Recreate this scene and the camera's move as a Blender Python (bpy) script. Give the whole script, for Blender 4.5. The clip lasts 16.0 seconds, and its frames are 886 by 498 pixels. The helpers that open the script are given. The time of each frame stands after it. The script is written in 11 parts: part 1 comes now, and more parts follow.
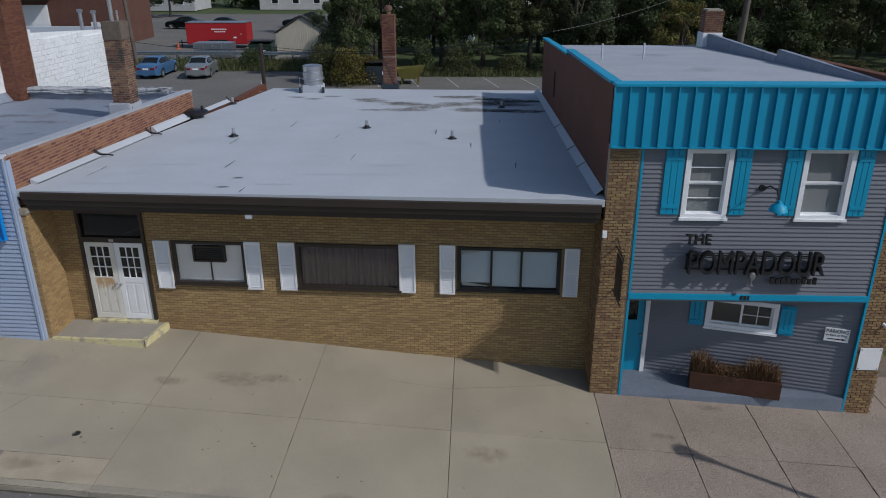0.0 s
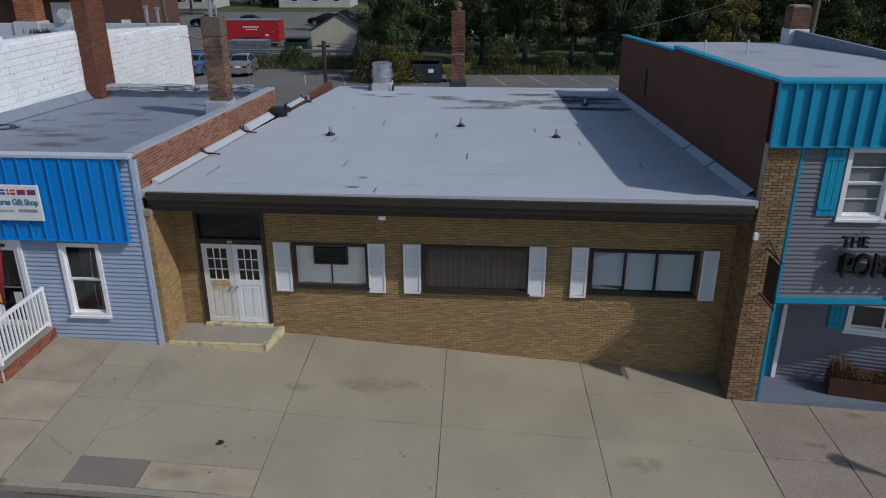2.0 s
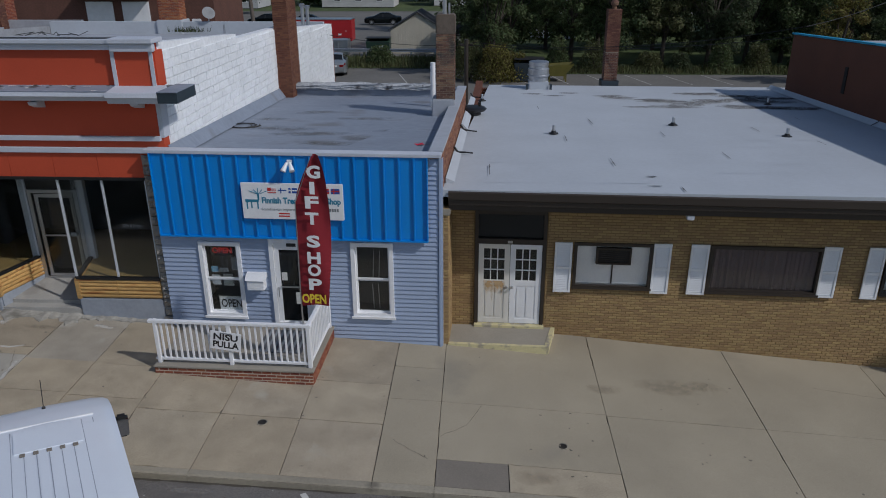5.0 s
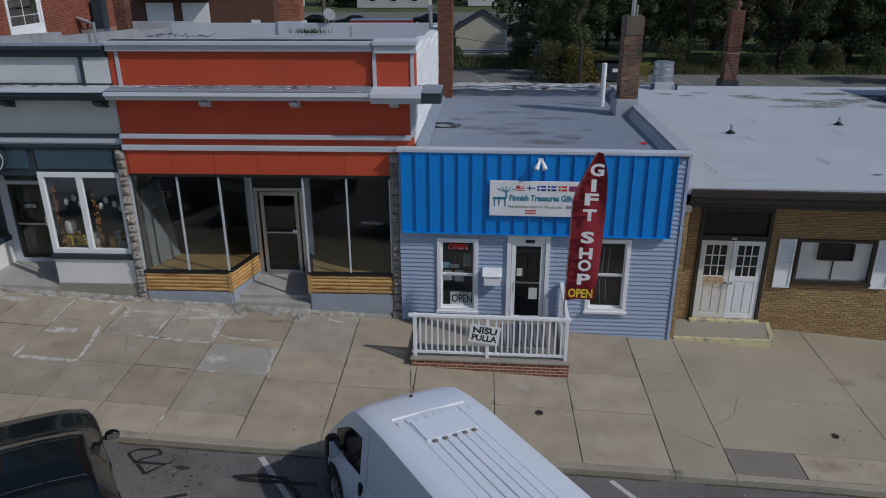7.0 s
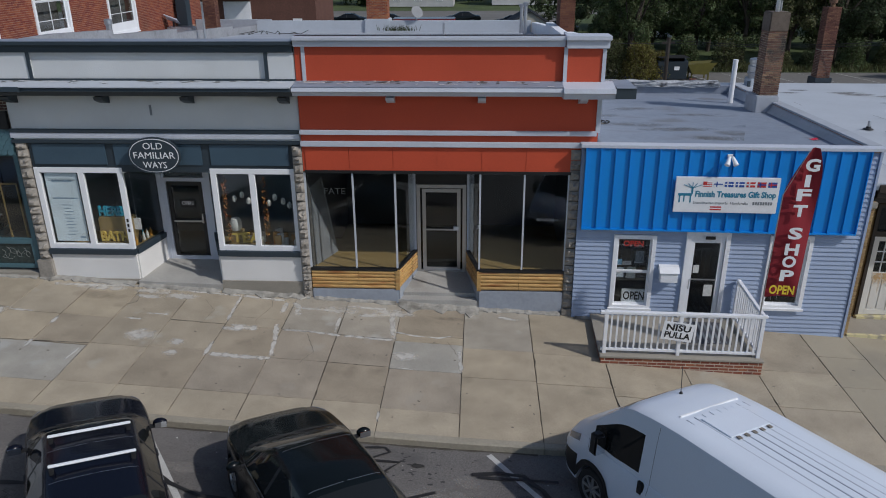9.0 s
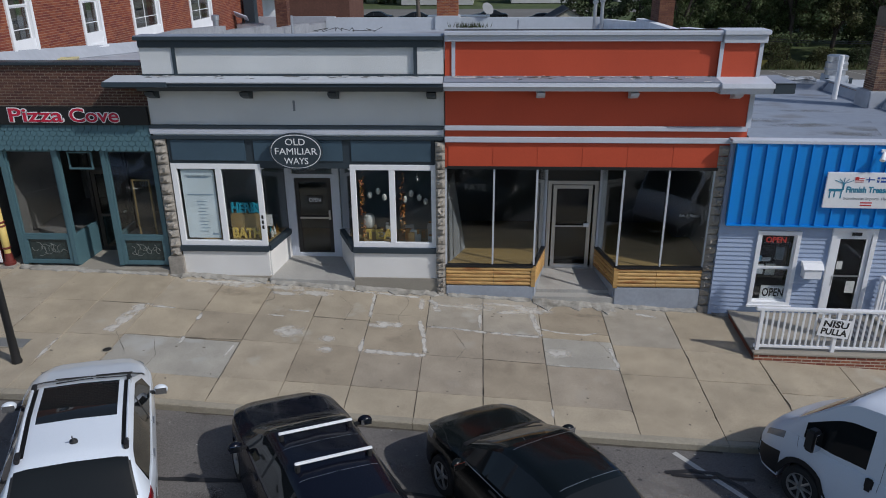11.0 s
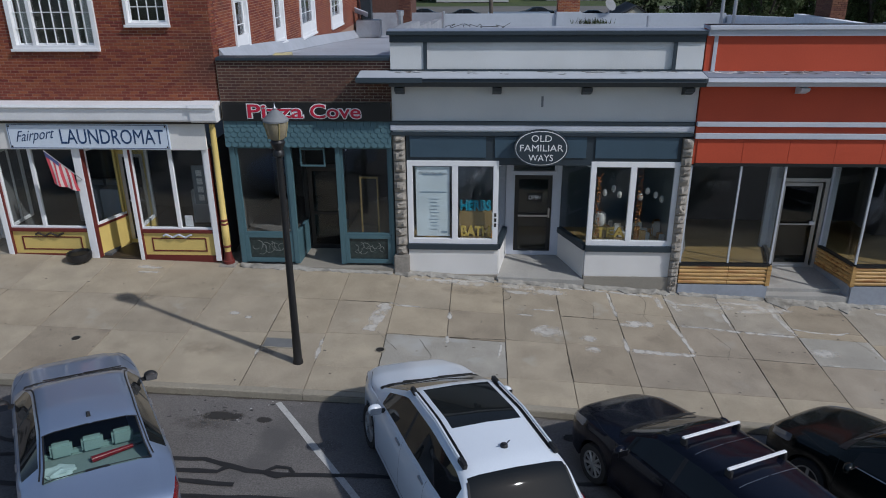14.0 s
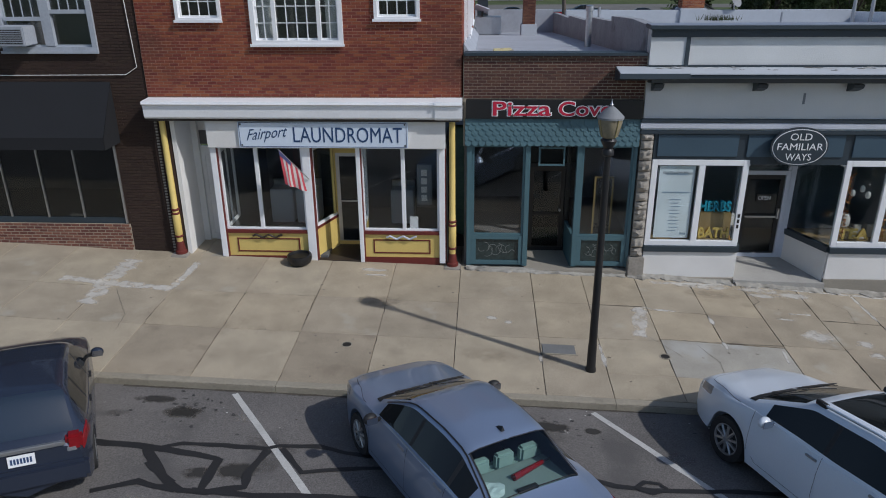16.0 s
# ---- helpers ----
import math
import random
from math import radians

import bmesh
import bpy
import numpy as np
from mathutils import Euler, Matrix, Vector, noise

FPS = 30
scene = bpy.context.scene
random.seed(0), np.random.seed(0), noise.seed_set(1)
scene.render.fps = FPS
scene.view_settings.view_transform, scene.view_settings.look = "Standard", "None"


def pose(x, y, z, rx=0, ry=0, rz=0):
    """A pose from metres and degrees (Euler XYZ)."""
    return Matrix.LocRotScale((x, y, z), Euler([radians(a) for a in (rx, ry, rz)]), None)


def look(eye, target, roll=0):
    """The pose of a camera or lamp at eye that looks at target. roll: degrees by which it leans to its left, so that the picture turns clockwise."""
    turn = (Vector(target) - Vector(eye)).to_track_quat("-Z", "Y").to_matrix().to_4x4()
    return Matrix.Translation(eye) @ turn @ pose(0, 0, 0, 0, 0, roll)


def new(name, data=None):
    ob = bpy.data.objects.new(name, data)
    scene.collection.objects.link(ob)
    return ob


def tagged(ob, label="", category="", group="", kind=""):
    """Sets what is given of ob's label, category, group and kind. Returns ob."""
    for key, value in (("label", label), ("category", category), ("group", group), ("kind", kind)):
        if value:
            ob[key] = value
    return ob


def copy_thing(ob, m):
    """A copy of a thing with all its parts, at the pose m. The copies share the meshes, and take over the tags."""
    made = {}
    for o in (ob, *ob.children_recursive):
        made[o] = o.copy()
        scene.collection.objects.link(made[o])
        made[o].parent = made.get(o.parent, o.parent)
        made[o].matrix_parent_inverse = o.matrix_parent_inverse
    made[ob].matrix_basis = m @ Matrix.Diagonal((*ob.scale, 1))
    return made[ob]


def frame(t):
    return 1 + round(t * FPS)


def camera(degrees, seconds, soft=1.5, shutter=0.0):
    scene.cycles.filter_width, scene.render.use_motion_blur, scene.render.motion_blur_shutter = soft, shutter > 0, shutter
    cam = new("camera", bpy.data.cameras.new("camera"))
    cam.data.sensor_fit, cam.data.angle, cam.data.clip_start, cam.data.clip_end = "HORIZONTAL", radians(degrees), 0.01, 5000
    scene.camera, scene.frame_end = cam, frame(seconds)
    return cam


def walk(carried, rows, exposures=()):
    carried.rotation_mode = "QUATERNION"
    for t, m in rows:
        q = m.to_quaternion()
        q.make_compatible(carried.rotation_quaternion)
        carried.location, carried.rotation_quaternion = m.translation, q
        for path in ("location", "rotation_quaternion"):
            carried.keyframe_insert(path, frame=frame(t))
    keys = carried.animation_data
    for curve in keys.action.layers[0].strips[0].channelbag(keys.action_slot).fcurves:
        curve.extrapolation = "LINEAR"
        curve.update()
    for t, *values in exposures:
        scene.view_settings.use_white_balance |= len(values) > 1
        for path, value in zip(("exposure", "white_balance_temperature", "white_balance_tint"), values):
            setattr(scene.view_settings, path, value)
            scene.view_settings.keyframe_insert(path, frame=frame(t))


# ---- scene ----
cam = camera(62.3, 16.0, soft=1.0)
METRES, EYE, TILT, LEAN, TURN = 34.0, 9.75, 0.0, 0.0, 2.4
ROWS = [
    (0.0, 0.0, 0.0, 0.0, -0.06, -21.75, 0.15),
    (0.5, -0.0175, 0.0057, -0.001, -0.04, -21.76, 0.16),
    (1.0, -0.0391, 0.009, -0.0017, -0.02, -21.8, 0.17),
    (1.5, -0.0624, 0.0119, -0.0024, 0.02, -21.82, 0.18),
    (2.0, -0.0899, 0.0154, -0.0033, 0.06, -21.86, 0.16),
    (2.5, -0.1199, 0.0186, -0.0039, 0.12, -21.89, 0.2),
    (3.0, -0.1522, 0.0205, -0.0046, 0.15, -21.89, 0.17),
    (5.5, -0.325, 0.0198, -0.0054, 0.34, -21.85, 0.18),
    (6.0, -0.3662, 0.0164, -0.0045, 0.39, -21.86, 0.19),
    (6.5, -0.4066, 0.0119, -0.0029, 0.43, -21.86, 0.2),
    (7.0, -0.4465, 0.0079, -0.0025, 0.45, -21.84, 0.25),
    (7.5, -0.4809, 0.0054, -0.0022, 0.45, -21.86, 0.26),
    (8.0, -0.5141, 0.0051, -0.0029, 0.45, -21.83, 0.31),
    (8.5, -0.5429, 0.007, -0.0038, 0.43, -21.86, 0.3),
    (9.0, -0.569, 0.0096, -0.005, 0.42, -21.87, 0.31),
    (11.5, -0.6916, 0.012, -0.0075, 0.42, -21.97, 0.36),
    (12.0, -0.7175, 0.012, -0.0079, 0.43, -21.98, 0.34),
    (12.5, -0.7449, 0.0098, -0.0085, 0.44, -22.02, 0.35),
    (13.0, -0.7749, 0.0092, -0.0085, 0.47, -22.02, 0.36),
    (13.5, -0.8028, 0.0114, -0.0086, 0.52, -22.06, 0.39),
    (14.0, -0.8314, 0.0178, -0.009, 0.53, -22.11, 0.39),
    (14.5, -0.8642, 0.0236, -0.0099, 0.51, -22.1, 0.38),
    (15.0, -0.9026, 0.0262, -0.0102, 0.54, -22.13, 0.39),
    (15.5, -0.9478, 0.0299, -0.0108, 0.54, -22.18, 0.39),
    (16.0, -0.9953, 0.0328, -0.0123, 0.59, -22.18, 0.41),
]
walk(cam, [(t, pose(0, 0, EYE, TILT, LEAN, TURN) @ pose(METRES * x, METRES * y, METRES * z, 90 + pitch, roll, yaw)) for t, x, y, z, yaw, pitch, roll in ROWS],
     exposures=[(0.0, -0.1, 6250, 10), (1.5, -0.15, 6250, 10), (3.0, -0.3, 6200, 10), (5.5, -0.38, 6200, 10), (6.5, -0.38, 6200, 10), (7.5, -0.25, 6200, 10), (9.0, -0.05, 6250, 10), (12.5, 0.05, 6250, 10), (14.0, -0.03, 6080, 10), (16.0, 0.06, 6150, 10)])

# ---- world, sun, exposure ----
scene.view_settings.exposure = 0.0
world = bpy.data.worlds.new("sky")
scene.world = world
world.use_nodes = True
SUN_TO = Vector((0.66, -0.342, 0.669)).normalized()
_nt = world.node_tree
_sky = _nt.nodes.new("ShaderNodeTexSky")
_sky.sky_type = 'NISHITA'
_sky.sun_disc = False
_sky.sun_elevation = math.asin(SUN_TO.z)
_sky.sun_rotation = math.atan2(SUN_TO.x, SUN_TO.y)
_nt.links.new(_sky.outputs[0], _nt.nodes["Background"].inputs[0])
_nt.nodes["Background"].inputs[1].default_value = 0.088
sun = new("sun", bpy.data.lights.new("sun", "SUN"))
sun.data.energy, sun.data.angle, sun.data.color = 2.45, radians(1.1), (1.0, 0.955, 0.91)
sun.matrix_world = look(SUN_TO * 80, (0, 0, 0))


# ---- materials ----
def mat(name, col, rough=0.8, v1=0.18, s1=1.2, v2=0.12, s2=18.0, bump=0.15, bs=60.0, metal=0.0, rnd=0.0, isl=0.0,
        hue=0.0, stain=None, stain_at=0.62, stain_s=0.9, spec=0.5, stretch=(1, 1, 1), coat=0.0):
    """A painted, mineral or metal surface: base colour, broad and fine variation, fine relief, optional stains."""
    m = bpy.data.materials.new(name)
    m.use_nodes = True
    n, l = m.node_tree.nodes, m.node_tree.links
    b = n["Principled BSDF"]
    b.inputs["Roughness"].default_value = rough
    b.inputs["Metallic"].default_value = metal
    b.inputs["Specular IOR Level"].default_value = spec
    b.inputs["Coat Weight"].default_value = coat
    tc, mp = n.new("ShaderNodeTexCoord"), n.new("ShaderNodeMapping")
    mp.inputs["Scale"].default_value = stretch
    l.new(tc.outputs["Object"], mp.inputs[0])

    def noise(scale, detail=4.0):
        t = n.new("ShaderNodeTexNoise")
        t.inputs["Scale"].default_value, t.inputs["Detail"].default_value = scale, detail
        l.new(mp.outputs[0], t.inputs["Vector"])
        return t.outputs["Fac"]

    def math_(op, a, c):
        t = n.new("ShaderNodeMath")
        t.operation = op
        for i, v in enumerate((a, c)):
            if isinstance(v, (int, float)):
                t.inputs[i].default_value = v
            else:
                l.new(v, t.inputs[i])
        return t.outputs[0]
    f = math_("ADD", 1.0 - 1.7 * (v1 + v2), math_("ADD", math_("MULTIPLY", noise(s1), 3.4 * v1), math_("MULTIPLY", noise(s2), 3.4 * v2)))
    if rnd:
        oi = n.new("ShaderNodeObjectInfo")
        f = math_("MULTIPLY", f, math_("ADD", 1 - rnd, math_("MULTIPLY", oi.outputs["Random"], 2 * rnd)))
    if isl:
        ge = n.new("ShaderNodeNewGeometry")
        f = math_("MULTIPLY", f, math_("ADD", 1 - isl, math_("MULTIPLY", ge.outputs["Random Per Island"], 2 * isl)))
    hs = n.new("ShaderNodeHueSaturation")
    hs.inputs["Color"].default_value = (*col, 1)
    l.new(f, hs.inputs["Value"])
    if hue:
        src = n.new("ShaderNodeObjectInfo").outputs["Random"] if rnd else n.new("ShaderNodeNewGeometry").outputs["Random Per Island"]
        l.new(math_("ADD", 0.5 - hue, math_("MULTIPLY", src, 2 * hue)), hs.inputs["Hue"])
    out = hs.outputs[0]
    if stain:
        mx, cr = n.new("ShaderNodeMix"), n.new("ShaderNodeMapRange")
        mx.data_type = "RGBA"
        cr.inputs["From Min"].default_value, cr.inputs["From Max"].default_value = stain_at, stain_at + 0.14
        l.new(noise(stain_s, 6.0), cr.inputs["Value"])
        l.new(cr.outputs[0], mx.inputs["Factor"])
        l.new(out, mx.inputs["A"])
        mx.inputs["B"].default_value = (*stain, 1)
        out = mx.outputs["Result"]
    l.new(out, b.inputs["Base Color"])
    if bump:
        bp = n.new("ShaderNodeBump")
        bp.inputs["Strength"].default_value, bp.inputs["Distance"].default_value = bump, 0.02
        l.new(noise(bs, 3.0), bp.inputs["Height"])
        l.new(bp.outputs[0], b.inputs["Normal"])
    return m


def pane_mat(name, tint, rough=0.02):
    m = bpy.data.materials.new(name)
    m.use_nodes = True
    n, l = m.node_tree.nodes, m.node_tree.links
    n.remove(n["Principled BSDF"])
    tr, gl = n.new("ShaderNodeBsdfTransparent"), n.new("ShaderNodeBsdfGlossy")
    tr.inputs[0].default_value = (*tint, 1)
    gl.inputs["Roughness"].default_value = rough
    gl.inputs["Color"].default_value = (0.9, 0.92, 0.95, 1)
    lw, pw, ma, mx = n.new("ShaderNodeLayerWeight"), n.new("ShaderNodeMath"), n.new("ShaderNodeMath"), n.new("ShaderNodeMixShader")
    lw.inputs[0].default_value = 0.5
    pw.operation, ma.operation = "POWER", "MULTIPLY_ADD"
    l.new(lw.outputs["Facing"], pw.inputs[0])
    pw.inputs[1].default_value = 5.0
    l.new(pw.outputs[0], ma.inputs[0])
    ma.inputs[1].default_value, ma.inputs[2].default_value = 0.93, 0.046
    l.new(ma.outputs[0], mx.inputs[0])
    l.new(tr.outputs[0], mx.inputs[1])
    l.new(gl.outputs[0], mx.inputs[2])
    l.new(mx.outputs[0], n["Material Output"].inputs[0])
    return m


M_TAN = mat("tan_brick", (0.33, 0.222, 0.105), 0.8, 0.12, 0.9, 0.06, 40, 0.1, 90, isl=0.16, hue=0.008)
M_TANP = mat("tan_brick_single", (0.33, 0.222, 0.105), 0.8, 0.12, 0.9, 0.06, 40, 0.1, 90, rnd=0.16, hue=0.008)
M_RED = mat("red_brick", (0.21, 0.05, 0.026), 0.85, 0.2, 0.45, 0.12, 30, 0.25, 90, isl=0.3, hue=0.012, stain=(0.11, 0.034, 0.022), stain_at=0.58, stain_s=0.5)
M_REDP = mat("red_brick_single", (0.21, 0.05, 0.026), 0.85, 0.2, 0.45, 0.12, 30, 0.25, 90, rnd=0.3, hue=0.012, stain=(0.11, 0.034, 0.022), stain_at=0.58, stain_s=0.5)
M_DARKBR = mat("dark_brick", (0.036, 0.02, 0.014), 0.85, 0.25, 0.8, 0.12, 30, 0.25, 90, isl=0.1, hue=0.01, stain=(0.02, 0.013, 0.011), stain_at=0.58, stain_s=0.6)
M_PIZBR = mat("brown_brick", (0.09, 0.036, 0.026), 0.8, 0.16, 1.1, 0.1, 30, 0.25, 90, isl=0.28, hue=0.01)
M_PIERBR = mat("olive_brick", (0.24, 0.15, 0.075), 0.8, 0.16, 1.1, 0.1, 30, 0.25, 90, isl=0.28, hue=0.012)
M_MORT = mat("mortar", (0.36, 0.31, 0.24), 0.95, 0.15, 1.5, 0.1, 50, 0.3)
M_MORTTAN = mat("tan_mortar", (0.21, 0.14, 0.06), 0.95, 0.15, 1.5, 0.1, 50, 0.3)
M_MORTRED = mat("red_mortar", (0.33, 0.2, 0.145), 0.95, 0.15, 1.5, 0.1, 50, 0.3)
M_BROWNW = mat("brown_painted_wall", (0.125, 0.042, 0.021), 0.85, 0.15, 0.8, 0.12, 25, 0.3, 40)
M_ROOFW = mat("white_roof_membrane", (0.455, 0.49, 0.535), 0.75, 0.06, 0.7, 0.04, 8, 0.1, 30)
M_ROOFG = mat("grey_roof_membrane", (0.225, 0.26, 0.325), 0.7, 0.14, 0.9, 0.12, 7, 0.25, 12, stain=(0.17, 0.18, 0.205), stain_at=0.56, stain_s=0.9, stretch=(0.75, 1.3, 1))
M_ROOFB = mat("pale_roof_coating", (0.37, 0.395, 0.44), 0.7, 0.12, 0.6, 0.08, 6, 0.2, 14, stain=(0.22, 0.23, 0.26), stain_at=0.62, stain_s=0.4)
M_TEAL = mat("teal_paint", (0.003, 0.29, 0.48), 0.5, 0.06, 1.2, 0.04, 30, 0.04)
M_BLUE = mat("blue_metal", (0.003, 0.235, 0.68), 0.45, 0.05, 1.0, 0.04, 20, 0.04)
M_SIDEG = mat("grey_vinyl", (0.16, 0.17, 0.2), 0.6, 0.06, 1.0, 0.05, 40, 0.08)
M_SIDEB = mat("pale_blue_vinyl", (0.33, 0.4, 0.54), 0.6, 0.06, 1.0, 0.05, 40, 0.08)
M_WHITE = mat("white_paint", (0.8, 0.81, 0.83), 0.55, 0.07, 1.6, 0.05, 30, 0.08)
M_OFFW = mat("off_white_stucco", (0.72, 0.71, 0.69), 0.85, 0.1, 0.8, 0.06, 40, 0.25, 60)
M_GREYST = mat("pale_grey_stucco", (0.62, 0.635, 0.64), 0.9, 0.1, 0.7, 0.06, 40, 0.3, 60, stain=(0.3, 0.3, 0.29), stain_at=0.68)
M_ORANGE = mat("orange_paint", (0.5, 0.068, 0.026), 0.7, 0.1, 0.7, 0.05, 30, 0.12, 50)
M_CORNW = mat("grey_white_trim", (0.52, 0.55, 0.62), 0.6, 0.1, 1.0, 0.06, 30, 0.1)
M_NAVY = mat("dark_slate_paint", (0.028, 0.042, 0.055), 0.5, 0.1, 1.0, 0.06, 30, 0.08)
M_NAVYB = mat("slate_blue_panel", (0.048, 0.085, 0.12), 0.5, 0.1, 1.0, 0.06, 30, 0.08)
M_BLACK = mat("black_paint", (0.012, 0.012, 0.013), 0.45, 0.1, 1.0, 0.1, 30, 0.05)
M_DKBRN = mat("dark_brown_metal", (0.035, 0.026, 0.02), 0.55, 0.15, 1.0, 0.1, 30, 0.05)
M_STONE = mat("rock_faced_stone", (0.3, 0.275, 0.24), 0.9, 0.25, 3.0, 0.15, 20, 0.6, 25, isl=0.15)
M_WGLZ = mat("white_painted_block", (0.82, 0.84, 0.87), 0.6, 0.06, 1.0, 0.1, 9, 1.0, 10, isl=0.03)
M_LOG = mat("varnished_log", (0.54, 0.33, 0.12), 0.45, 0.25, 2.5, 0.3, 10, 0.2, 30, stretch=(0.5, 3, 6), isl=0.0, rnd=0.2, stain=(0.3, 0.12, 0.035), stain_at=0.52, stain_s=2.5)
M_GREYP = mat("grey_floor_paint", (0.3, 0.33, 0.38), 0.6, 0.15, 1.0, 0.1, 12, 0.15)
M_CONC = mat("concrete", (0.3, 0.275, 0.23), 0.9, 0.14, 0.9, 0.1, 30, 0.2, 60, rnd=0.07, stain=(0.25, 0.23, 0.2), stain_at=0.62, stain_s=0.8)
M_JOINT = mat("dirty_joint_sand", (0.15, 0.127, 0.098), 0.95, 0.3, 3, 0.2, 30, 0.2)
M_CONCP = mat("pale_step_concrete", (0.36, 0.35, 0.325), 0.9, 0.16, 1.2, 0.14, 30, 0.25, 60, stain=(0.28, 0.27, 0.25), stain_at=0.58, stain_s=1.6)
M_ASPH = mat("asphalt", (0.15, 0.141, 0.134), 0.9, 0.2, 0.7, 0.42, 38, 0.7, 70, stain=(0.105, 0.1, 0.097), stain_at=0.56, stain_s=0.9)
M_LOTA = mat("worn_lot_asphalt", (0.15, 0.145, 0.135), 0.95, 0.2, 0.3, 0.15, 4, 0.2, 30)
M_GRASS = mat("rough_grass", (0.06, 0.085, 0.025), 0.95, 0.3, 0.5, 0.3, 8, 0.5, 20)
M_YELL = mat("yellow_paint", (0.6, 0.54, 0.31), 0.7, 0.12, 2.0, 0.1, 30, 0.1, stain=(0.33, 0.3, 0.24), stain_at=0.5, stain_s=5)
M_CREAM = mat("cream_yellow_paint", (0.66, 0.5, 0.16), 0.55, 0.08, 2.0, 0.06, 30, 0.08)
M_MAROON = mat("maroon_paint", (0.13, 0.02, 0.015), 0.6, 0.12, 2.0, 0.1, 30, 0.08)
M_GREENB = mat("grey_green_paint", (0.07, 0.14, 0.165), 0.55, 0.1, 1.5, 0.08, 30, 0.08)
# plaster coloured dark, so the shade of the unlit shop is in it
M_INT = mat("darkened_shop_plaster", (0.1, 0.098, 0.092), 0.9, 0.15, 0.8, 0.08, 20, 0.05)
M_INTF = mat("shop_wood_floor", (0.3, 0.21, 0.085), 0.5, 0.2, 1.0, 0.15, 20, 0.05, stretch=(1, 8, 1))
# dark grey that puts the shade of unlit rooms into the colour
M_DARKROOM = mat("unlit_room_dark", (0.13, 0.125, 0.12), 0.9, 0.2, 1.0, 0.1, 10, 0.0)
M_CURTAIN = mat("plum_curtain", (0.2, 0.135, 0.135), 0.9, 0.1, 2.0, 0.1, 30, 0.05)
M_BLIND = mat("white_blind", (0.6, 0.6, 0.58), 0.8, 0.06, 2.0, 0.05, 30, 0.03)
M_ALUW = mat("bright_anodised_frame", (0.55, 0.58, 0.63), 0.5, 0.06, 2.0, 0.05, 30, 0.03, metal=0.2)
M_ALU = mat("aluminium", (0.5, 0.51, 0.52), 0.35, 0.05, 2.0, 0.05, 30, 0.03, metal=0.9)
M_GALV = mat("galvanised_steel", (0.45, 0.47, 0.5), 0.4, 0.12, 3.0, 0.1, 20, 0.05, metal=0.85)
M_PANE = pane_mat("window_pane", (0.88, 0.9, 0.9))
M_PANED = pane_mat("tinted_pane", (0.55, 0.58, 0.58))


# ---- geometry helpers ----
def bx(bm, x0, x1, y0, y1, z0, z1):
    v = [bm.verts.new(p) for p in ((x0, y0, z0), (x1, y0, z0), (x1, y1, z0), (x0, y1, z0), (x0, y0, z1), (x1, y0, z1), (x1, y1, z1), (x0, y1, z1))]
    for f in ((3, 2, 1, 0), (4, 5, 6, 7), (0, 1, 5, 4), (1, 2, 6, 5), (2, 3, 7, 6), (3, 0, 4, 7)):
        bm.faces.new([v[i] for i in f])


def part(name, bm, material, parent=None, label="", smooth=False):
    """Links a bmesh as one mesh object, under a thing or a part."""
    me = bpy.data.meshes.new(name)
    bm.normal_update()
    bm.to_mesh(me)
    bm.free()
    me.materials.append(material)
    if smooth:
        me.shade_smooth()
        me.set_sharp_from_angle(angle=radians(38))
    ob = new(name, me)
    ob.parent = parent
    if label:
        ob["label"] = label
    return ob


def boxes(name, cells, material, parent=None, bev=0.0, label=""):
    bm = bmesh.new()
    for c in cells:
        bx(bm, *c)
    if bev:
        bmesh.ops.bevel(bm, geom=bm.edges[:], offset=bev, segments=2, affect='EDGES')
    return part(name, bm, material, parent, label)


def each(name, cells, material, parent=None, bev=0.0, label=""):
    """One part for each box."""
    return [boxes(name, [c], material, parent, bev, label) for c in cells]


def thing(name, label, category, m=None, group="", kind=""):
    ob = new(name)
    ob.empty_display_size = 0.2
    ob.matrix_basis = m or Matrix()
    return tagged(ob, label, category, group, kind)


def single(ob, label, category, group="", kind=""):
    return tagged(ob, label, category, group, kind)


def wall(name, u0, u1, z0, z1, v0, v1, holes, material, parent=None, label=""):
    """A wall of real thickness in the u-z plane with openings (u0, u1, z0, z1) through it."""
    us = sorted({u0, u1, *(min(max(h[i], u0), u1) for h in holes for i in (0, 1))})
    zs = sorted({z0, z1, *(min(max(h[i], z0), z1) for h in holes for i in (2, 3))})
    bm = bmesh.new()

    def solid(i, j):
        if not (0 <= i < len(us) - 1 and 0 <= j < len(zs) - 1):
            return False
        cu, cz = (us[i] + us[i + 1]) / 2, (zs[j] + zs[j + 1]) / 2
        return not any(h[0] < cu < h[1] and h[2] < cz < h[3] for h in holes)

    def quad(*ps):
        bm.faces.new([bm.verts.new(p) for p in ps])
    for i in range(len(us) - 1):
        for j in range(len(zs) - 1):
            if not solid(i, j):
                continue
            a, b, c, d = us[i], us[i + 1], zs[j], zs[j + 1]
            quad((a, v0, c), (b, v0, c), (b, v0, d), (a, v0, d))
            quad((b, v1, c), (a, v1, c), (a, v1, d), (b, v1, d))
            if not solid(i - 1, j):
                quad((a, v1, c), (a, v0, c), (a, v0, d), (a, v1, d))
            if not solid(i + 1, j):
                quad((b, v0, c), (b, v1, c), (b, v1, d), (b, v0, d))
            if not solid(i, j - 1):
                quad((a, v1, c), (b, v1, c), (b, v0, c), (a, v0, c))
            if not solid(i, j + 1):
                quad((a, v0, d), (b, v0, d), (b, v1, d), (a, v1, d))
    bmesh.ops.remove_doubles(bm, verts=bm.verts[:], dist=1e-5)
    return part(name, bm, material, parent, label)


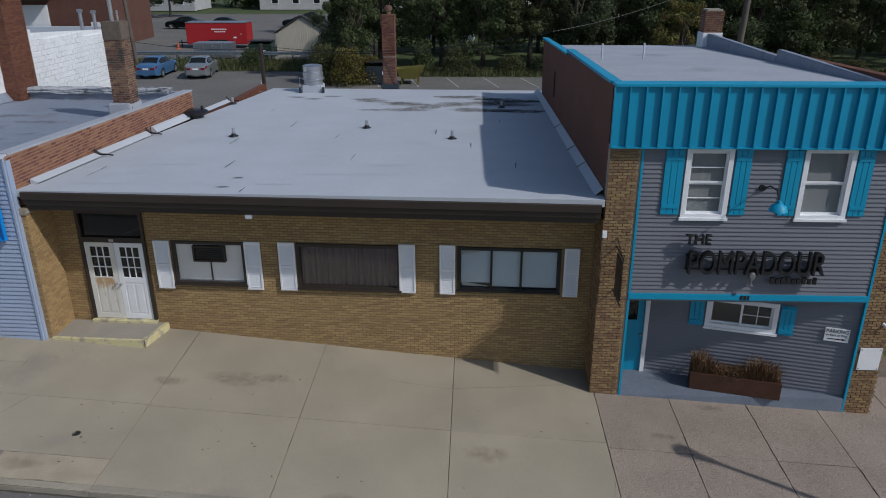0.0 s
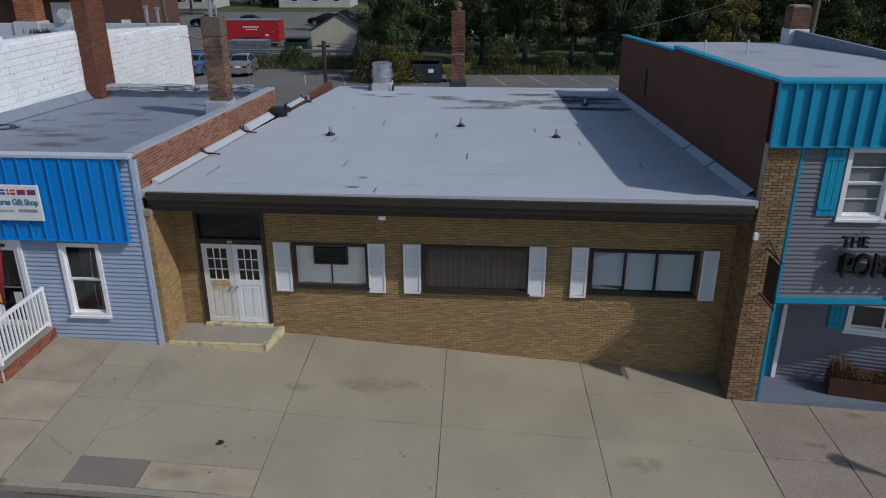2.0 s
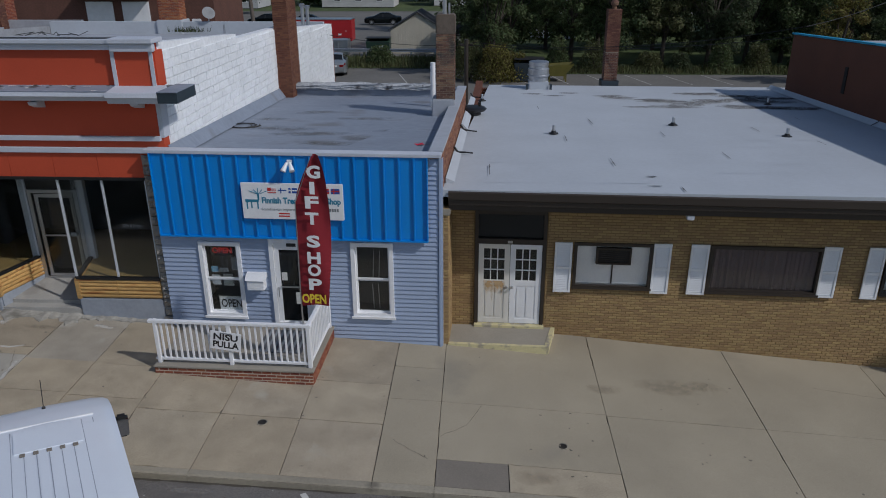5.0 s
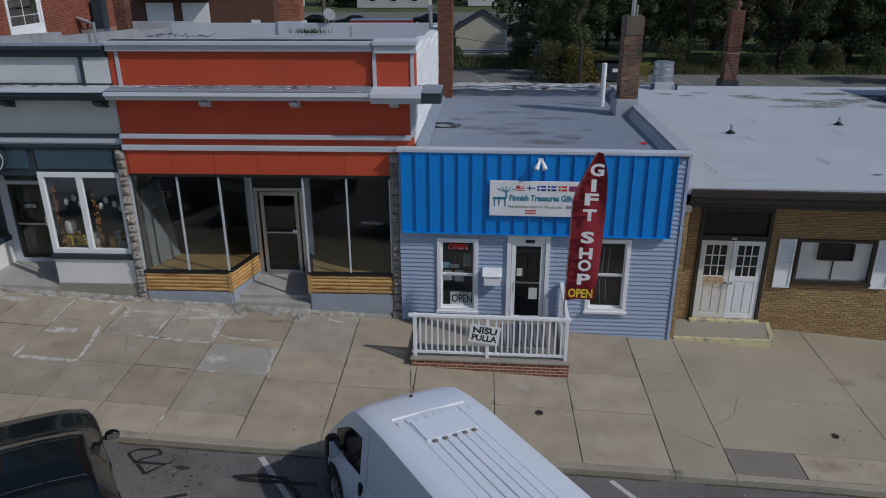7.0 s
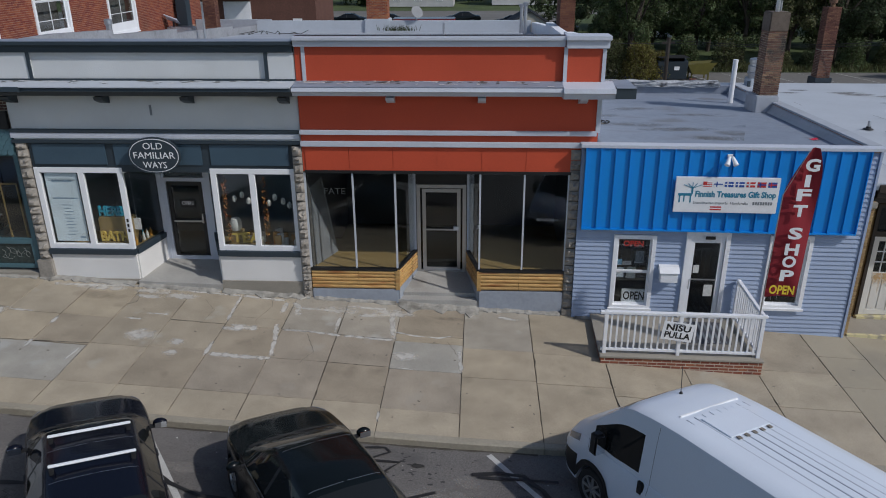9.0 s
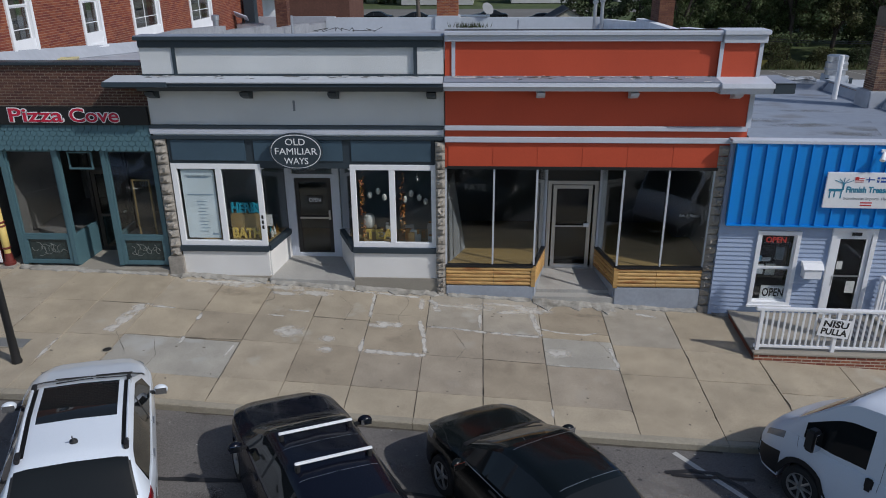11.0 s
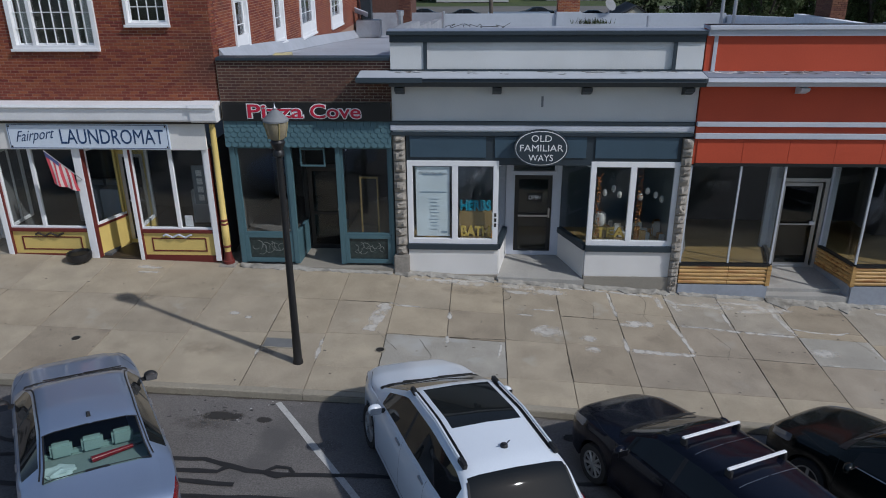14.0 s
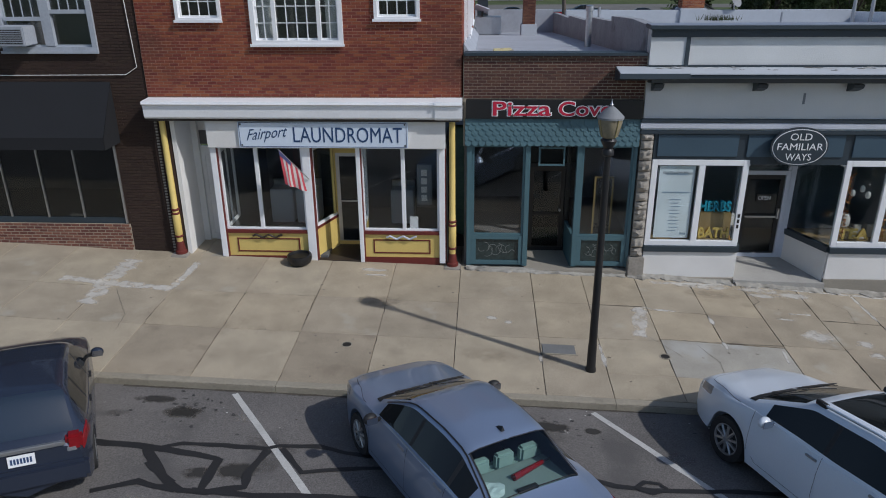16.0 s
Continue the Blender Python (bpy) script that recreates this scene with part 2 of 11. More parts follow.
def mesh_of(name, verts, faces, material, parent=None, label="", smooth=False):
    me = bpy.data.meshes.new(name)
    me.from_pydata(verts, [], faces)
    me.update()
    me.materials.append(material)
    if smooth:
        me.shade_smooth()
        me.set_sharp_from_angle(angle=radians(38))
    ob = new(name, me)
    ob.parent = parent
    if label:
        ob["label"] = label
    return ob


def cyl(bm, p, q, r0, r1=None, n=12, caps=True):
    """A tapered round bar from p to q."""
    r1 = r0 if r1 is None else r1
    p, q = Vector(p), Vector(q)
    d = (q - p).normalized()
    a = d.orthogonal().normalized()
    b = d.cross(a)
    rings = []
    for c, r in ((p, r0), (q, r1)):
        rings.append([bm.verts.new(c + a * r * math.cos(2 * math.pi * i / n) + b * r * math.sin(2 * math.pi * i / n)) for i in range(n)])
    for i in range(n):
        bm.faces.new((rings[0][i], rings[0][(i + 1) % n], rings[1][(i + 1) % n], rings[1][i]))
    if caps:
        bm.faces.new(rings[0][::-1])
        bm.faces.new(rings[1])


def rod(name, p, q, r0, material, parent=None, r1=None, n=12, label=""):
    bm = bmesh.new()
    cyl(bm, p, q, r0, r1, n)
    return part(name, bm, material, parent, label, smooth=True)


def turned(name, prof, material, parent=None, n=20, at=(0, 0, 0), label=""):
    """A body turned about a vertical axis from (radius, height) pairs."""
    bm = bmesh.new()
    rings = [[bm.verts.new((at[0] + r * math.cos(2 * math.pi * i / n), at[1] + r * math.sin(2 * math.pi * i / n), at[2] + z)) for i in range(n)] for r, z in prof]
    for a, b in zip(rings, rings[1:]):
        for i in range(n):
            bm.faces.new((a[i], a[(i + 1) % n], b[(i + 1) % n], b[i]))
    bm.faces.new(rings[0][::-1])
    bm.faces.new(rings[-1])
    return part(name, bm, material, parent, label, smooth=True)


def prism(name, outline, z0, z1, material, parent=None, label="", bev=0.0):
    """A plan outline raised from z0 to z1 (numbers or functions of x, y)."""
    f0 = z0 if callable(z0) else (lambda x, y: z0)
    f1 = z1 if callable(z1) else (lambda x, y: z1)
    bm = bmesh.new()
    a = [bm.verts.new((x, y, f0(x, y))) for x, y in outline]
    b = [bm.verts.new((x, y, f1(x, y))) for x, y in outline]
    n = len(outline)
    bm.faces.new(a[::-1])
    bm.faces.new(b)
    for i in range(n):
        bm.faces.new((a[i], a[(i + 1) % n], b[(i + 1) % n], b[i]))
    bmesh.ops.recalc_face_normals(bm, faces=bm.faces[:])
    if bev:
        bmesh.ops.bevel(bm, geom=bm.edges[:], offset=bev, segments=2, affect='EDGES')
    return part(name, bm, material, parent, label)


def extr_x(name, prof, x0, x1, material, parent=None, label=""):
    """A (y, z) profile run along x: cornices, sills, fascias."""
    bm = bmesh.new()
    a = [bm.verts.new((x0, y, z)) for y, z in prof]
    b = [bm.verts.new((x1, y, z)) for y, z in prof]
    n = len(prof)
    bm.faces.new(a)
    bm.faces.new(b[::-1])
    for i in range(n):
        bm.faces.new((a[i], b[i], b[(i + 1) % n], a[(i + 1) % n]))
    bmesh.ops.recalc_face_normals(bm, faces=bm.faces[:])
    return part(name, bm, material, parent, label)


BRICK_L, BRICK_H, JOINT = 0.2, 0.0555, 0.013


def brick_cells(u0, u1, z0, z1, holes=(), bl=0.203, ch=0.0677, joint=JOINT):
    """Cells of a running bond between u0 and u1, cut at the ends and at openings."""
    out = []
    for k in range(int(round((z1 - z0) / ch))):
        za, zb = z0 + k * ch, z0 + (k + 1) * ch - joint
        u = u0 - (bl / 2 if k % 2 else 0)
        while u < u1:
            segs = [(max(u, u0), min(u + bl - joint, u1))]
            for h in holes:
                if h[2] < (za + zb) / 2 < h[3]:
                    nxt = []
                    for a, b in segs:
                        if b <= h[0] or a >= h[1]:
                            nxt.append((a, b))
                        else:
                            if a < h[0]:
                                nxt.append((a, h[0]))
                            if b > h[1]:
                                nxt.append((h[1], b))
                    segs = nxt
            out += [(a, b, za, zb) for a, b in segs if b - a > 0.03]
            u += bl
    return out


def brickwork(name, cells, place, depth, material, parent, rng, single_mat=None, near=None, jit=0.003):
    """Bricks proud of the joints. place(u, w, z) gives the spot w in front of the joints. Those inside near=(u0, u1, z0, z1)
    are objects of their own on one shared mesh, the rest are one joined mesh."""
    verts, faces = [], []
    shared = None
    n_single = 0
    for a, b, c, d in cells:
        w = depth + rng.uniform(-jit, jit)
        if near and n_single < 300 and near[0] < a and b < near[1] and near[2] < c and d < near[3] and b - a > 0.18:
            if shared is None:
                shared = bpy.data.meshes.new("brick")
                pts = [place(u, ww, z) for u, ww, z in ((0, 0, 0), (BRICK_L - 0.007, 0, 0), (BRICK_L - 0.007, 0, BRICK_H), (0, 0, BRICK_H), (0.003, depth, 0.003), (BRICK_L - 0.01, depth, 0.003), (BRICK_L - 0.01, depth, BRICK_H - 0.003), (0.003, depth, BRICK_H - 0.003))]
                o = Vector(place(0, 0, 0))
                shared.from_pydata([Vector(p) - o for p in pts], [], [(4, 5, 6, 7), (0, 1, 5, 4), (1, 2, 6, 5), (2, 3, 7, 6), (3, 0, 4, 7)])
                shared.update()
                shared.materials.append(single_mat)
            ob = new("brick", shared)
            ob.parent = parent
            ob.location = place(a, rng.uniform(-jit, jit) * 0.5, c)
            n_single += 1
            continue
        i = len(verts)
        e = 0.003
        verts += [place(u, ww, z) for u, ww, z in ((a, 0, c), (b, 0, c), (b, 0, d), (a, 0, d), (a + e, w, c + e), (b - e, w, c + e), (b - e, w, d - e), (a + e, w, d - e))]
        faces += [(i + 4, i + 5, i + 6, i + 7), (i, i + 1, i + 5, i + 4), (i + 1, i + 2, i + 6, i + 5), (i + 2, i + 3, i + 7, i + 6), (i + 3, i, i + 4, i + 7)]
    ob = mesh_of(name, verts, faces, material, parent)
    ob["kind"] = "stuff"
    return ob


def gz(x, y):
    """Height of the footway, which climbs along the street and falls a little to the kerb."""
    return float(np.interp(x, (-60, -45, -42.5, -36.4, -30.0, -24.5, -19.6, -13.1, -10.6, -9.1, -0.35, 2.95, 8, 20),
                           (3.1, 2.60, 2.46, 2.25, 2.03, 1.67, 1.37, 1.06, 0.93, 0.84, 0.20, -0.02, -0.36, -1.1))) + 0.02 * (min(y, 17) - 14.2)


KERB = 10.62
LOT = 1.55


def strip(name, x0, x1, ys, zf, material, nx=60, label=""):
    xs = np.linspace(x0, x1, nx)
    verts = [(float(x), y, zf(float(x), y)) for y in ys for x in xs]
    faces = [(j * nx + i, j * nx + i + 1, (j + 1) * nx + i + 1, (j + 1) * nx + i) for j in range(len(ys) - 1) for i in range(nx - 1)]
    return mesh_of(name, verts, faces, material)


# ---- ground, road, pavement ----
def ground_z(x, y):
    t = min(max((y - 17) / 14, 0), 1)
    return (gz(min(max(x, -60), 20), min(y, 16)) - 0.4) * (1 - t) + (LOT - 0.12) * t


single(strip("ground", -900, 900, (-900, -60, 0, 10, 17, 24, 31, 45, 90, 300, 1500), ground_z, M_GRASS, 240), "rough grass and bare soil around the lots", "ground", kind="structure")
single(strip("road", -70, 30, (-14, 0, KERB - 3.2, KERB - 1.6, KERB), lambda x, y: gz(x, KERB) - 0.14 + 0.068 * min(KERB - y, 3.2), M_ASPH, 120), "worn grey asphalt road with tar crack seals", "road", kind="structure")
single(strip("pavement", -70, 30, (KERB - 0.0, 11, 12, 13, 14, 15, 16, 18.2), lambda x, y: gz(x, y) - 0.022, M_JOINT, 120), "concrete footway of slabs between shops and kerb", "pavement", kind="structure")
pavement = bpy.data.objects["pavement"]
single(strip("parking_lot", -90, 45, (34.6, 45, 60, 118), lambda x, y: LOT, M_LOTA, 3), "worn asphalt car park behind the shops", "car park", kind="structure")


# ---- buildings ----
def frame_at(x, y, deg):
    return pose(x, y, 0, 0, 0, deg)


# tan brick building with the white flat roof
F_TAN = frame_at(-10.5, 16.71, -2.25)
tan = thing("tan_shop_building", "low tan brick shop building with a white flat roof", "building", F_TAN)
TAN_HOLES = [(0.78, 2.36, 1.02, 3.98), (3.1, 4.9, 2.12, 3.24), (6.25, 8.75, 2.12, 3.26), (10.2, 12.62, 2.2, 3.28)]
wall("wall", 0.0, 13.42, -0.6, 4.45, 0.03, 0.3, TAN_HOLES, M_MORTTAN, tan)
# side walls that come forward to the front line, and the rear
boxes("side_wall", [(-0.02, 0.16, -0.97, 0.03, 0.0, 4.35)], M_TAN, tan)
boxes("side_wall", [(-0.02, 0.26, 0.3, 17.2, 0.0, 4.3)], M_BROWNW, tan)
boxes("side_wall", [(13.16, 13.42, 0.3, 17.2, -1.0, 4.0)], M_BROWNW, tan)
boxes("rear_wall", [(0.26, 13.16, 16.95, 17.2, 0.0, 4.0)], M_BROWNW, tan)
# roof slab falling to the rear
bm = bmesh.new()
for z_off, up in ((0.0, True), (-0.16, False)):
    vs = [bm.verts.new(p) for p in ((-0.05, -0.97, 4.78 + z_off), (13.42, -0.97, 4.86 + z_off), (13.9, 17.35, 4.12 + z_off), (0.55, 17.35, 4.1 + z_off))]
    bm.faces.new(vs if up else vs[::-1])
top, bot = bm.faces[:] if False else (list(bm.faces)[0], list(bm.faces)[1])
tv, bv = list(top.verts), list(bot.verts)[::-1]
for i in range(4):
    bm.faces.new((bv[i], bv[(i + 1) % 4], tv[(i + 1) % 4], tv[i]))
roof = part("roof", bm, M_ROOFW, tan, "white membrane roof with dark seams")
extr_x("fascia", [(-0.99, 4.76), (-1.03, 4.74), (-1.03, 4.58), (-0.98, 4.55), (-0.98, 4.45), (-0.9, 4.42), (-0.9, 4.3), (0.02, 4.3), (0.02, 4.6), (-0.96, 4.6)], 0.16, 13.35, M_DKBRN, tan, "dark brown stepped eave")

# teal and grey building
teal = thing("teal_shop_building", "two-storey grey clapboard building with teal metal band", "building", frame_at(2.86, 15.21, 0))
TEAL_W = 6.75
wall("front_wall", 0.7, 6.05, 2.55, 7.3, 0.05, 0.25, [(1.64, 2.62, 4.46, 6.03), (4.08, 5.1, 4.46, 6.05)], M_SIDEG, teal)
boxes("pier", [(0.034, 0.7, 0.03, 0.245, -0.8, 6.05)], M_MORT, teal)
boxes("pier", [(6.05, 6.68, 0.03, 0.245, -1.2, 6.05)], M_MORT, teal)
bm = bmesh.new()
for x0, x1 in ((0.03, 0.3), (6.45, 6.72)):
    pr = [(0.25, -1.0), (16.3, -1.0), (16.3, 6.55), (8.0, 6.92), (8.0, 7.02), (0.25, 7.28)]
    a = [bm.verts.new((x0, y, z)) for y, z in pr]
    b = [bm.verts.new((x1, y, z)) for y, z in pr]
    bm.faces.new(a[::-1])
    bm.faces.new(b)
    for i in range(6):
        bm.faces.new((a[i], a[(i + 1) % 6], b[(i + 1) % 6], b[i]))
bmesh.ops.recalc_face_normals(bm, faces=bm.faces[:])
part("side_wall", bm, M_BROWNW, teal, "brown painted side wall")
boxes("wall_slot", [(-0.004, 0.04, 11.3, 11.5, 5.06, 5.96)], mat("slot_dark", (0.02, 0.015, 0.012), 0.9, 0.1, 2, 0.1, 20, 0), teal)
boxes("rear_wall", [(0.3, 6.45, 16.0, 16.3, -1, 6.3)], M_BROWNW, teal)
mesh_of("roof", [(0.3, 0.2, 7.1), (6.45, 0.2, 7.1), (6.45, 16.1, 6.35), (0.3, 16.1, 6.35)], [(0, 1, 2, 3)], M_ROOFB, teal)
# recessed entrance
boxes("back_wall", [(1.55, 6.1, 1.2, 1.4, -0.8, 2.6)], M_SIDEG, teal)
boxes("soffit", [(0.7, 6.05, 0.06, 1.25, 2.45, 2.55)], M_SIDEG, teal)
# grey floor paint darkened in its colour for the shade under the soffit
boxes("step", [(0.7, 6.03, 0.0, 1.25, -0.8, -0.02)], mat("shaded_floor_paint", (0.16, 0.19, 0.24), 0.6, 0.15, 1.2, 0.12, 14, 0.15, stain=(0.3, 0.31, 0.32), stain_at=0.7, stain_s=2.5), teal, 0.015, "grey painted entrance slab")

# blue shop
F_BLUE = frame_at(-17.05, 15.785, -1.78)
blue = thing("blue_shop_building", "small pale blue clapboard shop with bright blue metal band", "building", F_BLUE)
BLUE_HOLES = [(0.9, 1.88, 1.57, 3.48), (2.6, 3.55, 1.0, 3.55), (4.45, 5.42, 1.68, 3.55)]
wall("front_wall", 0.02, 6.55, 0.3, 5.5, 0.04, 0.2, BLUE_HOLES, M_SIDEB, blue)
mesh_of("roof", [(0.0, 0.2, 5.38), (6.3, 0.2, 5.4), (6.3, 10.6, 4.95), (0.0, 10.6, 4.95)], [(0, 1, 2, 3)], M_ROOFG, blue, "weathered grey flat roof with dark stains")
bm = bmesh.new()
pr = [(0.05, 0.3), (10.75, 0.3), (10.75, 5.24), (0.05, 5.6)]
a = [bm.verts.new((6.27, y, z)) for y, z in pr]
b = [bm.verts.new((6.53, y, z)) for y, z in pr]
bm.faces.new(a)
bm.faces.new(b[::-1])
for i in range(4):
    bm.faces.new((a[i], b[i], b[(i + 1) % 4], a[(i + 1) % 4]))
bmesh.ops.recalc_face_normals(bm, faces=bm.faces[:])
part("side_wall", bm, M_MORTRED, blue)
boxes("rear_parapet", [(0.0, 6.27, 10.5, 10.8, 0.5, 5.25)], M_ROOFG, blue)
mesh_of("coated_upstand", [(6.268, 0.22, 5.57), (6.235, 0.22, 5.55), (6.1, 0.22, 5.404), (6.268, 0.22, 5.3), (6.268, 10.48, 5.235), (6.235, 10.48, 5.215), (6.1, 10.48, 4.962), (6.268, 10.48, 4.9)],
        [(0, 1, 5, 4), (1, 2, 6, 5), (2, 3, 7, 6), (3, 0, 4, 7), (3, 2, 1, 0), (4, 5, 6, 7)], M_ROOFB, blue, "grey coated upstand along the parapet")

# orange shop
Y_OR = 15.95
orange = thing("orange_shop_building", "orange painted shop building with grey-white cornices", "building", frame_at(0, Y_OR, 0))
wall("front_wall", -23.45, -16.68, 4.9, 7.95, 0.0, 0.3, [], M_ORANGE, orange)
bm = bmesh.new()
pr = [(0.3, 0.5), (19.9, 0.5), (19.9, 6.6), (12.0, 7.12), (12.0, 7.25), (5.7, 7.38), (5.7, 7.5), (0.3, 7.85)]
a = [bm.verts.new((-16.95, y, z)) for y, z in pr]
b = [bm.verts.new((-16.68, y, z)) for y, z in pr]
bm.faces.new(a)
bm.faces.new(b[::-1])
for i in range(len(pr)):
    bm.faces.new((a[i], b[i], b[(i + 1) % len(pr)], a[(i + 1) % len(pr)]))
bmesh.ops.recalc_face_normals(bm, faces=bm.faces[:])
part("side_wall", bm, M_WGLZ, orange, "white painted block side wall")
mesh_of("roof", [(-30.1, 0.3, 7.3), (-16.95, 0.3, 7.3), (-16.95, 19.9, 6.14), (-30.1, 19.9, 6.14)], [(0, 1, 2, 3)], M_ROOFB, orange, "pale coated flat roof")
boxes("rear_wall", [(-30.2, -16.68, 19.9, 20.1, 0.5, 6.1)], M_RED, orange)

# grey and navy shop
Y_GR = 16.0
grey = thing("grey_shop_building", "pale grey stucco shop with dark slate trim", "building", frame_at(0, Y_GR, 0))
wall("front_wall", -30.3, -23.47, 5.55, 7.85, 0.0, 0.3, [], M_GREYST, grey)
# small brick restaurant
Y_PZ = 16.03
pizza = thing("brick_shop_building", "narrow brown brick shop with green shingle hood", "building", frame_at(0, Y_PZ, 0))
boxes("upper_wall", [(-34.28, -30.3, 0.03, 0.3, 5.2, 7.2)], M_MORT, pizza)
mesh_of("roof", [(-34.28, 0.2, 7.1), (-30.3, 0.2, 7.1), (-30.3, 23, 5.38), (-34.28, 23, 5.38)], [(0, 1, 2, 3)], M_ROOFB, pizza)
# red brick building
Y_LA = 16.07
red = thing("red_brick_building", "red brick building with white windows over a shopfront", "building", frame_at(0, Y_LA, 0))
RED_HOLES = [(-40.56, -39.55, 7.94, 9.4), (-38.92, -36.9, 7.43, 9.4), (-36.21, -35.22, 7.95, 9.4)]
wall("upper_wall", -41.47, -34.33, 5.85, 10.4, 0.03, 0.35, RED_HOLES, M_MORTRED, red)
boxes("side_wall", [(-34.6, -34.3, 0.35, 20, 5.85, 10.4)], M_RED, red)
# dark brick building
Y_DK = 16.11
dark = thing("dark_brick_building", "dark brick building with a black awning over its windows", "building", frame_at(0, Y_DK, 0))
wall("wall", -52, -41.49, 1.5, 10.4, 0.03, 0.35, [(-45.6, -42.44, 7.32, 9.2), (-50, -42.5, 3.18, 5.6)], M_DARKBR, dark)


# ---- facade helpers ----
def ring(u0, u1, z0, z1, w, v0, v1):
    """Four bars of a frame."""
    return [(u0, u0 + w, v0, v1, z0, z1), (u1 - w, u1, v0, v1, z0, z1), (u0 + w, u1 - w, v0, v1, z0, z0 + w), (u0 + w, u1 - w, v0, v1, z1 - w, z1)]


def window(parent, u0, u1, z0, z1, v=0.0, trim=0.08, material=None, double=True, cols=1, rows=1, inset=0.09, pane=None, behind=None, depth=0.5, sill=True, name="window", label=""):
    """A window: trim on the wall face, sashes set back, panes, an optional blind, and a dark sheet standing in for the
    shaded room.
    """
    material, pane = material or M_WHITE, pane or M_PANE
    w = boxes(name, ring(u0, u1, z0, z1, trim, v - 0.03, v + 0.1), material, parent, 0.0, label)
    a, b, c, d = u0 + trim, u1 - trim, z0 + trim, z1 - trim
    if sill:
        boxes("window_sill", [(u0 - 0.03, u1 + 0.03, v - 0.07, v - 0.031, z0 - 0.03, z0 + 0.025)], material, w)
    halves = [(c, (c + d) / 2, inset - 0.02), ((c + d) / 2, d, inset - 0.045)] if double else [(c, d, inset - 0.02)]
    for e, f, g in halves:
        cells = ring(a, b, e, f, 0.04, v + g, v + g + 0.035)
        for i in range(1, cols):
            x = a + (b - a) * i / cols
            cells.append((x - 0.01, x + 0.01, v + g + 0.004, v + g + 0.026, e + 0.04, f - 0.04))
        for i in range(1, rows):
            z = e + (f - e) * i / rows
            cells.append((a + 0.04, b - 0.04, v + g + 0.006, v + g + 0.024, z - 0.01, z + 0.01))
        boxes("sash", cells, material, w)
        boxes("pane", [(a + 0.035, b - 0.035, v + g + 0.012, v + g + 0.018, e + 0.035, f - 0.035)], pane, w).visible_shadow = False
    # dark sheet and ledge in place of the shaded room's depth
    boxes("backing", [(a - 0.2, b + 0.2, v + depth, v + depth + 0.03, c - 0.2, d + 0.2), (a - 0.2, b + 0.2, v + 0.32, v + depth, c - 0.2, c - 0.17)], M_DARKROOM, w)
    if behind:
        boxes("blind", [(a, b, v + inset + 0.03, v + inset + 0.04, c + (d - c) * (1 - behind[1]), d)], behind[0], w)
    return w


def pane(parent, u0, u1, z0, z1, v, material=None):
    ob = boxes("pane", [(u0, u1, v, v + 0.008, z0, z1)], material or M_PANE, parent)
    ob.visible_shadow = False
    return ob


def pane_between(parent, p, q, z0, z1, material=None):
    """A pane standing on the plan line p-q."""
    d = (Vector(q) - Vector(p)).normalized() * 0.004
    n = Vector((-d.y, d.x))
    ob = prism("pane", [tuple(Vector(p) + n), tuple(Vector(p) - n), tuple(Vector(q) - n), tuple(Vector(q) + n)], z0, z1, material or M_PANE, parent)
    ob.visible_shadow = False
    return ob


def slab_between(name, p, q, t, z0, z1, material, parent, label="", bev=0.0):
    """An upright board of thickness t on the plan line p-q."""
    d = (Vector(q) - Vector(p)).normalized()
    n = Vector((-d.y, d.x)) * t / 2
    return prism(name, [tuple(Vector(p) + n), tuple(Vector(p) - n), tuple(Vector(q) - n), tuple(Vector(q) + n)], z0, z1, material, parent, label, bev)


def text(parent, body, size, u, v, z, material, width=None, turn=0.0, shear=0.0, extrude=0.008, m=None, name="lettering", bold=0.0):
    """Raised lettering facing the street, centred at (u, v, z); width stretches it to fit."""
    cu = bpy.data.curves.new("text", "FONT")
    cu.body, cu.size, cu.align_x, cu.align_y, cu.extrude, cu.shear, cu.offset = body, size, "CENTER", "CENTER", extrude, shear, bold
    cu.resolution_u = 3
    tmp = new("text", cu)
    bpy.context.view_layer.update()
    me = bpy.data.meshes.new_from_object(tmp.evaluated_get(bpy.context.evaluated_depsgraph_get()))
    bpy.data.objects.remove(tmp)
    xs = [q.co.x for q in me.vertices]
    k = width / (max(xs) - min(xs)) if width else 1.0
    me.transform((m or pose(u, v, z, 90, -turn, 0)) @ Matrix.Diagonal((k, 1, 1, 1)))
    me.materials.clear()
    me.materials.append(material)
    ob = new(name, me)
    ob.parent = parent
    return ob


def clapboards(parent, u0, u1, z0, z1, v, holes, ex, material, zline=None):
    """Lapped boards, each a piece of its own, cut round openings; zline(u) may raise the foot."""
    n = int(round((z1 - z0) / ex))
    for k in range(n):
        za, zb = z0 + k * ex, min(z0 + (k + 1) * ex, z1)
        segs = [(u0, u1)]
        for h in holes:
            if h[2] < (za + zb) / 2 < h[3]:
                segs = [s for a, b in segs for s in ((a, min(b, h[0])), (max(a, h[1]), b)) if s[1] - s[0] > 0.02]
        for a, b in segs:
            bm = bmesh.new()
            pr = [(v, za), (v - 0.034, za), (v - 0.032, za + 0.014), (v - 0.008, zb), (v, zb)]
            l = [bm.verts.new((a, y, z)) for y, z in pr]
            r = [bm.verts.new((b, y, z)) for y, z in pr]
            bm.faces.new(l)
            bm.faces.new(r[::-1])
            for i in range(5):
                bm.faces.new((l[i], r[i], r[(i + 1) % 5], l[(i + 1) % 5]))
            bmesh.ops.recalc_face_normals(bm, faces=bm.faces[:])
            part("siding_board", bm, material, parent)


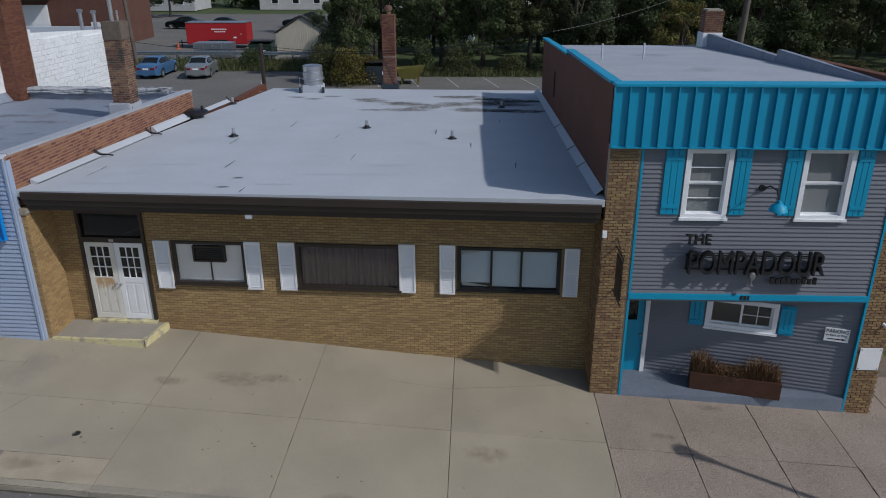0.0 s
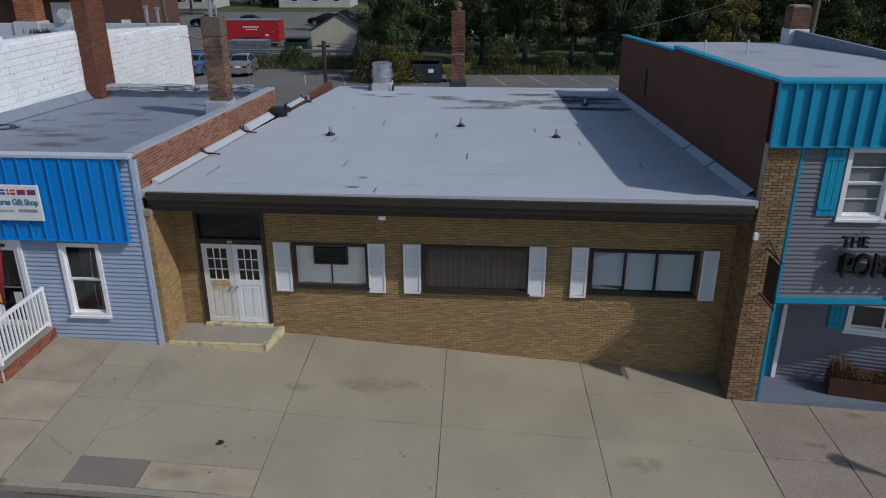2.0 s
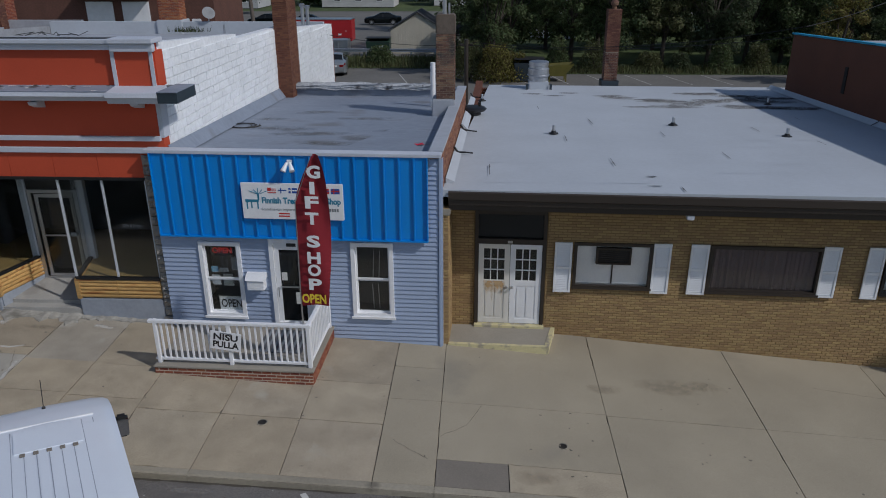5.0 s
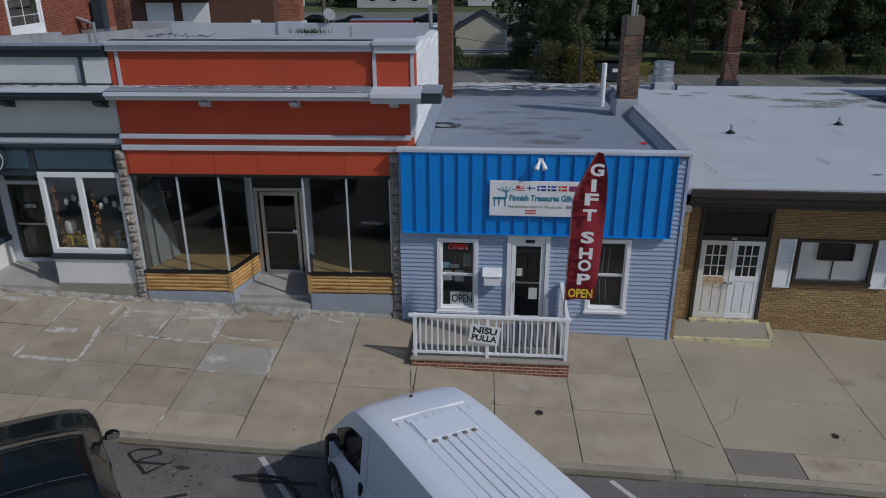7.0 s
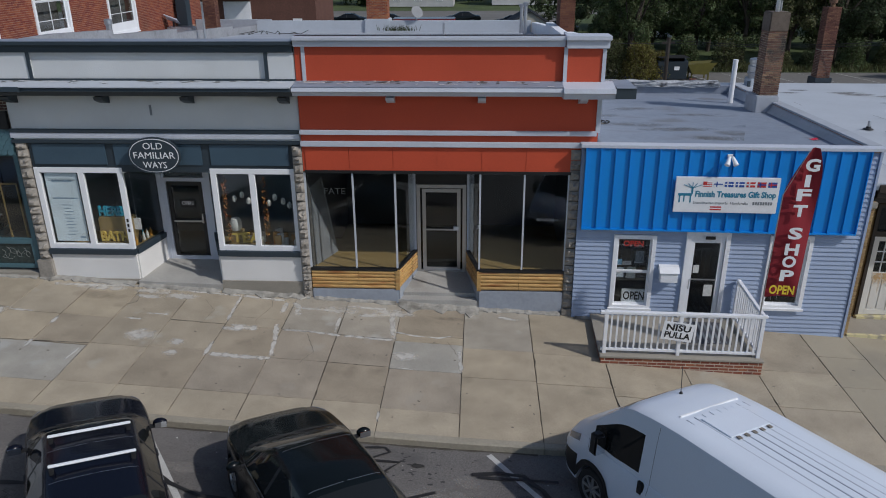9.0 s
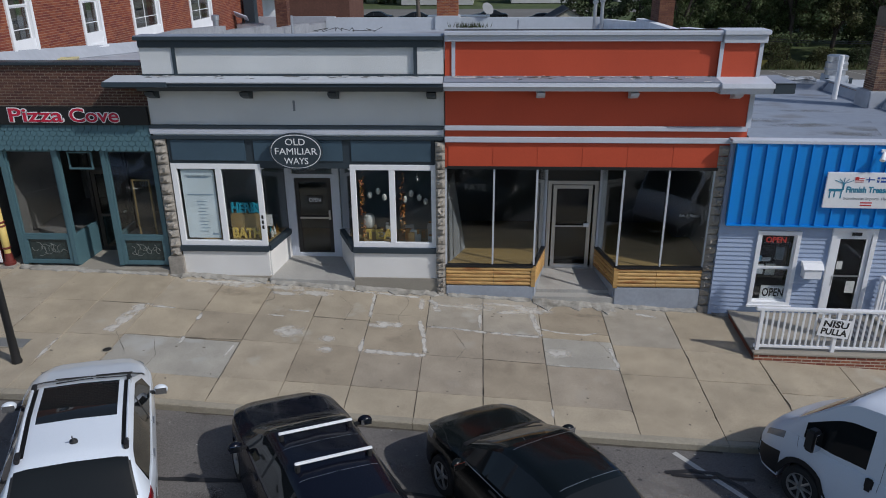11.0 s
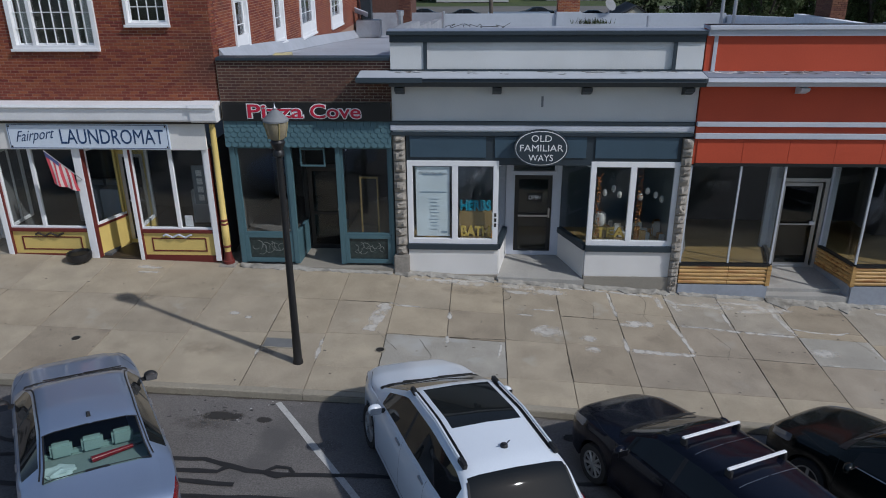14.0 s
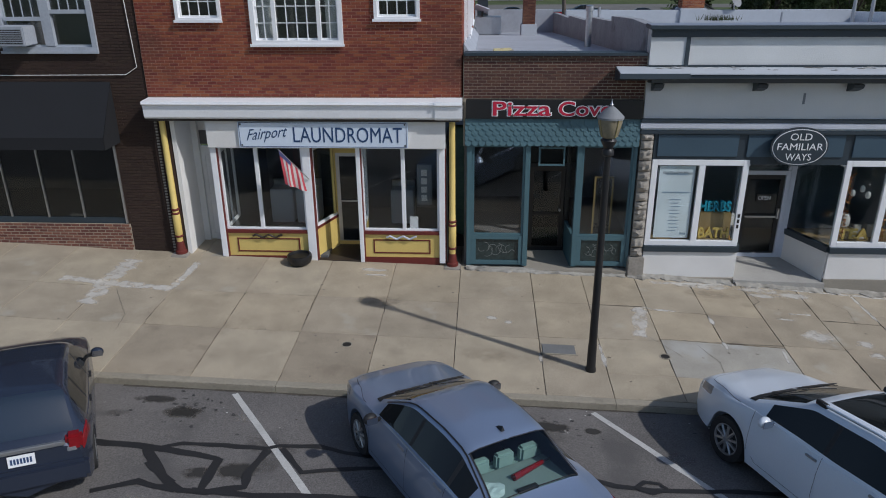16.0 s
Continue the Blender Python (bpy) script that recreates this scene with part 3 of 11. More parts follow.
def ribbed_band(parent, u0, u1, z0, z1, v, step, first, material, proud=0.045):
    """Sheet metal band: flat pans and standing ribs, each a piece."""
    us = [u0]
    u = first
    while u < u1 - 0.1:
        us.append(u)
        u += step
    us.append(u1)
    for a, b in zip(us, us[1:]):
        boxes("metal_panel", [(a + 0.002, b - 0.002, v, v + 0.06, z0, z1)], material, parent)
    for u in us[1:-1]:
        boxes("rib", [(u - 0.018, u + 0.018, v - proud, v - 0.001, z0, z1)], material, parent, 0.006)
    boxes("edge_trim", [(u0 - 0.02, u1 + 0.02, v - 0.05, v + 0.06, z0 - 0.035, z0), (u0 - 0.02, u0, v - 0.05, v + 0.06, z0, z1), (u1, u1 + 0.02, v - 0.05, v + 0.06, z0, z1)], material, parent)


def shutter_louvred(u0, u1, z0, z1, v, m, label):
    s = thing("window_shutter", label, "shutter", m, "white shutters on the tan building")
    boxes("shutter_frame", ring(u0, u1, z0, z1, 0.05, v - 0.045, v - 0.005) + [(u0 + 0.05, u1 - 0.05, v - 0.042, v - 0.008, (z0 + z1) / 2 - 0.03, (z0 + z1) / 2 + 0.03)], M_WHITE, s, 0.004)
    boxes("backing", [(u0 + 0.05, u1 - 0.05, v - 0.015, v - 0.006, z0 + 0.05, z1 - 0.05)], M_WHITE, s)
    z = z0 + 0.07
    while z < z1 - 0.09:
        if abs(z + 0.015 - (z0 + z1) / 2) > 0.05:
            mesh_of("slat", [(u0 + 0.05, v - 0.036, z), (u1 - 0.05, v - 0.036, z), (u1 - 0.05, v - 0.03, z + 0.004), (u0 + 0.05, v - 0.03, z + 0.004), (u0 + 0.05, v - 0.016, z + 0.034), (u1 - 0.05, v - 0.016, z + 0.034)],
                    [(0, 1, 2, 3), (3, 2, 5, 4), (0, 4, 5, 1)], M_WHITE, s)
        z += 0.045
    return s


def shutter_boards(u0, u1, z0, z1, v, m, label):
    s = thing("window_shutter", label, "shutter", m, "teal board shutters")
    w = (u1 - u0) / 3
    for i in range(3):
        boxes("board", [(u0 + i * w + 0.003, u0 + (i + 1) * w - 0.003, v - 0.04, v - 0.01, z0, z1)], M_TEAL, s, 0.004)
    for z in (z0 + 0.13 * (z1 - z0), z1 - 0.13 * (z1 - z0)):
        boxes("batten", [(u0 + 0.01, u1 - 0.01, v - 0.058, v - 0.04, z - 0.045, z + 0.045)], M_TEAL, s, 0.004)
    return s


rng = random.Random(7)

# ---- tan building: openings and fittings ----
tb = F_TAN
# double door with nine-light windows
dd = thing("double_door", "white panelled double door with rust streaks under one window", "door", tb)
boxes("door_frame", [(0.72, 0.8, -0.03, 0.1, 1.02, 4.0), (2.34, 2.42, -0.03, 0.1, 1.02, 4.0), (0.8, 2.34, -0.03, 0.1, 3.92, 4.0), (0.8, 2.34, -0.03, 0.1, 3.17, 3.3)], M_DKBRN, dd)
pane(dd, 0.8, 2.34, 3.3, 3.92, 0.05, M_PANED)
# dark sheet painted as the shade behind the transom glass
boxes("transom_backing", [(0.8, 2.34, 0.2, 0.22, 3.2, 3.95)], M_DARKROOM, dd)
boxes("plate", [(1.5, 1.62, -0.04, -0.03, 3.2, 3.26)], M_ALU, dd)
M_RUSTDOOR = mat("white_door_rust_streaked", (0.7, 0.68, 0.63), 0.55, 0.06, 1.6, 0.05, 30, 0.05, stain=(0.5, 0.33, 0.15), stain_at=0.68, stain_s=3.0, stretch=(2.5, 1, 0.45))
for a, b, mm in ((0.81, 1.565, M_RUSTDOOR), (1.575, 2.33, M_WHITE)):
    cells = ring(a, b, 1.06, 3.17, 0.13, 0.0, 0.045) + [(a + 0.13, b - 0.13, 0.0, 0.045, 2.08, 2.22), (a + 0.13, b - 0.13, 0.012, 0.04, 1.19, 2.08)]
    leaf = boxes("door_leaf", cells, mm, dd, 0.004)
    gw, gh = (b - a - 0.26) / 3, 0.82 / 3
    for i in range(1, 3):
        boxes("glazing_bar", [(a + 0.13 + i * gw - 0.012, a + 0.13 + i * gw + 0.012, 0.005, 0.035, 2.22, 3.04)], M_WHITE, leaf)
        boxes("glazing_bar", [(a + 0.13, b - 0.13, 0.005, 0.035, 2.22 + i * gh - 0.012, 2.22 + i * gh + 0.012)], M_WHITE, leaf)
    pane(leaf, a + 0.13, b - 0.13, 2.22, 3.04, 0.024, M_PANED)
    boxes("backing", [(a + 0.1, b - 0.1, 0.14, 0.15, 2.15, 3.1)], M_DARKROOM, leaf)
    mid = (a + b) / 2
    for p0, p1 in ((a + 0.17, mid - 0.025), (mid + 0.025, b - 0.17)):
        boxes("panel", [(p0, p1, 0.002, 0.014, 1.24, 2.03)], mm, leaf, 0.006)
    hx = b - 0.06 if a < 1 else a + 0.06
    turned("door_knob", [(0.025, 0), (0.03, 0.02), (0.02, 0.05), (0.032, 0.06), (0.02, 0.085)], M_ALU, leaf, 10).matrix_basis = pose(hx, 0.0, 2.05, 90, 0, 0)
boxes("threshold", [(0.72, 2.44, -0.14, 0.02, 0.98, 1.05)], M_YELL, dd, 0.008, "worn yellow painted threshold")
# entrance slab with a yellow edge
st = thing("entrance_step", "concrete entrance slab with worn yellow painted edges", "step", tb)
prism("slab", [(0.16, -0.95), (2.46, -0.95), (2.62, -0.02), (0.16, -0.02)], 0.4, lambda x, y: 0.99 + 0.02 * y, M_CONC, st, bev=0.01)
prism("edge_paint", [(0.16, -1.03), (2.52, -1.03), (2.44, -0.94), (0.16, -0.94)], 0.4, 0.99, M_YELL, st)
prism("edge_paint", [(2.44, -0.94), (2.53, -1.0), (2.72, -0.02), (2.62, -0.02)], 0.4, 0.99, M_YELL, st)
# windows
w1 = thing("shop_window", "brown framed window boarded white round an air conditioner", "window", tb)
boxes("window_frame", ring(3.08, 4.92, 2.1, 3.26, 0.07, -0.03, 0.1) + [(3.06, 4.94, -0.06, -0.03, 2.08, 2.13), (3.99, 4.02, 0.06, 0.09, 2.17, 2.9)], M_DKBRN, w1)
boxes("board", [(3.15, 4.85, 0.085, 0.1, 2.17, 3.19)], M_OFFW, w1)
boxes("sash_bar", [(3.15, 4.85, 0.05, 0.08, 2.17, 2.2)], M_ALU, w1)
ac = thing("air_conditioner", "dark window air conditioner with a louvred front", "air conditioner", tb)
boxes("casing", ring(3.6, 4.42, 2.72, 3.14, 0.05, -0.03, 0.08) + [(3.62, 4.4, 0.02, 0.08, 2.74, 3.12)], M_DKBRN, ac, 0.006)
for i in range(6):
    boxes("louvre", [(3.66, 4.36, 0.0, 0.018, 2.79 + i * 0.05, 2.815 + i * 0.05)], M_BLACK, ac)
w2 = thing("shop_window", "brown framed window with drawn plum curtains", "window", tb)
boxes("window_frame", ring(6.22, 8.78, 2.08, 3.28, 0.08, -0.03, 0.1) + [(6.2, 8.8, -0.06, -0.03, 2.06, 2.11)], M_DKBRN, w2)
pane(w2, 6.3, 8.7, 2.16, 3.2, 0.05)
vs, fs = [], []
for i in range(97):
    x = 6.28 + 2.44 * i / 96
    y = 0.12 + 0.028 * math.sin(i * 1.05) + 0.01 * math.sin(i * 2.7)
    vs += [(x, y, 2.14), (x, y, 3.22)]
    if i:
        fs.append((2 * i - 2, 2 * i, 2 * i + 1, 2 * i - 1))
mesh_of("curtain", vs, fs, M_CURTAIN, w2, "pleated plum curtain", True)
w3 = thing("shop_window", "dark framed window in three lights with blinds tinted as sky reflection", "window", tb)
boxes("window_frame", ring(10.17, 12.65, 2.16, 3.3, 0.07, -0.03, 0.1) + [(10.97, 11.01, 0.0, 0.09, 2.23, 3.23), (11.69, 11.73, 0.0, 0.09, 2.23, 3.23), (10.15, 12.67, -0.06, -0.03, 2.14, 2.19)], M_BLACK, w3)
pane(w3, 10.24, 12.58, 2.23, 3.23, 0.05)
# pale blue sheets behind the panes, painted as the sky's reflection
M_SKYBL = mat("sky_tinted_blind", (0.72, 0.8, 0.88), 0.7, 0.06, 2.0, 0.05, 30, 0.03)
for a, b, z in ((10.26, 10.96, 2.34), (11.02, 11.68, 2.25), (11.74, 12.56, 2.25)):
    boxes("blind", [(a, b, 0.1, 0.108, z, 3.22)], M_SKYBL, w3)
mesh_of("fallen_slats", [(10.3, 0.09, 3.2), (10.95, 0.085, 3.2), (10.5, 0.07, 3.12), (10.26, 0.08, 3.05), (10.28, 0.08, 2.36), (10.9, 0.07, 2.27), (10.92, 0.08, 2.24), (10.28, 0.08, 2.26)], [(0, 1, 2, 3), (4, 5, 6, 7)], M_BLIND, w3)
boxes("backing", [(10.2, 12.62, 0.32, 0.34, 2.1, 3.35)], M_DARKROOM, w3)
SH = [(2.62, 3.03, 1.97, 3.26), (4.92, 5.33, 2.01, 3.29), (5.77, 6.19, 2.02, 3.3), (8.75, 9.15, 2.05, 3.33), (9.74, 10.12, 2.05, 3.34), (12.72, 13.08, 2.08, 3.34)]
for a, b, c, d in SH:
    shutter_louvred(a, b, c, d, 0.0, tb, "white louvred vinyl shutter beside a brown framed window")
fl = thing("eave_light", "small white floodlight box under the dark eave", "light", tb)
boxes("lamp_body", [(5.36, 5.52, -0.9, -0.76, 4.19, 4.3)], M_CORNW, fl, 0.015)

# ---- teal building: siding, band, windows, sign ----
F_TEAL = frame_at(2.86, 15.21, 0)
ribbed_band(teal, 0.02, 6.78, 6.07, 7.3, -0.1, 0.3256, 0.315, M_TEAL, 0.07)
boxes("coping", [(0.0, 6.8, -0.17, 0.3, 7.3, 7.36)], M_TEAL, teal, 0.01, "teal metal coping")
bm = bmesh.new()
for pr in ([(0.3, 7.3), (8.0, 7.04), (8.0, 7.12), (0.3, 7.36)], [(8.0, 6.94), (16.35, 6.57), (16.35, 6.63), (8.0, 7.0)]):
    for x0, x1, y0 in ((-0.03, 0.2, 0),):
        a = [bm.verts.new((x0, y, z)) for y, z in pr]
        b = [bm.verts.new((x1, y, z)) for y, z in pr]
        bm.faces.new(a)
        bm.faces.new(b[::-1])
        for i in range(4):
            bm.faces.new((a[i], b[i], b[(i + 1) % 4], a[(i + 1) % 4]))
bmesh.ops.recalc_face_normals(bm, faces=bm.faces[:])
part("coping", bm, M_TEAL, teal)
boxes("roof_upstand", [(6.3, 6.5, 0.3, 8.0, 6.4, 7.12), (6.3, 6.5, 8.0, 16, 6.3, 6.92)], M_ROOFG, teal, 0.02)
for x, y in ((1.25, 9.2), (2.6, 9.3)):
    rp = thing("vent_pipe", "thin pale pipe standing on the flat roof", "vent pipe", F_TEAL @ pose(x, y, 6.6))
    rod("pipe", (0, 0, 0), (0, 0, 0.55), 0.03, M_CORNW, rp, n=8)
    turned("boot", [(0.1, 0), (0.08, 0.03), (0.035, 0.06)], M_ROOFG, rp, 10)
T_HOLES = [(1.64, 2.62, 4.46, 6.04), (4.08, 5.14, 4.46, 6.05)]
clapboards(teal, 0.74, 6.02, 2.66, 6.06, 0.05, T_HOLES, 0.1, M_SIDEG)
each("corner_trim", [(0.7, 0.75, 0.0, 0.06, -0.1, 6.06), (6.01, 6.06, 0.0, 0.06, -0.4, 6.06)], M_TEAL, teal)
boxes("lintel", [(0.7, 6.06, -0.02, 0.2, 2.52, 2.66)], M_TEAL, teal, 0.006, "teal lintel board over the entrance")
M_NETC = mat("grey_net_curtain", (0.3, 0.31, 0.32), 0.9, 0.15, 3, 0.1, 30, 0.1, stretch=(4, 1, 0.6))
window(teal, 1.64, 2.62, 4.46, 6.03, 0.02, 0.1, M_WHITE, True, 1, 2, behind=(M_NETC, 1.0))
window(teal, 4.08, 5.14, 4.46, 6.05, 0.02, 0.1, M_WHITE, True, 1, 1, behind=(M_NETC, 1.0))
for a, b, c, d in ((1.2, 1.6, 4.55, 5.99), (2.66, 3.0, 4.55, 5.99), (3.7, 4.05, 4.55, 5.99), (5.17, 5.52, 4.55, 5.99)):
    shutter_boards(a, b, c, d, 0.03, F_TEAL, "teal board and batten shutter on grey clapboards")
# gooseneck lamp
gl = thing("gooseneck_lamp", "teal gooseneck barn lamp over the dark letter sign", "wall lamp", F_TEAL)
rod("wall_plate", (3.3, 0.03, 5.16), (3.3, -0.02, 5.16), 0.07, M_BLACK, gl)
for p, q in (((3.3, -0.02, 5.16), (3.34, -0.3, 5.3)), ((3.34, -0.3, 5.3), (3.36, -0.62, 5.3)), ((3.36, -0.62, 5.3), (3.37, -0.76, 5.15))):
    rod("arm", p, q, 0.017, M_BLACK, gl, n=8)
turned("shade", [(0.03, 0.2), (0.05, 0.14), (0.15, 0.08), (0.19, -0.02), (0.18, -0.02), (0.14, 0.06), (0.02, 0.1)], M_TEAL, gl, 18, (3.37, -0.78, 4.94), "teal domed shade")
# dark channel letter sign standing off the wall
sg = thing("letter_sign", "dark channel letters standing off grey clapboards", "sign", F_TEAL)
M_LETTER = mat("dark_letter_metal", (0.012, 0.013, 0.013), 0.5, 0.1, 3, 0.1, 30, 0.03)
text(sg, "THE", 0.33, 2.06, -0.16, 4.02, M_LETTER, 0.55, extrude=0.05)
text(sg, "POMPADOUR", 0.78, 3.36, -0.16, 3.47, M_LETTER, 2.95, extrude=0.06)
for i in range(9):
    boxes("letter_bar", [(3.75 + i * 0.115, 3.83 + i * 0.115, -0.15, -0.1, 3.0, 3.0 + rng.choice((0.12, 0.15, 0.17)))], M_LETTER, sg)
boxes("mounting_rail", [(1.85, 4.85, -0.09, -0.07, 3.62, 3.65), (1.85, 4.85, -0.09, -0.07, 3.3, 3.33), (1.9, 1.93, -0.1, 0.03, 3.3, 3.65), (4.75, 4.78, -0.1, 0.03, 3.3, 3.65)], M_LETTER, sg)
turned("glass_emblem", [(0.05, 0), (0.05, 0.01), (0.012, 0.03), (0.012, 0.12), (0.07, 0.2), (0.075, 0.28), (0.06, 0.34)], M_ALU, sg, 12, (3.34, -0.14, 2.95))
boxes("number_bar", [(3.2 + i * 0.075, 3.25 + i * 0.075, -0.03, -0.02, 2.54, 2.64) for i in range(3)], M_LETTER, teal)
# projecting black sign on the pier
ps = thing("projecting_sign", "black projecting sign on an iron bracket at the brick pier", "sign", F_TEAL)
boxes("board", [(0.33, 0.37, -0.72, -0.16, 2.8, 3.7)], M_BLACK, ps, 0.01)
for z in (2.72, 3.78):
    boxes("bracket", [(0.335, 0.365, -0.8, 0.03, z, z + 0.025)], M_BLACK, ps)
rod("brace", (0.35, 0.03, 4.0), (0.35, -0.6, 3.8), 0.012, M_BLACK, ps, n=6)
# recessed entrance: slanting wall with window, sign; door at the side
A0, A1 = Vector((1.54, 1.19)), Vector((6.02, 0.09))
ad = (A1 - A0).normalized()
bpy.data.objects.remove(next(o for o in teal.children if o.name.startswith("back_wall")))
F_ANG = F_TEAL @ Matrix.Translation((A0.x, A0.y, 0)) @ pose(0, 0, 0, 0, 0, math.degrees(math.atan2(ad.y, ad.x)))
LA = (A1 - A0).length
rec = thing("recessed_wall", "grey clapboard wall slanting back from the entrance", "wall", F_ANG, kind="structure")
wall("wall_core", 0, LA, -0.7, 2.53, 0.03, 0.15, [(1.3, 2.9, 1.4, 2.2)], M_SIDEG, rec)
clapboards(rec, 0.0, LA, -0.15, 2.5, 0.03, [(1.3, 2.9, 1.4, 2.2)], 0.1, M_SIDEG)
ew = window(rec, 1.3, 2.9, 1.4, 2.2, 0.0, 0.11, M_WHITE, False)
boxes("sash_bar", [(2.08, 2.13, 0.03, 0.07, 1.5, 2.1), (2.45, 2.47, 0.045, 0.06, 1.52, 2.08), (2.13, 2.78, 0.045, 0.06, 1.79, 1.81)], M_WHITE, ew)
for a, b in ((0.93, 1.26), (2.94, 3.27)):
    shutter_boards(a, b, 1.42, 2.18, 0.0, F_ANG, "small teal shutter beside the recessed window")
pk = thing("parking_sign", "white parking sign with a black arrow", "sign", F_ANG)
boxes("board", [(3.94, 4.46, -0.03, -0.015, 1.42, 1.76)], M_WHITE, pk)
text(pk, "PARKING", 0.13, 4.2, -0.033, 1.68, M_BLACK, 0.46, extrude=0.002)
text(pk, "in Back of Bldg.", 0.07, 4.2, -0.033, 1.585, M_BLACK, 0.44, extrude=0.002)
boxes("arrow", [(4.02, 4.34, -0.034, -0.031, 1.475, 1.495)], M_BLACK, pk)
mesh_of("arrow_head", [(4.32, -0.033, 1.455), (4.41, -0.033, 1.485), (4.32, -0.033, 1.515)], [(0, 1, 2)], M_BLACK, pk)
ed = thing("entrance_door", "teal door with a small window in the recessed entrance", "door", F_TEAL)
boxes("door_leaf", [(0.78, 1.42, 1.15, 1.2, -0.02, 1.4), (0.78, 0.95, 1.15, 1.2, 1.4, 2.2), (1.25, 1.42, 1.15, 1.2, 1.4, 2.2), (0.95, 1.25, 1.15, 1.2, 2.1, 2.2)], M_TEAL, ed)
pane(ed, 0.95, 1.25, 1.4, 2.1, 1.17, M_PANED)
boxes("door_frame", [(1.42, 1.52, 1.08, 1.22, -0.02, 2.45), (0.7, 0.78, 1.1, 1.22, -0.02, 2.45), (0.78, 1.42, 1.1, 1.22, 2.2, 2.45)], M_WHITE, ed)
turned("door_knob", [(0.03, 0), (0.03, 0.04), (0.02, 0.07)], M_ALU, ed, 10).matrix_basis = pose(1.36, 1.15, 1.0, 90, 0, 0)
boxes("backing", [(0.7, 1.6, 1.3, 1.35, -0.3, 2.5)], M_DARKROOM, ed)
# rust-brown planter with dried grasses
F_PL = F_TEAL @ pose(2.46, 0.35, -0.02, 0, 0, -13.5)
# rust brown, lowered in colour to include the overhang's shade
M_CORTEN = mat("shaded_rusted_steel", (0.07, 0.028, 0.014), 0.8, 0.25, 2.0, 0.2, 20, 0.3, 50)
pl = thing("planter", "long rusted steel planter of dried brown grasses", "planter", F_PL)
boxes("box", [(0, 2.05, -0.02, 0.02, 0, 0.45), (0, 2.05, 0.43, 0.47, 0, 0.45), (0, 0.04, 0.02, 0.43, 0, 0.45), (2.01, 2.05, 0.02, 0.43, 0, 0.45)], M_CORTEN, pl, 0.005)
boxes("soil", [(0.04, 2.01, 0.02, 0.43, 0.02, 0.4)], M_DKBRN, pl)
M_DRY = mat("dried_grass", (0.13, 0.068, 0.03), 0.9, 0.2, 3, 0.2, 20, 0.0, isl=0.45, hue=0.02)
vs, fs = [], []
for k in range(1500):
    x, y = rng.uniform(0.05, 2.0), rng.uniform(0.04, 0.42)
    h, an, le = rng.uniform(0.12, 0.48) * (0.75 + 0.45 * math.sin(x * 4.2 + 1)), rng.uniform(0, 6.28), rng.uniform(0.05, 0.3)
    dx, dy, i = math.cos(an), math.sin(an), len(vs)
    vs += [(x - dy * 0.006, y + dx * 0.006, 0.4), (x + dy * 0.006, y - dx * 0.006, 0.4), (x + dx * le * 0.5 + dy * 0.006, y + dy * le * 0.5 - dx * 0.006, 0.4 + h * 0.75), (x + dx * le * 0.5 - dy * 0.006, y + dy * le * 0.5 + dx * 0.006, 0.4 + h * 0.75), (x + dx * le, y + dy * le, 0.4 + h)]
    fs += [(i, i + 1, i + 2, i + 3), (i + 3, i + 2, i + 4)]
mesh_of("dried_grass", vs, fs, M_DRY, pl, "dried brown ornamental grass")["kind"] = "stuff"
bd = thing("notice_board", "blank white board screwed to the brick pier", "notice board", F_TEAL)
boxes("board", [(6.12, 6.62, -0.02, 0.0, 0.78, 1.36)], M_WHITE, bd, 0.004)
for x in (6.16, 6.58):
    for z in (0.82, 1.32):
        rod("screw", (x, -0.02, z), (x, -0.028, z), 0.012, M_BLACK, bd, n=8)
sc = thing("security_camera", "small white security camera on the brick pier", "camera", F_TEAL)
rod("camera_body", (6.5, 0.03, 1.98), (6.55, -0.1, 1.93), 0.035, M_WHITE, sc, n=10)
jb = thing("junction_box", "white box fixed high on the brick return", "junction box", F_TEAL)
boxes("box_body", [(0.0, 0.1, -0.06, 0.02, 4.0, 4.16)], M_WHITE, jb, 0.01)

# ---- blue shop ----
ribbed_band(blue, 0.12, 6.22, 3.67, 5.565, -0.1, 0.3235, 0.44, M_BLUE)
boxes("coping", [(-0.02, 6.53, -0.14, 0.16, 5.565, 5.64)], M_CORNW, blue, 0.01, "white metal coping")
clapboards(blue, 0.02, 6.45, 0.75, 5.5, 0.04, BLUE_HOLES + [(0.1, 6.2, 3.7, 5.6)], 0.11, M_SIDEB)
boxes("corner_trim", [(6.47, 6.52, -0.012, 0.05, 0.6, 5.56)], M_SIDEB, blue)
wl = window(blue, 0.9, 1.88, 1.57, 3.48, 0.0, 0.09, depth=0.9)
window(blue, 4.45, 5.42, 1.68, 3.55, 0.0, 0.09, depth=0.9)
M_NEON = bpy.data.materials.new("red_neon")
M_NEON.use_nodes = True
_b = M_NEON.node_tree.nodes["Principled BSDF"]
_b.inputs["Base Color"].default_value = (0.5, 0.02, 0.02, 1)
_b.inputs["Emission Color"].default_value = (1, 0.08, 0.05, 1)
_b.inputs["Emission Strength"].default_value = 0.22
ns = thing("neon_sign", "red neon open sign behind the window", "sign", F_BLUE)
text(ns, "OPEN", 0.19, 1.39, 0.14, 3.2, M_NEON, 0.46, bold=0.002)
boxes("sign_back", [(1.1, 1.68, 0.16, 0.17, 3.07, 3.33)], M_BLACK, ns)
M_PAPER = mat("printed_paper", (0.62, 0.62, 0.58), 0.8, 0.15, 8, 0.15, 40, 0.0)
op = thing("open_sign", "white open sign standing in the window", "sign", F_BLUE)
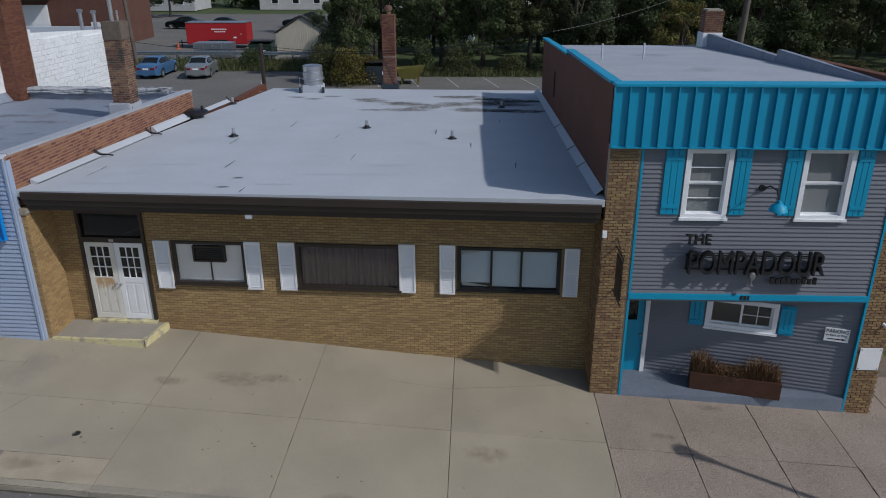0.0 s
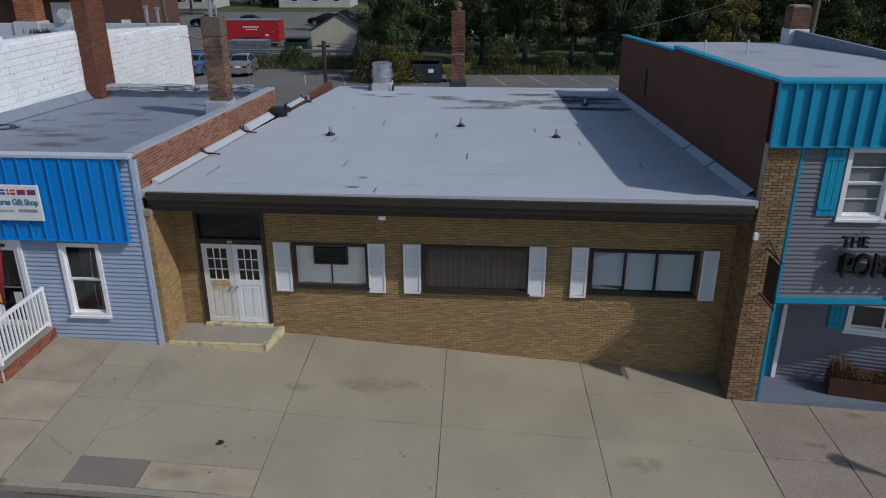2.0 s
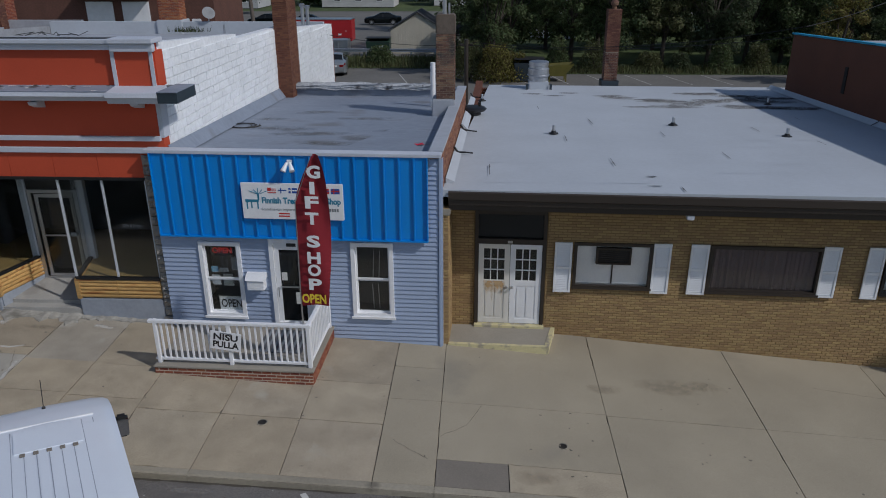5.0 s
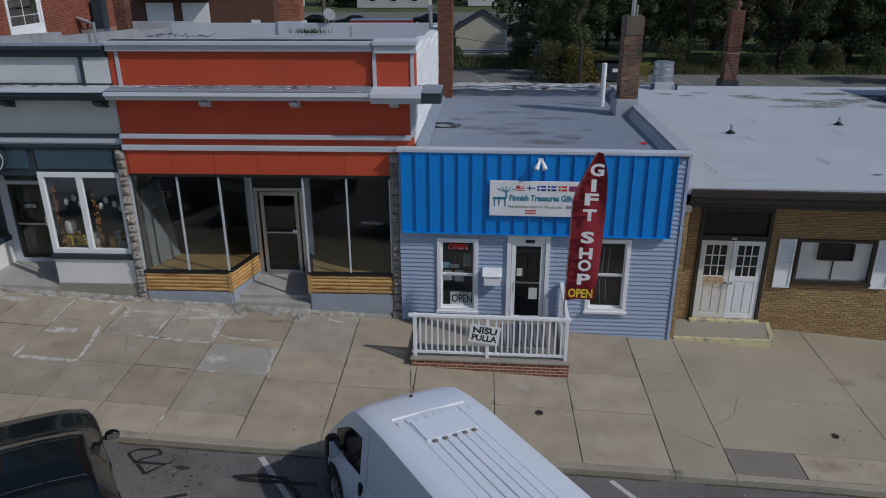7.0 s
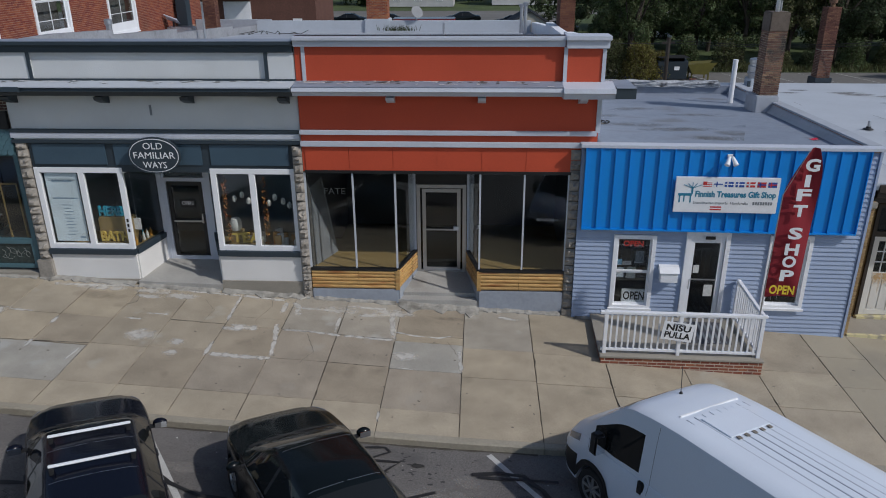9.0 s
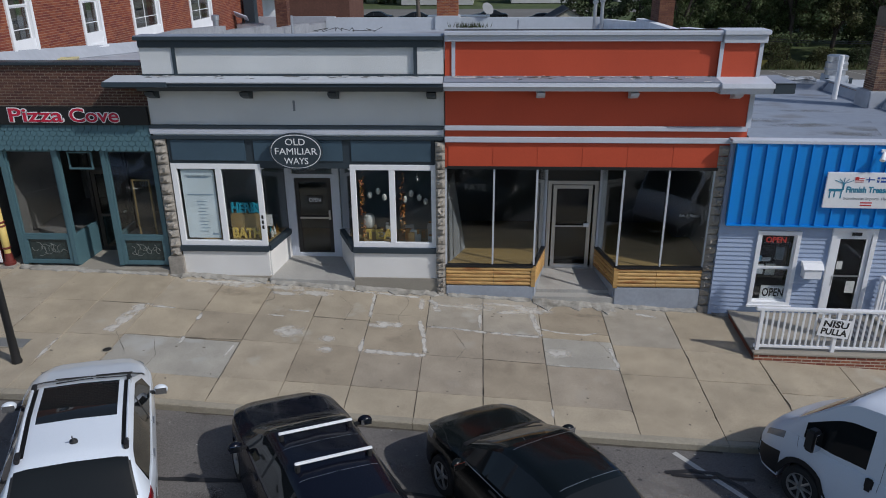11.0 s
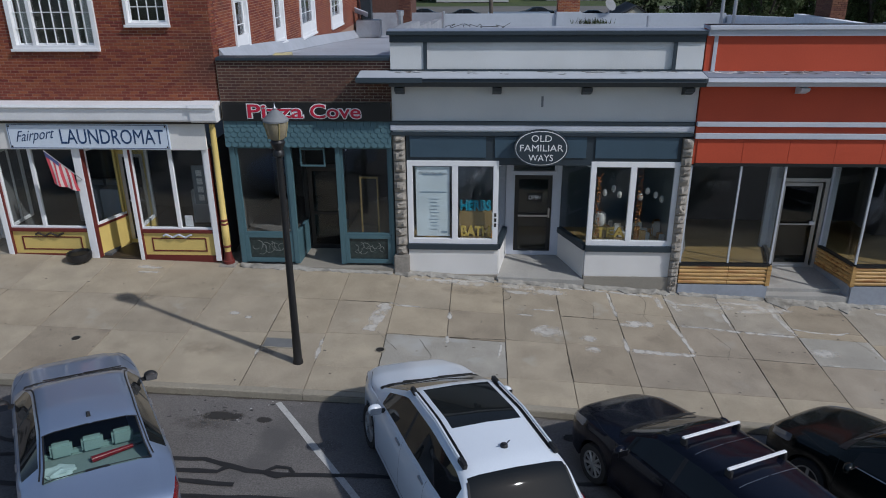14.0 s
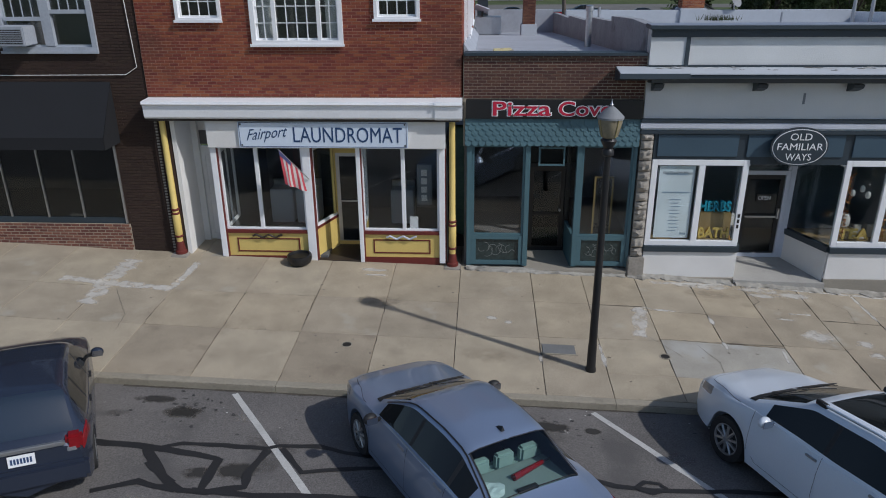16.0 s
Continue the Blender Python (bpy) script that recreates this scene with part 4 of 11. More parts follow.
boxes("board", [(1.2, 1.79, 0.096, 0.103, 1.67, 2.05)], M_PAPER, op)
boxes("sign_face", [(1.22, 1.77, 0.092, 0.0958, 1.7, 2.02)], M_WHITE, op)
text(op, "OPEN", 0.3, 1.495, 0.0908, 1.86, M_BLACK, 0.5, extrude=0.0008, bold=0.006)
for k, (a, c, w, h, col) in enumerate(((1.03, 2.3, 0.2, 0.24, (0.5, 0.55, 0.6)), (1.3, 2.27, 0.22, 0.28, (0.6, 0.6, 0.55)), (1.02, 2.6, 0.16, 0.14, (0.25, 0.5, 0.7)), (1.2, 2.6, 0.2, 0.08, (0.7, 0.7, 0.7)), (1.5, 2.64, 0.2, 0.3, (0.3, 0.33, 0.36)))):
    it = thing("window_display", "small printed goods and cards shown behind the window", "display", F_BLUE, "goods in the blue shop window")
    boxes("card", [(a, a + w, 0.22 + 0.03 * k, 0.24 + 0.03 * k, c, c + h)], mat("card_print", col, 0.7, 0.2, 9, 0.15, 40, 0.0), it)
    boxes("card_stand", [(a, a + w, 0.24 + 0.03 * k, 0.3 + 0.03 * k, c - 0.02, c)], M_WHITE, it)
for sx in (4.86, 5.0):
    gr = thing("glass_ornament", "tall pale ornament in the dark shop window", "ornament", F_BLUE, "ornaments in the window")
    rod("stem", (sx, 0.45, 2.5), (sx + 0.03, 0.5, 3.15), 0.012, M_BLIND, gr, n=6)
    rod("stem", (sx, 0.45, 1.7), (sx - 0.03, 0.5, 2.3), 0.012, M_BLIND, gr, n=6)
# shop door
bd_ = thing("shop_door", "white framed glass shop door behind the railing", "door", F_BLUE)
boxes("door_frame", ring(2.56, 3.56, 1.38, 3.6, 0.1, -0.04, 0.08), M_WHITE, bd_)
lf = boxes("door_leaf", ring(2.67, 3.45, 1.4, 3.42, 0.1, 0.0, 0.045), M_WHITE, bd_)
boxes("transom_plate", [(2.66, 3.46, 0.0, 0.05, 3.42, 3.5)], M_WHITE, bd_)
boxes("number_bar", [(2.98, 3.2, -0.05, -0.045, 3.42, 3.5)], M_BLACK, bd_)
pane(lf, 2.77, 3.35, 1.5, 3.32, 0.02, M_PANED)
boxes("push_bar", [(2.77, 3.35, -0.03, 0.0, 2.38, 2.41)], M_ALU, lf)
rod("door_handle", (2.72, -0.05, 2.15), (2.72, -0.05, 2.4), 0.012, M_ALU, lf, n=8)
# dark sheets coloured as the shade inside the door
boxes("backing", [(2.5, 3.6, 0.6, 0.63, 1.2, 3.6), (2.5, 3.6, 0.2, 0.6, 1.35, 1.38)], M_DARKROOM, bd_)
boxes("notice", [(3.1, 3.3, 0.01, 0.015, 1.95, 2.25), (2.8, 2.93, 0.01, 0.015, 2.55, 2.75)], M_PAPER, lf)
mb = thing("mailbox", "white house-shaped mailbox on pale blue siding", "mailbox", F_BLUE)
boxes("box_body", [(2.02, 2.42, -0.2, 0.02, 2.36, 2.62)], M_WHITE, mb, 0.012)
extr_x("lid", [(-0.23, 2.61), (-0.1, 2.73), (0.02, 2.75), (0.02, 2.63)], 1.99, 2.45, M_WHITE, mb)
# sign board
bs = thing("shop_sign", "white shop sign with small flags on the blue band", "sign", F_BLUE)
boxes("board", [(2.12, 4.39, -0.19, -0.15, 4.13, 4.96)], M_WHITE, bs, 0.008)
M_TURQ = mat("turquoise_print", (0.02, 0.2, 0.32), 0.6, 0.05, 3, 0.05, 30, 0)
M_REDP2 = mat("red_print", (0.5, 0.03, 0.03), 0.6, 0.05, 3, 0.05, 30, 0)
M_BLUEP = mat("blue_print", (0.02, 0.08, 0.35), 0.6, 0.05, 3, 0.05, 30, 0)
M_GREYT = mat("grey_print", (0.2, 0.22, 0.24), 0.6, 0.05, 3, 0.05, 30, 0)
text(bs, "Finnish Treasures Gift Shop", 0.19, 3.45, -0.192, 4.56, M_TURQ, 1.76, extrude=0.002, bold=0.007)
text(bs, "Scandinavian Imports  Handcrafts", 0.09, 3.15, -0.192, 4.36, M_GREYT, 1.2, extrude=0.002)
boxes("number_bar", [(3.85 + i * 0.055, 3.89 + i * 0.055, -0.194, -0.191, 4.33, 4.4) for i in range(8)], M_GREYT, bs)
for i in range(7):
    f0 = 2.72 + i * 0.235
    fld, crs = ((M_WHITE, M_REDP2), (M_WHITE, M_BLUEP), (M_BLUEP, M_WHITE), (M_BLUEP, M_WHITE), (M_REDP2, M_WHITE), (M_REDP2, M_BLUEP), (M_BLUEP, M_REDP2))[i]
    pf = boxes("printed_flag", [(f0, f0 + 0.19, -0.194, -0.191, 4.74, 4.86)], fld, bs)
    if i == 0:
        boxes("stripe", [(f0, f0 + 0.19, -0.197, -0.1945, 4.74 + k * 0.04, 4.757 + k * 0.04) for k in range(3)] + [(f0, f0 + 0.08, -0.198, -0.197, 4.8, 4.86)], crs, pf)
    else:
        boxes("cross", [(f0, f0 + 0.19, -0.197, -0.1945, 4.79, 4.815), (f0 + 0.05, f0 + 0.075, -0.197, -0.1945, 4.74, 4.86)], crs, pf)
boxes("printed_flag", [(2.93, 3.18, -0.194, -0.191, 4.19, 4.22), (2.93, 3.18, -0.194, -0.191, 4.25, 4.28)], M_REDP2, bs)
boxes("emblem", [(2.2, 2.5, -0.194, -0.191, 4.52, 4.58), (2.22, 2.25, -0.194, -0.191, 4.36, 4.52), (2.32, 2.35, -0.194, -0.191, 4.38, 4.52), (2.46, 2.49, -0.194, -0.191, 4.36, 4.52), (2.48, 2.52, -0.194, -0.191, 4.56, 4.72)], M_TURQ, bs)
for k in range(5):
    rod("emblem_line", (2.5, -0.192, 4.7), (2.3 + 0.1 * k, -0.192, 4.78 + 0.03 * (2 - abs(k - 2))), 0.008, M_TURQ, bs, n=5)
fd = thing("twin_floodlight", "white twin floodlight under the coping", "light", F_BLUE)
boxes("mount", [(3.18, 3.3, -0.13, -0.1, 5.4, 5.47)], M_WHITE, fd, 0.008)
for d in (-1, 1):
    rod("lamp_head", (3.24 + d * 0.03, -0.2, 5.43), (3.24 + d * 0.1, -0.32, 5.27), 0.03, M_WHITE, fd, 0.06, 12)
# porch: brick platform, railing
F_PO = F_BLUE
M_PORB = mat("porch_red_brick", (0.24, 0.078, 0.045), 0.8, 0.15, 2, 0.1, 40, 0.2, isl=0.3, hue=0.01)
M_PORBP = mat("porch_brick_single", (0.24, 0.078, 0.045), 0.8, 0.15, 2, 0.1, 40, 0.2, rnd=0.3, hue=0.01)
porch = thing("porch", "low brick porch platform with a concrete cap", "porch", F_PO)
PX0, PX1, PY0 = 0.49, 3.95, -2.06
boxes("core", [(PX0 + 0.02, PX1 - 0.02, PY0 + 0.004, 0.0, 0.4, 1.366)], mat("pale_porch_mortar", (0.5, 0.44, 0.36), 0.95, 0.15, 1.5, 0.1, 50, 0.3), porch)
boxes("floor_slab", [(PX0 + 0.1, PX1 - 0.1, PY0 + 0.1, 0.01, 1.28, 1.37)], M_CONC, porch)
boxes("cap", [(PX0 - 0.025, PX1 + 0.025, PY0 - 0.025, PY0 + 0.2, 1.365, 1.4), (PX1 - 0.2, PX1 + 0.025, PY0 + 0.2, 0.0, 1.365, 1.4), (PX0 - 0.025, PX0 + 0.2, PY0 + 0.2, 0.0, 1.365, 1.4)], M_CONC, porch, 0.012)
brickwork("brickwork", brick_cells(PX0, PX1, 0.61, 1.363, (), 0.205, 0.076, 0.019), lambda u, w, z: (u, PY0 + 0.006 - w, z), 0.006, M_PORB, porch, rng, M_PORBP, (PX0 - 0.1, PX1 + 0.1, 0.9, 1.4), 0.001)
brickwork("brickwork", brick_cells(-0.02, 1.96, 0.59, 1.34, (), 0.205, 0.076, 0.016), lambda u, w, z: (PX1 - 0.02 + w, -u - 0.02, z), 0.018, M_PORB, porch, rng)
brickwork("brickwork", brick_cells(-0.02, 1.96, 0.59, 1.34, (), 0.205, 0.076, 0.016), lambda u, w, z: (PX0 + 0.02 - w, -u, z), 0.018, M_PORB, porch, rng)
M_MAT = mat("striped_door_mat", (0.09, 0.09, 0.1), 0.95, 0.1, 2, 0.2, 60, 0.2)
dm = thing("door_mat", "dark striped mat on the porch floor", "mat", F_PO)
boxes("mat_body", [(2.45, 3.5, -1.3, -0.25, 1.371, 1.385)], M_MAT, dm)
for i in range(7):
    boxes("stripe", [(2.52 + i * 0.14, 2.58 + i * 0.14, -1.28, -0.27, 1.385, 1.389)], M_GREYT, dm)
rail = thing("railing", "white vinyl railing with square balusters round the porch", "railing", F_PO)
RY = PY0 + 0.16
for a in (PX0 + 0.04, 2.12, PX1 - 0.12):
    boxes("post", [(a, a + 0.08, RY - 0.04, RY + 0.04, 1.4, 2.44)], M_WHITE, rail, 0.006)
boxes("top_rail", [(PX0 - 0.06, PX1 + 0.0, RY - 0.045, RY + 0.045, 2.36, 2.43)], M_WHITE, rail, 0.01)
boxes("bottom_rail", [(PX0, PX1 - 0.1, RY - 0.025, RY + 0.025, 1.47, 1.53)], M_WHITE, rail, 0.006)
u = PX0 + 0.2
while u < PX1 - 0.15:
    if abs(u - 2.16) > 0.07:
        boxes("baluster", [(u - 0.018, u + 0.018, RY - 0.018, RY + 0.018, 1.53, 2.36)], M_WHITE, rail)
    u += 0.128
RX = PX1 - 0.08
boxes("post", [(RX - 0.04, RX + 0.04, -0.12, -0.04, 1.4, 2.44)], M_WHITE, rail, 0.006)
boxes("top_rail", [(RX - 0.045, RX + 0.045, RY + 0.045, -0.02, 2.36, 2.43)], M_WHITE, rail, 0.01)
boxes("bottom_rail", [(RX - 0.025, RX + 0.025, RY, -0.1, 1.47, 1.53)], M_WHITE, rail, 0.006)
v = RY + 0.14
while v < -0.15:
    boxes("baluster", [(RX - 0.018, RX + 0.018, v - 0.018, v + 0.018, 1.53, 2.36)], M_WHITE, rail)
    v += 0.128
np_ = thing("railing_sign", "white sign with dark lettering tied to the railing", "sign", F_PO @ pose(2.1, RY - 0.06, 2.02, 0, 7, 0))
boxes("board", [(-0.33, 0.33, -0.012, 0.0, -0.23, 0.2)], M_WHITE, np_)
text(np_, "NISU", 0.2, 0.0, -0.014, 0.07, M_BLACK, 0.52, extrude=0.002, bold=0.006)
text(np_, "PULLA", 0.2, 0.0, -0.014, -0.11, M_BLACK, 0.55, extrude=0.002, bold=0.006)
boxes("letter_bar", [(-0.12, 0.12, -0.015, -0.012, 0.155, 0.175)], M_GREYT, np_)
# feather flag
M_FLAG = mat("dark_red_flag_cloth", (0.24, 0.012, 0.022), 0.8, 0.12, 2, 0.08, 60, 0.1)
M_GOLD = mat("yellow_print", (0.75, 0.55, 0.04), 0.7, 0.1, 3, 0.1, 30, 0)
FLX, FLY = -13.3, 13.78
ff = thing("feather_flag", "tall dark red feather flag with white and yellow lettering", "flag", pose(FLX - 0.04, FLY, 0, 0, 0.2, -4))
rod("pole", (0, 0, gz(FLX, FLY) - 0.05), (0.0, 0, 3.2), 0.02, M_ALU, ff, 0.016, 8)
rod("pole", (0.0, 0, 3.2), (0.03, 0, 5.1), 0.016, M_ALU, ff, 0.01, 8)
rod("pole", (0.03, 0, 5.1), (0.42, 0, 6.08), 0.01, M_ALU, ff, 0.005, 6)


def flag_edge(z):
    """The left edge and the width of the cloth at a height."""
    t = (z - 2.86) / (6.1 - 2.86)
    lft = 0.005 + 0.03 * t + 0.42 * max(0, (t - 0.68) / 0.32) ** 1.4
    right = 0.6 + 0.1 * math.sin(math.pi * 0.85 * t) - 0.1 * max(0, (t - 0.8) / 0.2) ** 2
    return lft, max(right - lft, 0.02)


vs, fs = [], []
for j in range(41):
    z = 2.86 + 3.22 * j / 40
    l_, w_ = flag_edge(z)
    for i in range(9):
        s = i / 8
        vs.append((l_ + w_ * s, 0.06 * math.sin(s * 5 + z * 2.1) * s, z + 0.06 * s * (1 - j / 40)))
    if j:
        for i in range(8):
            k = j * 9 + i
            fs.append((k - 9, k - 8, k + 1, k))
mesh_of("cloth", vs, fs, M_FLAG, ff, "", True)
for i, ch in enumerate("GIFTSHOP"):
    z = (5.74, 5.42, 5.13, 4.8, 4.32, 3.97, 3.7, 3.39)[i]
    l_, w_ = flag_edge(z)
    text(ff, ch, 0.33, l_ + w_ * 0.52, -0.095, z + 0.0, M_WHITE, 0.27 if ch != "I" else 0.1, extrude=0.003, bold=0.012)
text(ff, "OPEN", 0.27, 0.31, -0.095, 3.07, M_GOLD, 0.5, extrude=0.003, bold=0.008)

# ---- orange shop ----
FO = frame_at(0, Y_OR, 0)
OX0, OX1 = -23.46, -16.66
boxes("parapet_coping", [(OX0, -17.52, -0.16, 0.34, 7.86, 7.95), (OX0, -17.52, -0.1, 0.0, 7.73, 7.86), (-17.52, -16.55, -0.22, 0.36, 7.87, 7.97), (-17.5, -16.58, -0.16, 0.0, 7.7, 7.87)], M_CORNW, orange, 0.012, "grey-white parapet coping")
boxes("pilaster", [(-17.5, -16.64, -0.06, 0.0, 6.95, 7.72)], M_ORANGE, orange)
each("trim_strip", [(-17.54, -17.46, -0.085, -0.061, 6.95, 7.72), (-16.71, -16.63, -0.085, -0.061, 6.95, 7.72), (-23.3, -23.22, -0.025, -0.001, 6.95, 7.74)], M_CORNW, orange)
extr_x("cornice", [(0.0, 6.97), (-0.5, 6.9), (-0.52, 6.83), (-0.47, 6.8), (-0.42, 6.72), (-0.1, 6.68), (0.0, 6.68)], OX0, -17.55, M_CORNW, orange, "moulded grey-white cornice")
extr_x("cornice", [(0.0, 6.99), (-0.58, 6.91), (-0.6, 6.82), (-0.55, 6.8), (-0.5, 6.68), (-0.1, 6.66), (0.0, 6.66)], -17.55, -16.45, M_CORNW, orange)
boxes("cornice_return", [(-16.445, -16.02, -0.56, 0.5, 6.7, 6.92), (-16.62, -16.445, 0.01, 0.5, 6.7, 6.92)], M_NAVY, orange)
boxes("return_flashing", [(-16.44, -16.02, -0.58, 0.5, 6.923, 6.94)], M_ROOFG, orange)
boxes("parapet_return", [(-16.685, -16.615, 0.003, 0.42, 6.95, 7.7)], M_ORANGE, orange)
extr_x("cornice_flashing", [(-0.0, 6.985), (-0.47, 6.93), (-0.47, 6.915), (0.0, 6.972)], OX0, -17.55, M_ROOFG, orange, "weathered grey sheet on the cornice")
for x in (-21.33, -19.3, -17.08):
    extr_x("bracket", [(-0.001, 6.68), (-0.34, 6.67), (-0.3, 6.6), (-0.12, 6.52), (-0.001, 6.5)], x - 0.09, x + 0.09, M_CORNW, orange)
boxes("band", [(OX0, -16.72, -0.1, 0.0, 5.78, 5.88), (OX0, -16.9, -0.08, 0.0, 5.5, 5.62)], M_CORNW, orange, 0.008)
boxes("corner_board", [(-16.74, -16.64, -0.03, 0.3, 5.85, 6.66)], M_CORNW, orange)
for i in range(6):
    a = -23.38 + i * 1.022
    boxes("sign_panel", [(a + 0.004, a + 1.018, -0.02, -0.002, 4.93, 5.48)], M_ORANGE, orange)
boxes("head_trim", [(-23.4, -17.22, -0.04, 0.1, 4.86, 4.93)], M_BLACK, orange)
# the corner pilasters of rough stone blocks
def rough_pilaster(parent, x0, x1, z0, z1, y0, y1):
    z = z0
    while z < z1 - 0.05:
        h = min(rng.uniform(0.2, 0.27), z1 - z)
        bm = bmesh.new()
        bx(bm, x0, x1, y0, y1, z + 0.008, z + h - 0.008)
        bmesh.ops.subdivide_edges(bm, edges=bm.edges[:], cuts=3, use_grid_fill=True)
        for q in bm.verts:
            if q.co.y < y0 + 0.01:
                e = min(q.co.x - x0, x1 - q.co.x, 0.06) / 0.06 * min(q.co.z - z, z + h - q.co.z, 0.06) / 0.06
                q.co.y -= 0.08 * max(e, 0) * rng.uniform(0.3, 1.3)
        part("stone_block", bm, M_STONE, parent, "", False)
        z += h


boxes("pilaster_base", [(-17.28, -16.95, -0.1, 0.2, 0.6, 1.45)], M_STONE, orange, 0.02)
rough_pilaster(orange, -17.25, -16.99, 1.45, 5.5, -0.02, 0.2)
rough_pilaster(orange, -23.68, -23.46, 1.6, 5.5, -0.02, 0.2)
E1, E2, D1, D2, DY = -21.31, -19.31, -20.92, -19.66, 1.32
sf = orange
# concrete stall risers, logs, glass
for nm, xa, xb in (("left", -23.44, E1), ("right", E2, -17.26)):
    boxes("stall_riser", [(xa, xb, -0.03, 0.12, 0.7, 1.88)], M_GREYP, sf, 0.01)
    for k in range(5):
        z = 1.9 + k * 0.096
        m = (xa + xb) / 2 + (0.1 if nm == "left" else -0.05)
        for a, b in ((xa, m), (m, xb)):
            rod("log", (a + 0.004, 0.02, z + 0.048), (b - 0.004, 0.02, z + 0.048), 0.053, M_LOG, sf, n=12)
    boxes("log_corner", [((xb if nm == "left" else xa) - 0.05, (xb if nm == "left" else xa) + 0.05, -0.04, 0.06, 1.88, 2.4)], M_LOG, sf)
    boxes("window_sill", [(xa, xb, -0.04, 0.08, 2.385, 2.44)], M_BLACK, sf)
    pane(sf, xa, xb, 2.45, 4.86, 0.02)
    mid = -22.31 if nm == "left" else -18.28
    each("mullion", [(mid - 0.02, mid + 0.02, 0.0, 0.05, 2.45, 4.86), ((xb if nm == "left" else xa) - 0.022, (xb if nm == "left" else xa) + 0.022, 0.0, 0.05, 2.45, 4.86), ((xa if nm == "left" else xb) - 0.022, (xa if nm == "left" else xb) + 0.022, 0.0, 0.05, 2.45, 4.86)], M_ALUW, sf)
for p, q in (((E1, 0.03), (D1 - 0.05, DY)), ((E2, 0.03), (D2 + 0.05, DY))):
    slab_between("stall_riser", p, q, 0.08, 0.9, 1.9, M_GREYP, sf)
    for k in range(5):
        rod("log", (p[0], p[1], 1.948 + k * 0.096), (q[0], q[1], 1.948 + k * 0.096), 0.055, M_LOG, sf, n=10)
    slab_between("window_sill", p, q, 0.1, 2.385, 2.44, M_BLACK, sf)
    pane_between(sf, p, q, 2.45, 4.86)
boxes("entry_floor", [(-21.4, -19.2, 0.0, 1.5, 0.8, 1.6)], M_CONCP, sf, 0.01)
prism("entry_floor", [(-21.2, 0.25), (-19.4, 0.25), (-19.6, 1.4), (-21.0, 1.4)], 1.5, lambda x, y: 1.66 + 0.12 * y, M_CONCP, sf)
od = thing("shop_door", "aluminium framed glass door in a recessed shop entry", "door", FO)
boxes("door_frame", ring(-20.92, -19.66, 1.78, 4.2, 0.09, DY - 0.03, DY + 0.06), M_ALU, od)
ol = boxes("door_leaf", ring(-20.78, -19.8, 1.84, 4.08, 0.09, DY, DY + 0.04), M_ALU, od)
pane(ol, -20.7, -19.88, 1.93, 4.0, DY + 0.02, M_PANED)
boxes("push_bar", [(-20.7, -19.85, DY - 0.05, DY - 0.02, 2.98, 3.02)], M_ALU, ol)
boxes("door_lock", [(-19.98, -19.85, DY - 0.06, DY - 0.01, 2.99, 3.08)], M_WHITE, ol)
boxes("transom", [(-21.0, -19.6, DY, DY + 0.05, 4.2, 4.9)], M_BLACK, od)
each("post", [(-21.12, -20.94, DY - 0.05, DY + 0.08, 1.6, 4.9), (-19.64, -19.46, DY - 0.05, DY + 0.08, 1.6, 4.9)], M_CORNW, od)
room = thing("shop_interior", "bare shop room with wooden display floors and darkened plaster walls", "room", FO, kind="structure")
# walls and ceiling carry the room's shade in their dark plaster colour
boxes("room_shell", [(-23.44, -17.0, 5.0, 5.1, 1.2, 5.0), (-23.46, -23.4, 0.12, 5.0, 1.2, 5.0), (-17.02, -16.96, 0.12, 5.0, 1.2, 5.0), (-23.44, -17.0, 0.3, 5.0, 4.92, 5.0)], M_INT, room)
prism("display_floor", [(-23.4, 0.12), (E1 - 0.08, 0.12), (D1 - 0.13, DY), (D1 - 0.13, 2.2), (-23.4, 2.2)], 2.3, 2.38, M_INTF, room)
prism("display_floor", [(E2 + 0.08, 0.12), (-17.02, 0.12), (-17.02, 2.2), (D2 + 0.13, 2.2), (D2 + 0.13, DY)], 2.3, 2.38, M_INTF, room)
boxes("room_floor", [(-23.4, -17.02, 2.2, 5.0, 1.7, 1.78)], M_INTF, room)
M_LEAN = mat("pale_sheet", (0.2, 0.21, 0.22), 0.7, 0.1, 2, 0.05, 20, 0)
ls_ = thing("leaning_panel", "pale panel leaning inside the empty shop window", "panel", FO)
mesh_of("panel_sheet", [(-23.35, 0.3, 2.39), (-23.0, 1.2, 2.39), (-23.3, 1.2, 4.4), (-23.38, 0.3, 4.4), (-23.37, 0.3, 2.39), (-23.02, 1.22, 2.39), (-23.32, 1.22, 4.4), (-23.4, 0.3, 4.4)], [(0, 1, 2, 3), (7, 6, 5, 4), (0, 3, 7, 4), (1, 5, 6, 2)], M_LEAN, ls_)
text(sf, "Gifts & Dreams", 0.11, -17.72, 0.012, 3.75, M_GREYT, 0.5, extrude=0.001, name="window_lettering", shear=0.3)
text(sf, "FATE", 0.22, -22.75, 0.012, 4.4, mat("faded_window_print", (0.03, 0.034, 0.036), 0.7, 0.2, 6, 0.2, 40, 0), 0.5, extrude=0.001, name="window_lettering")

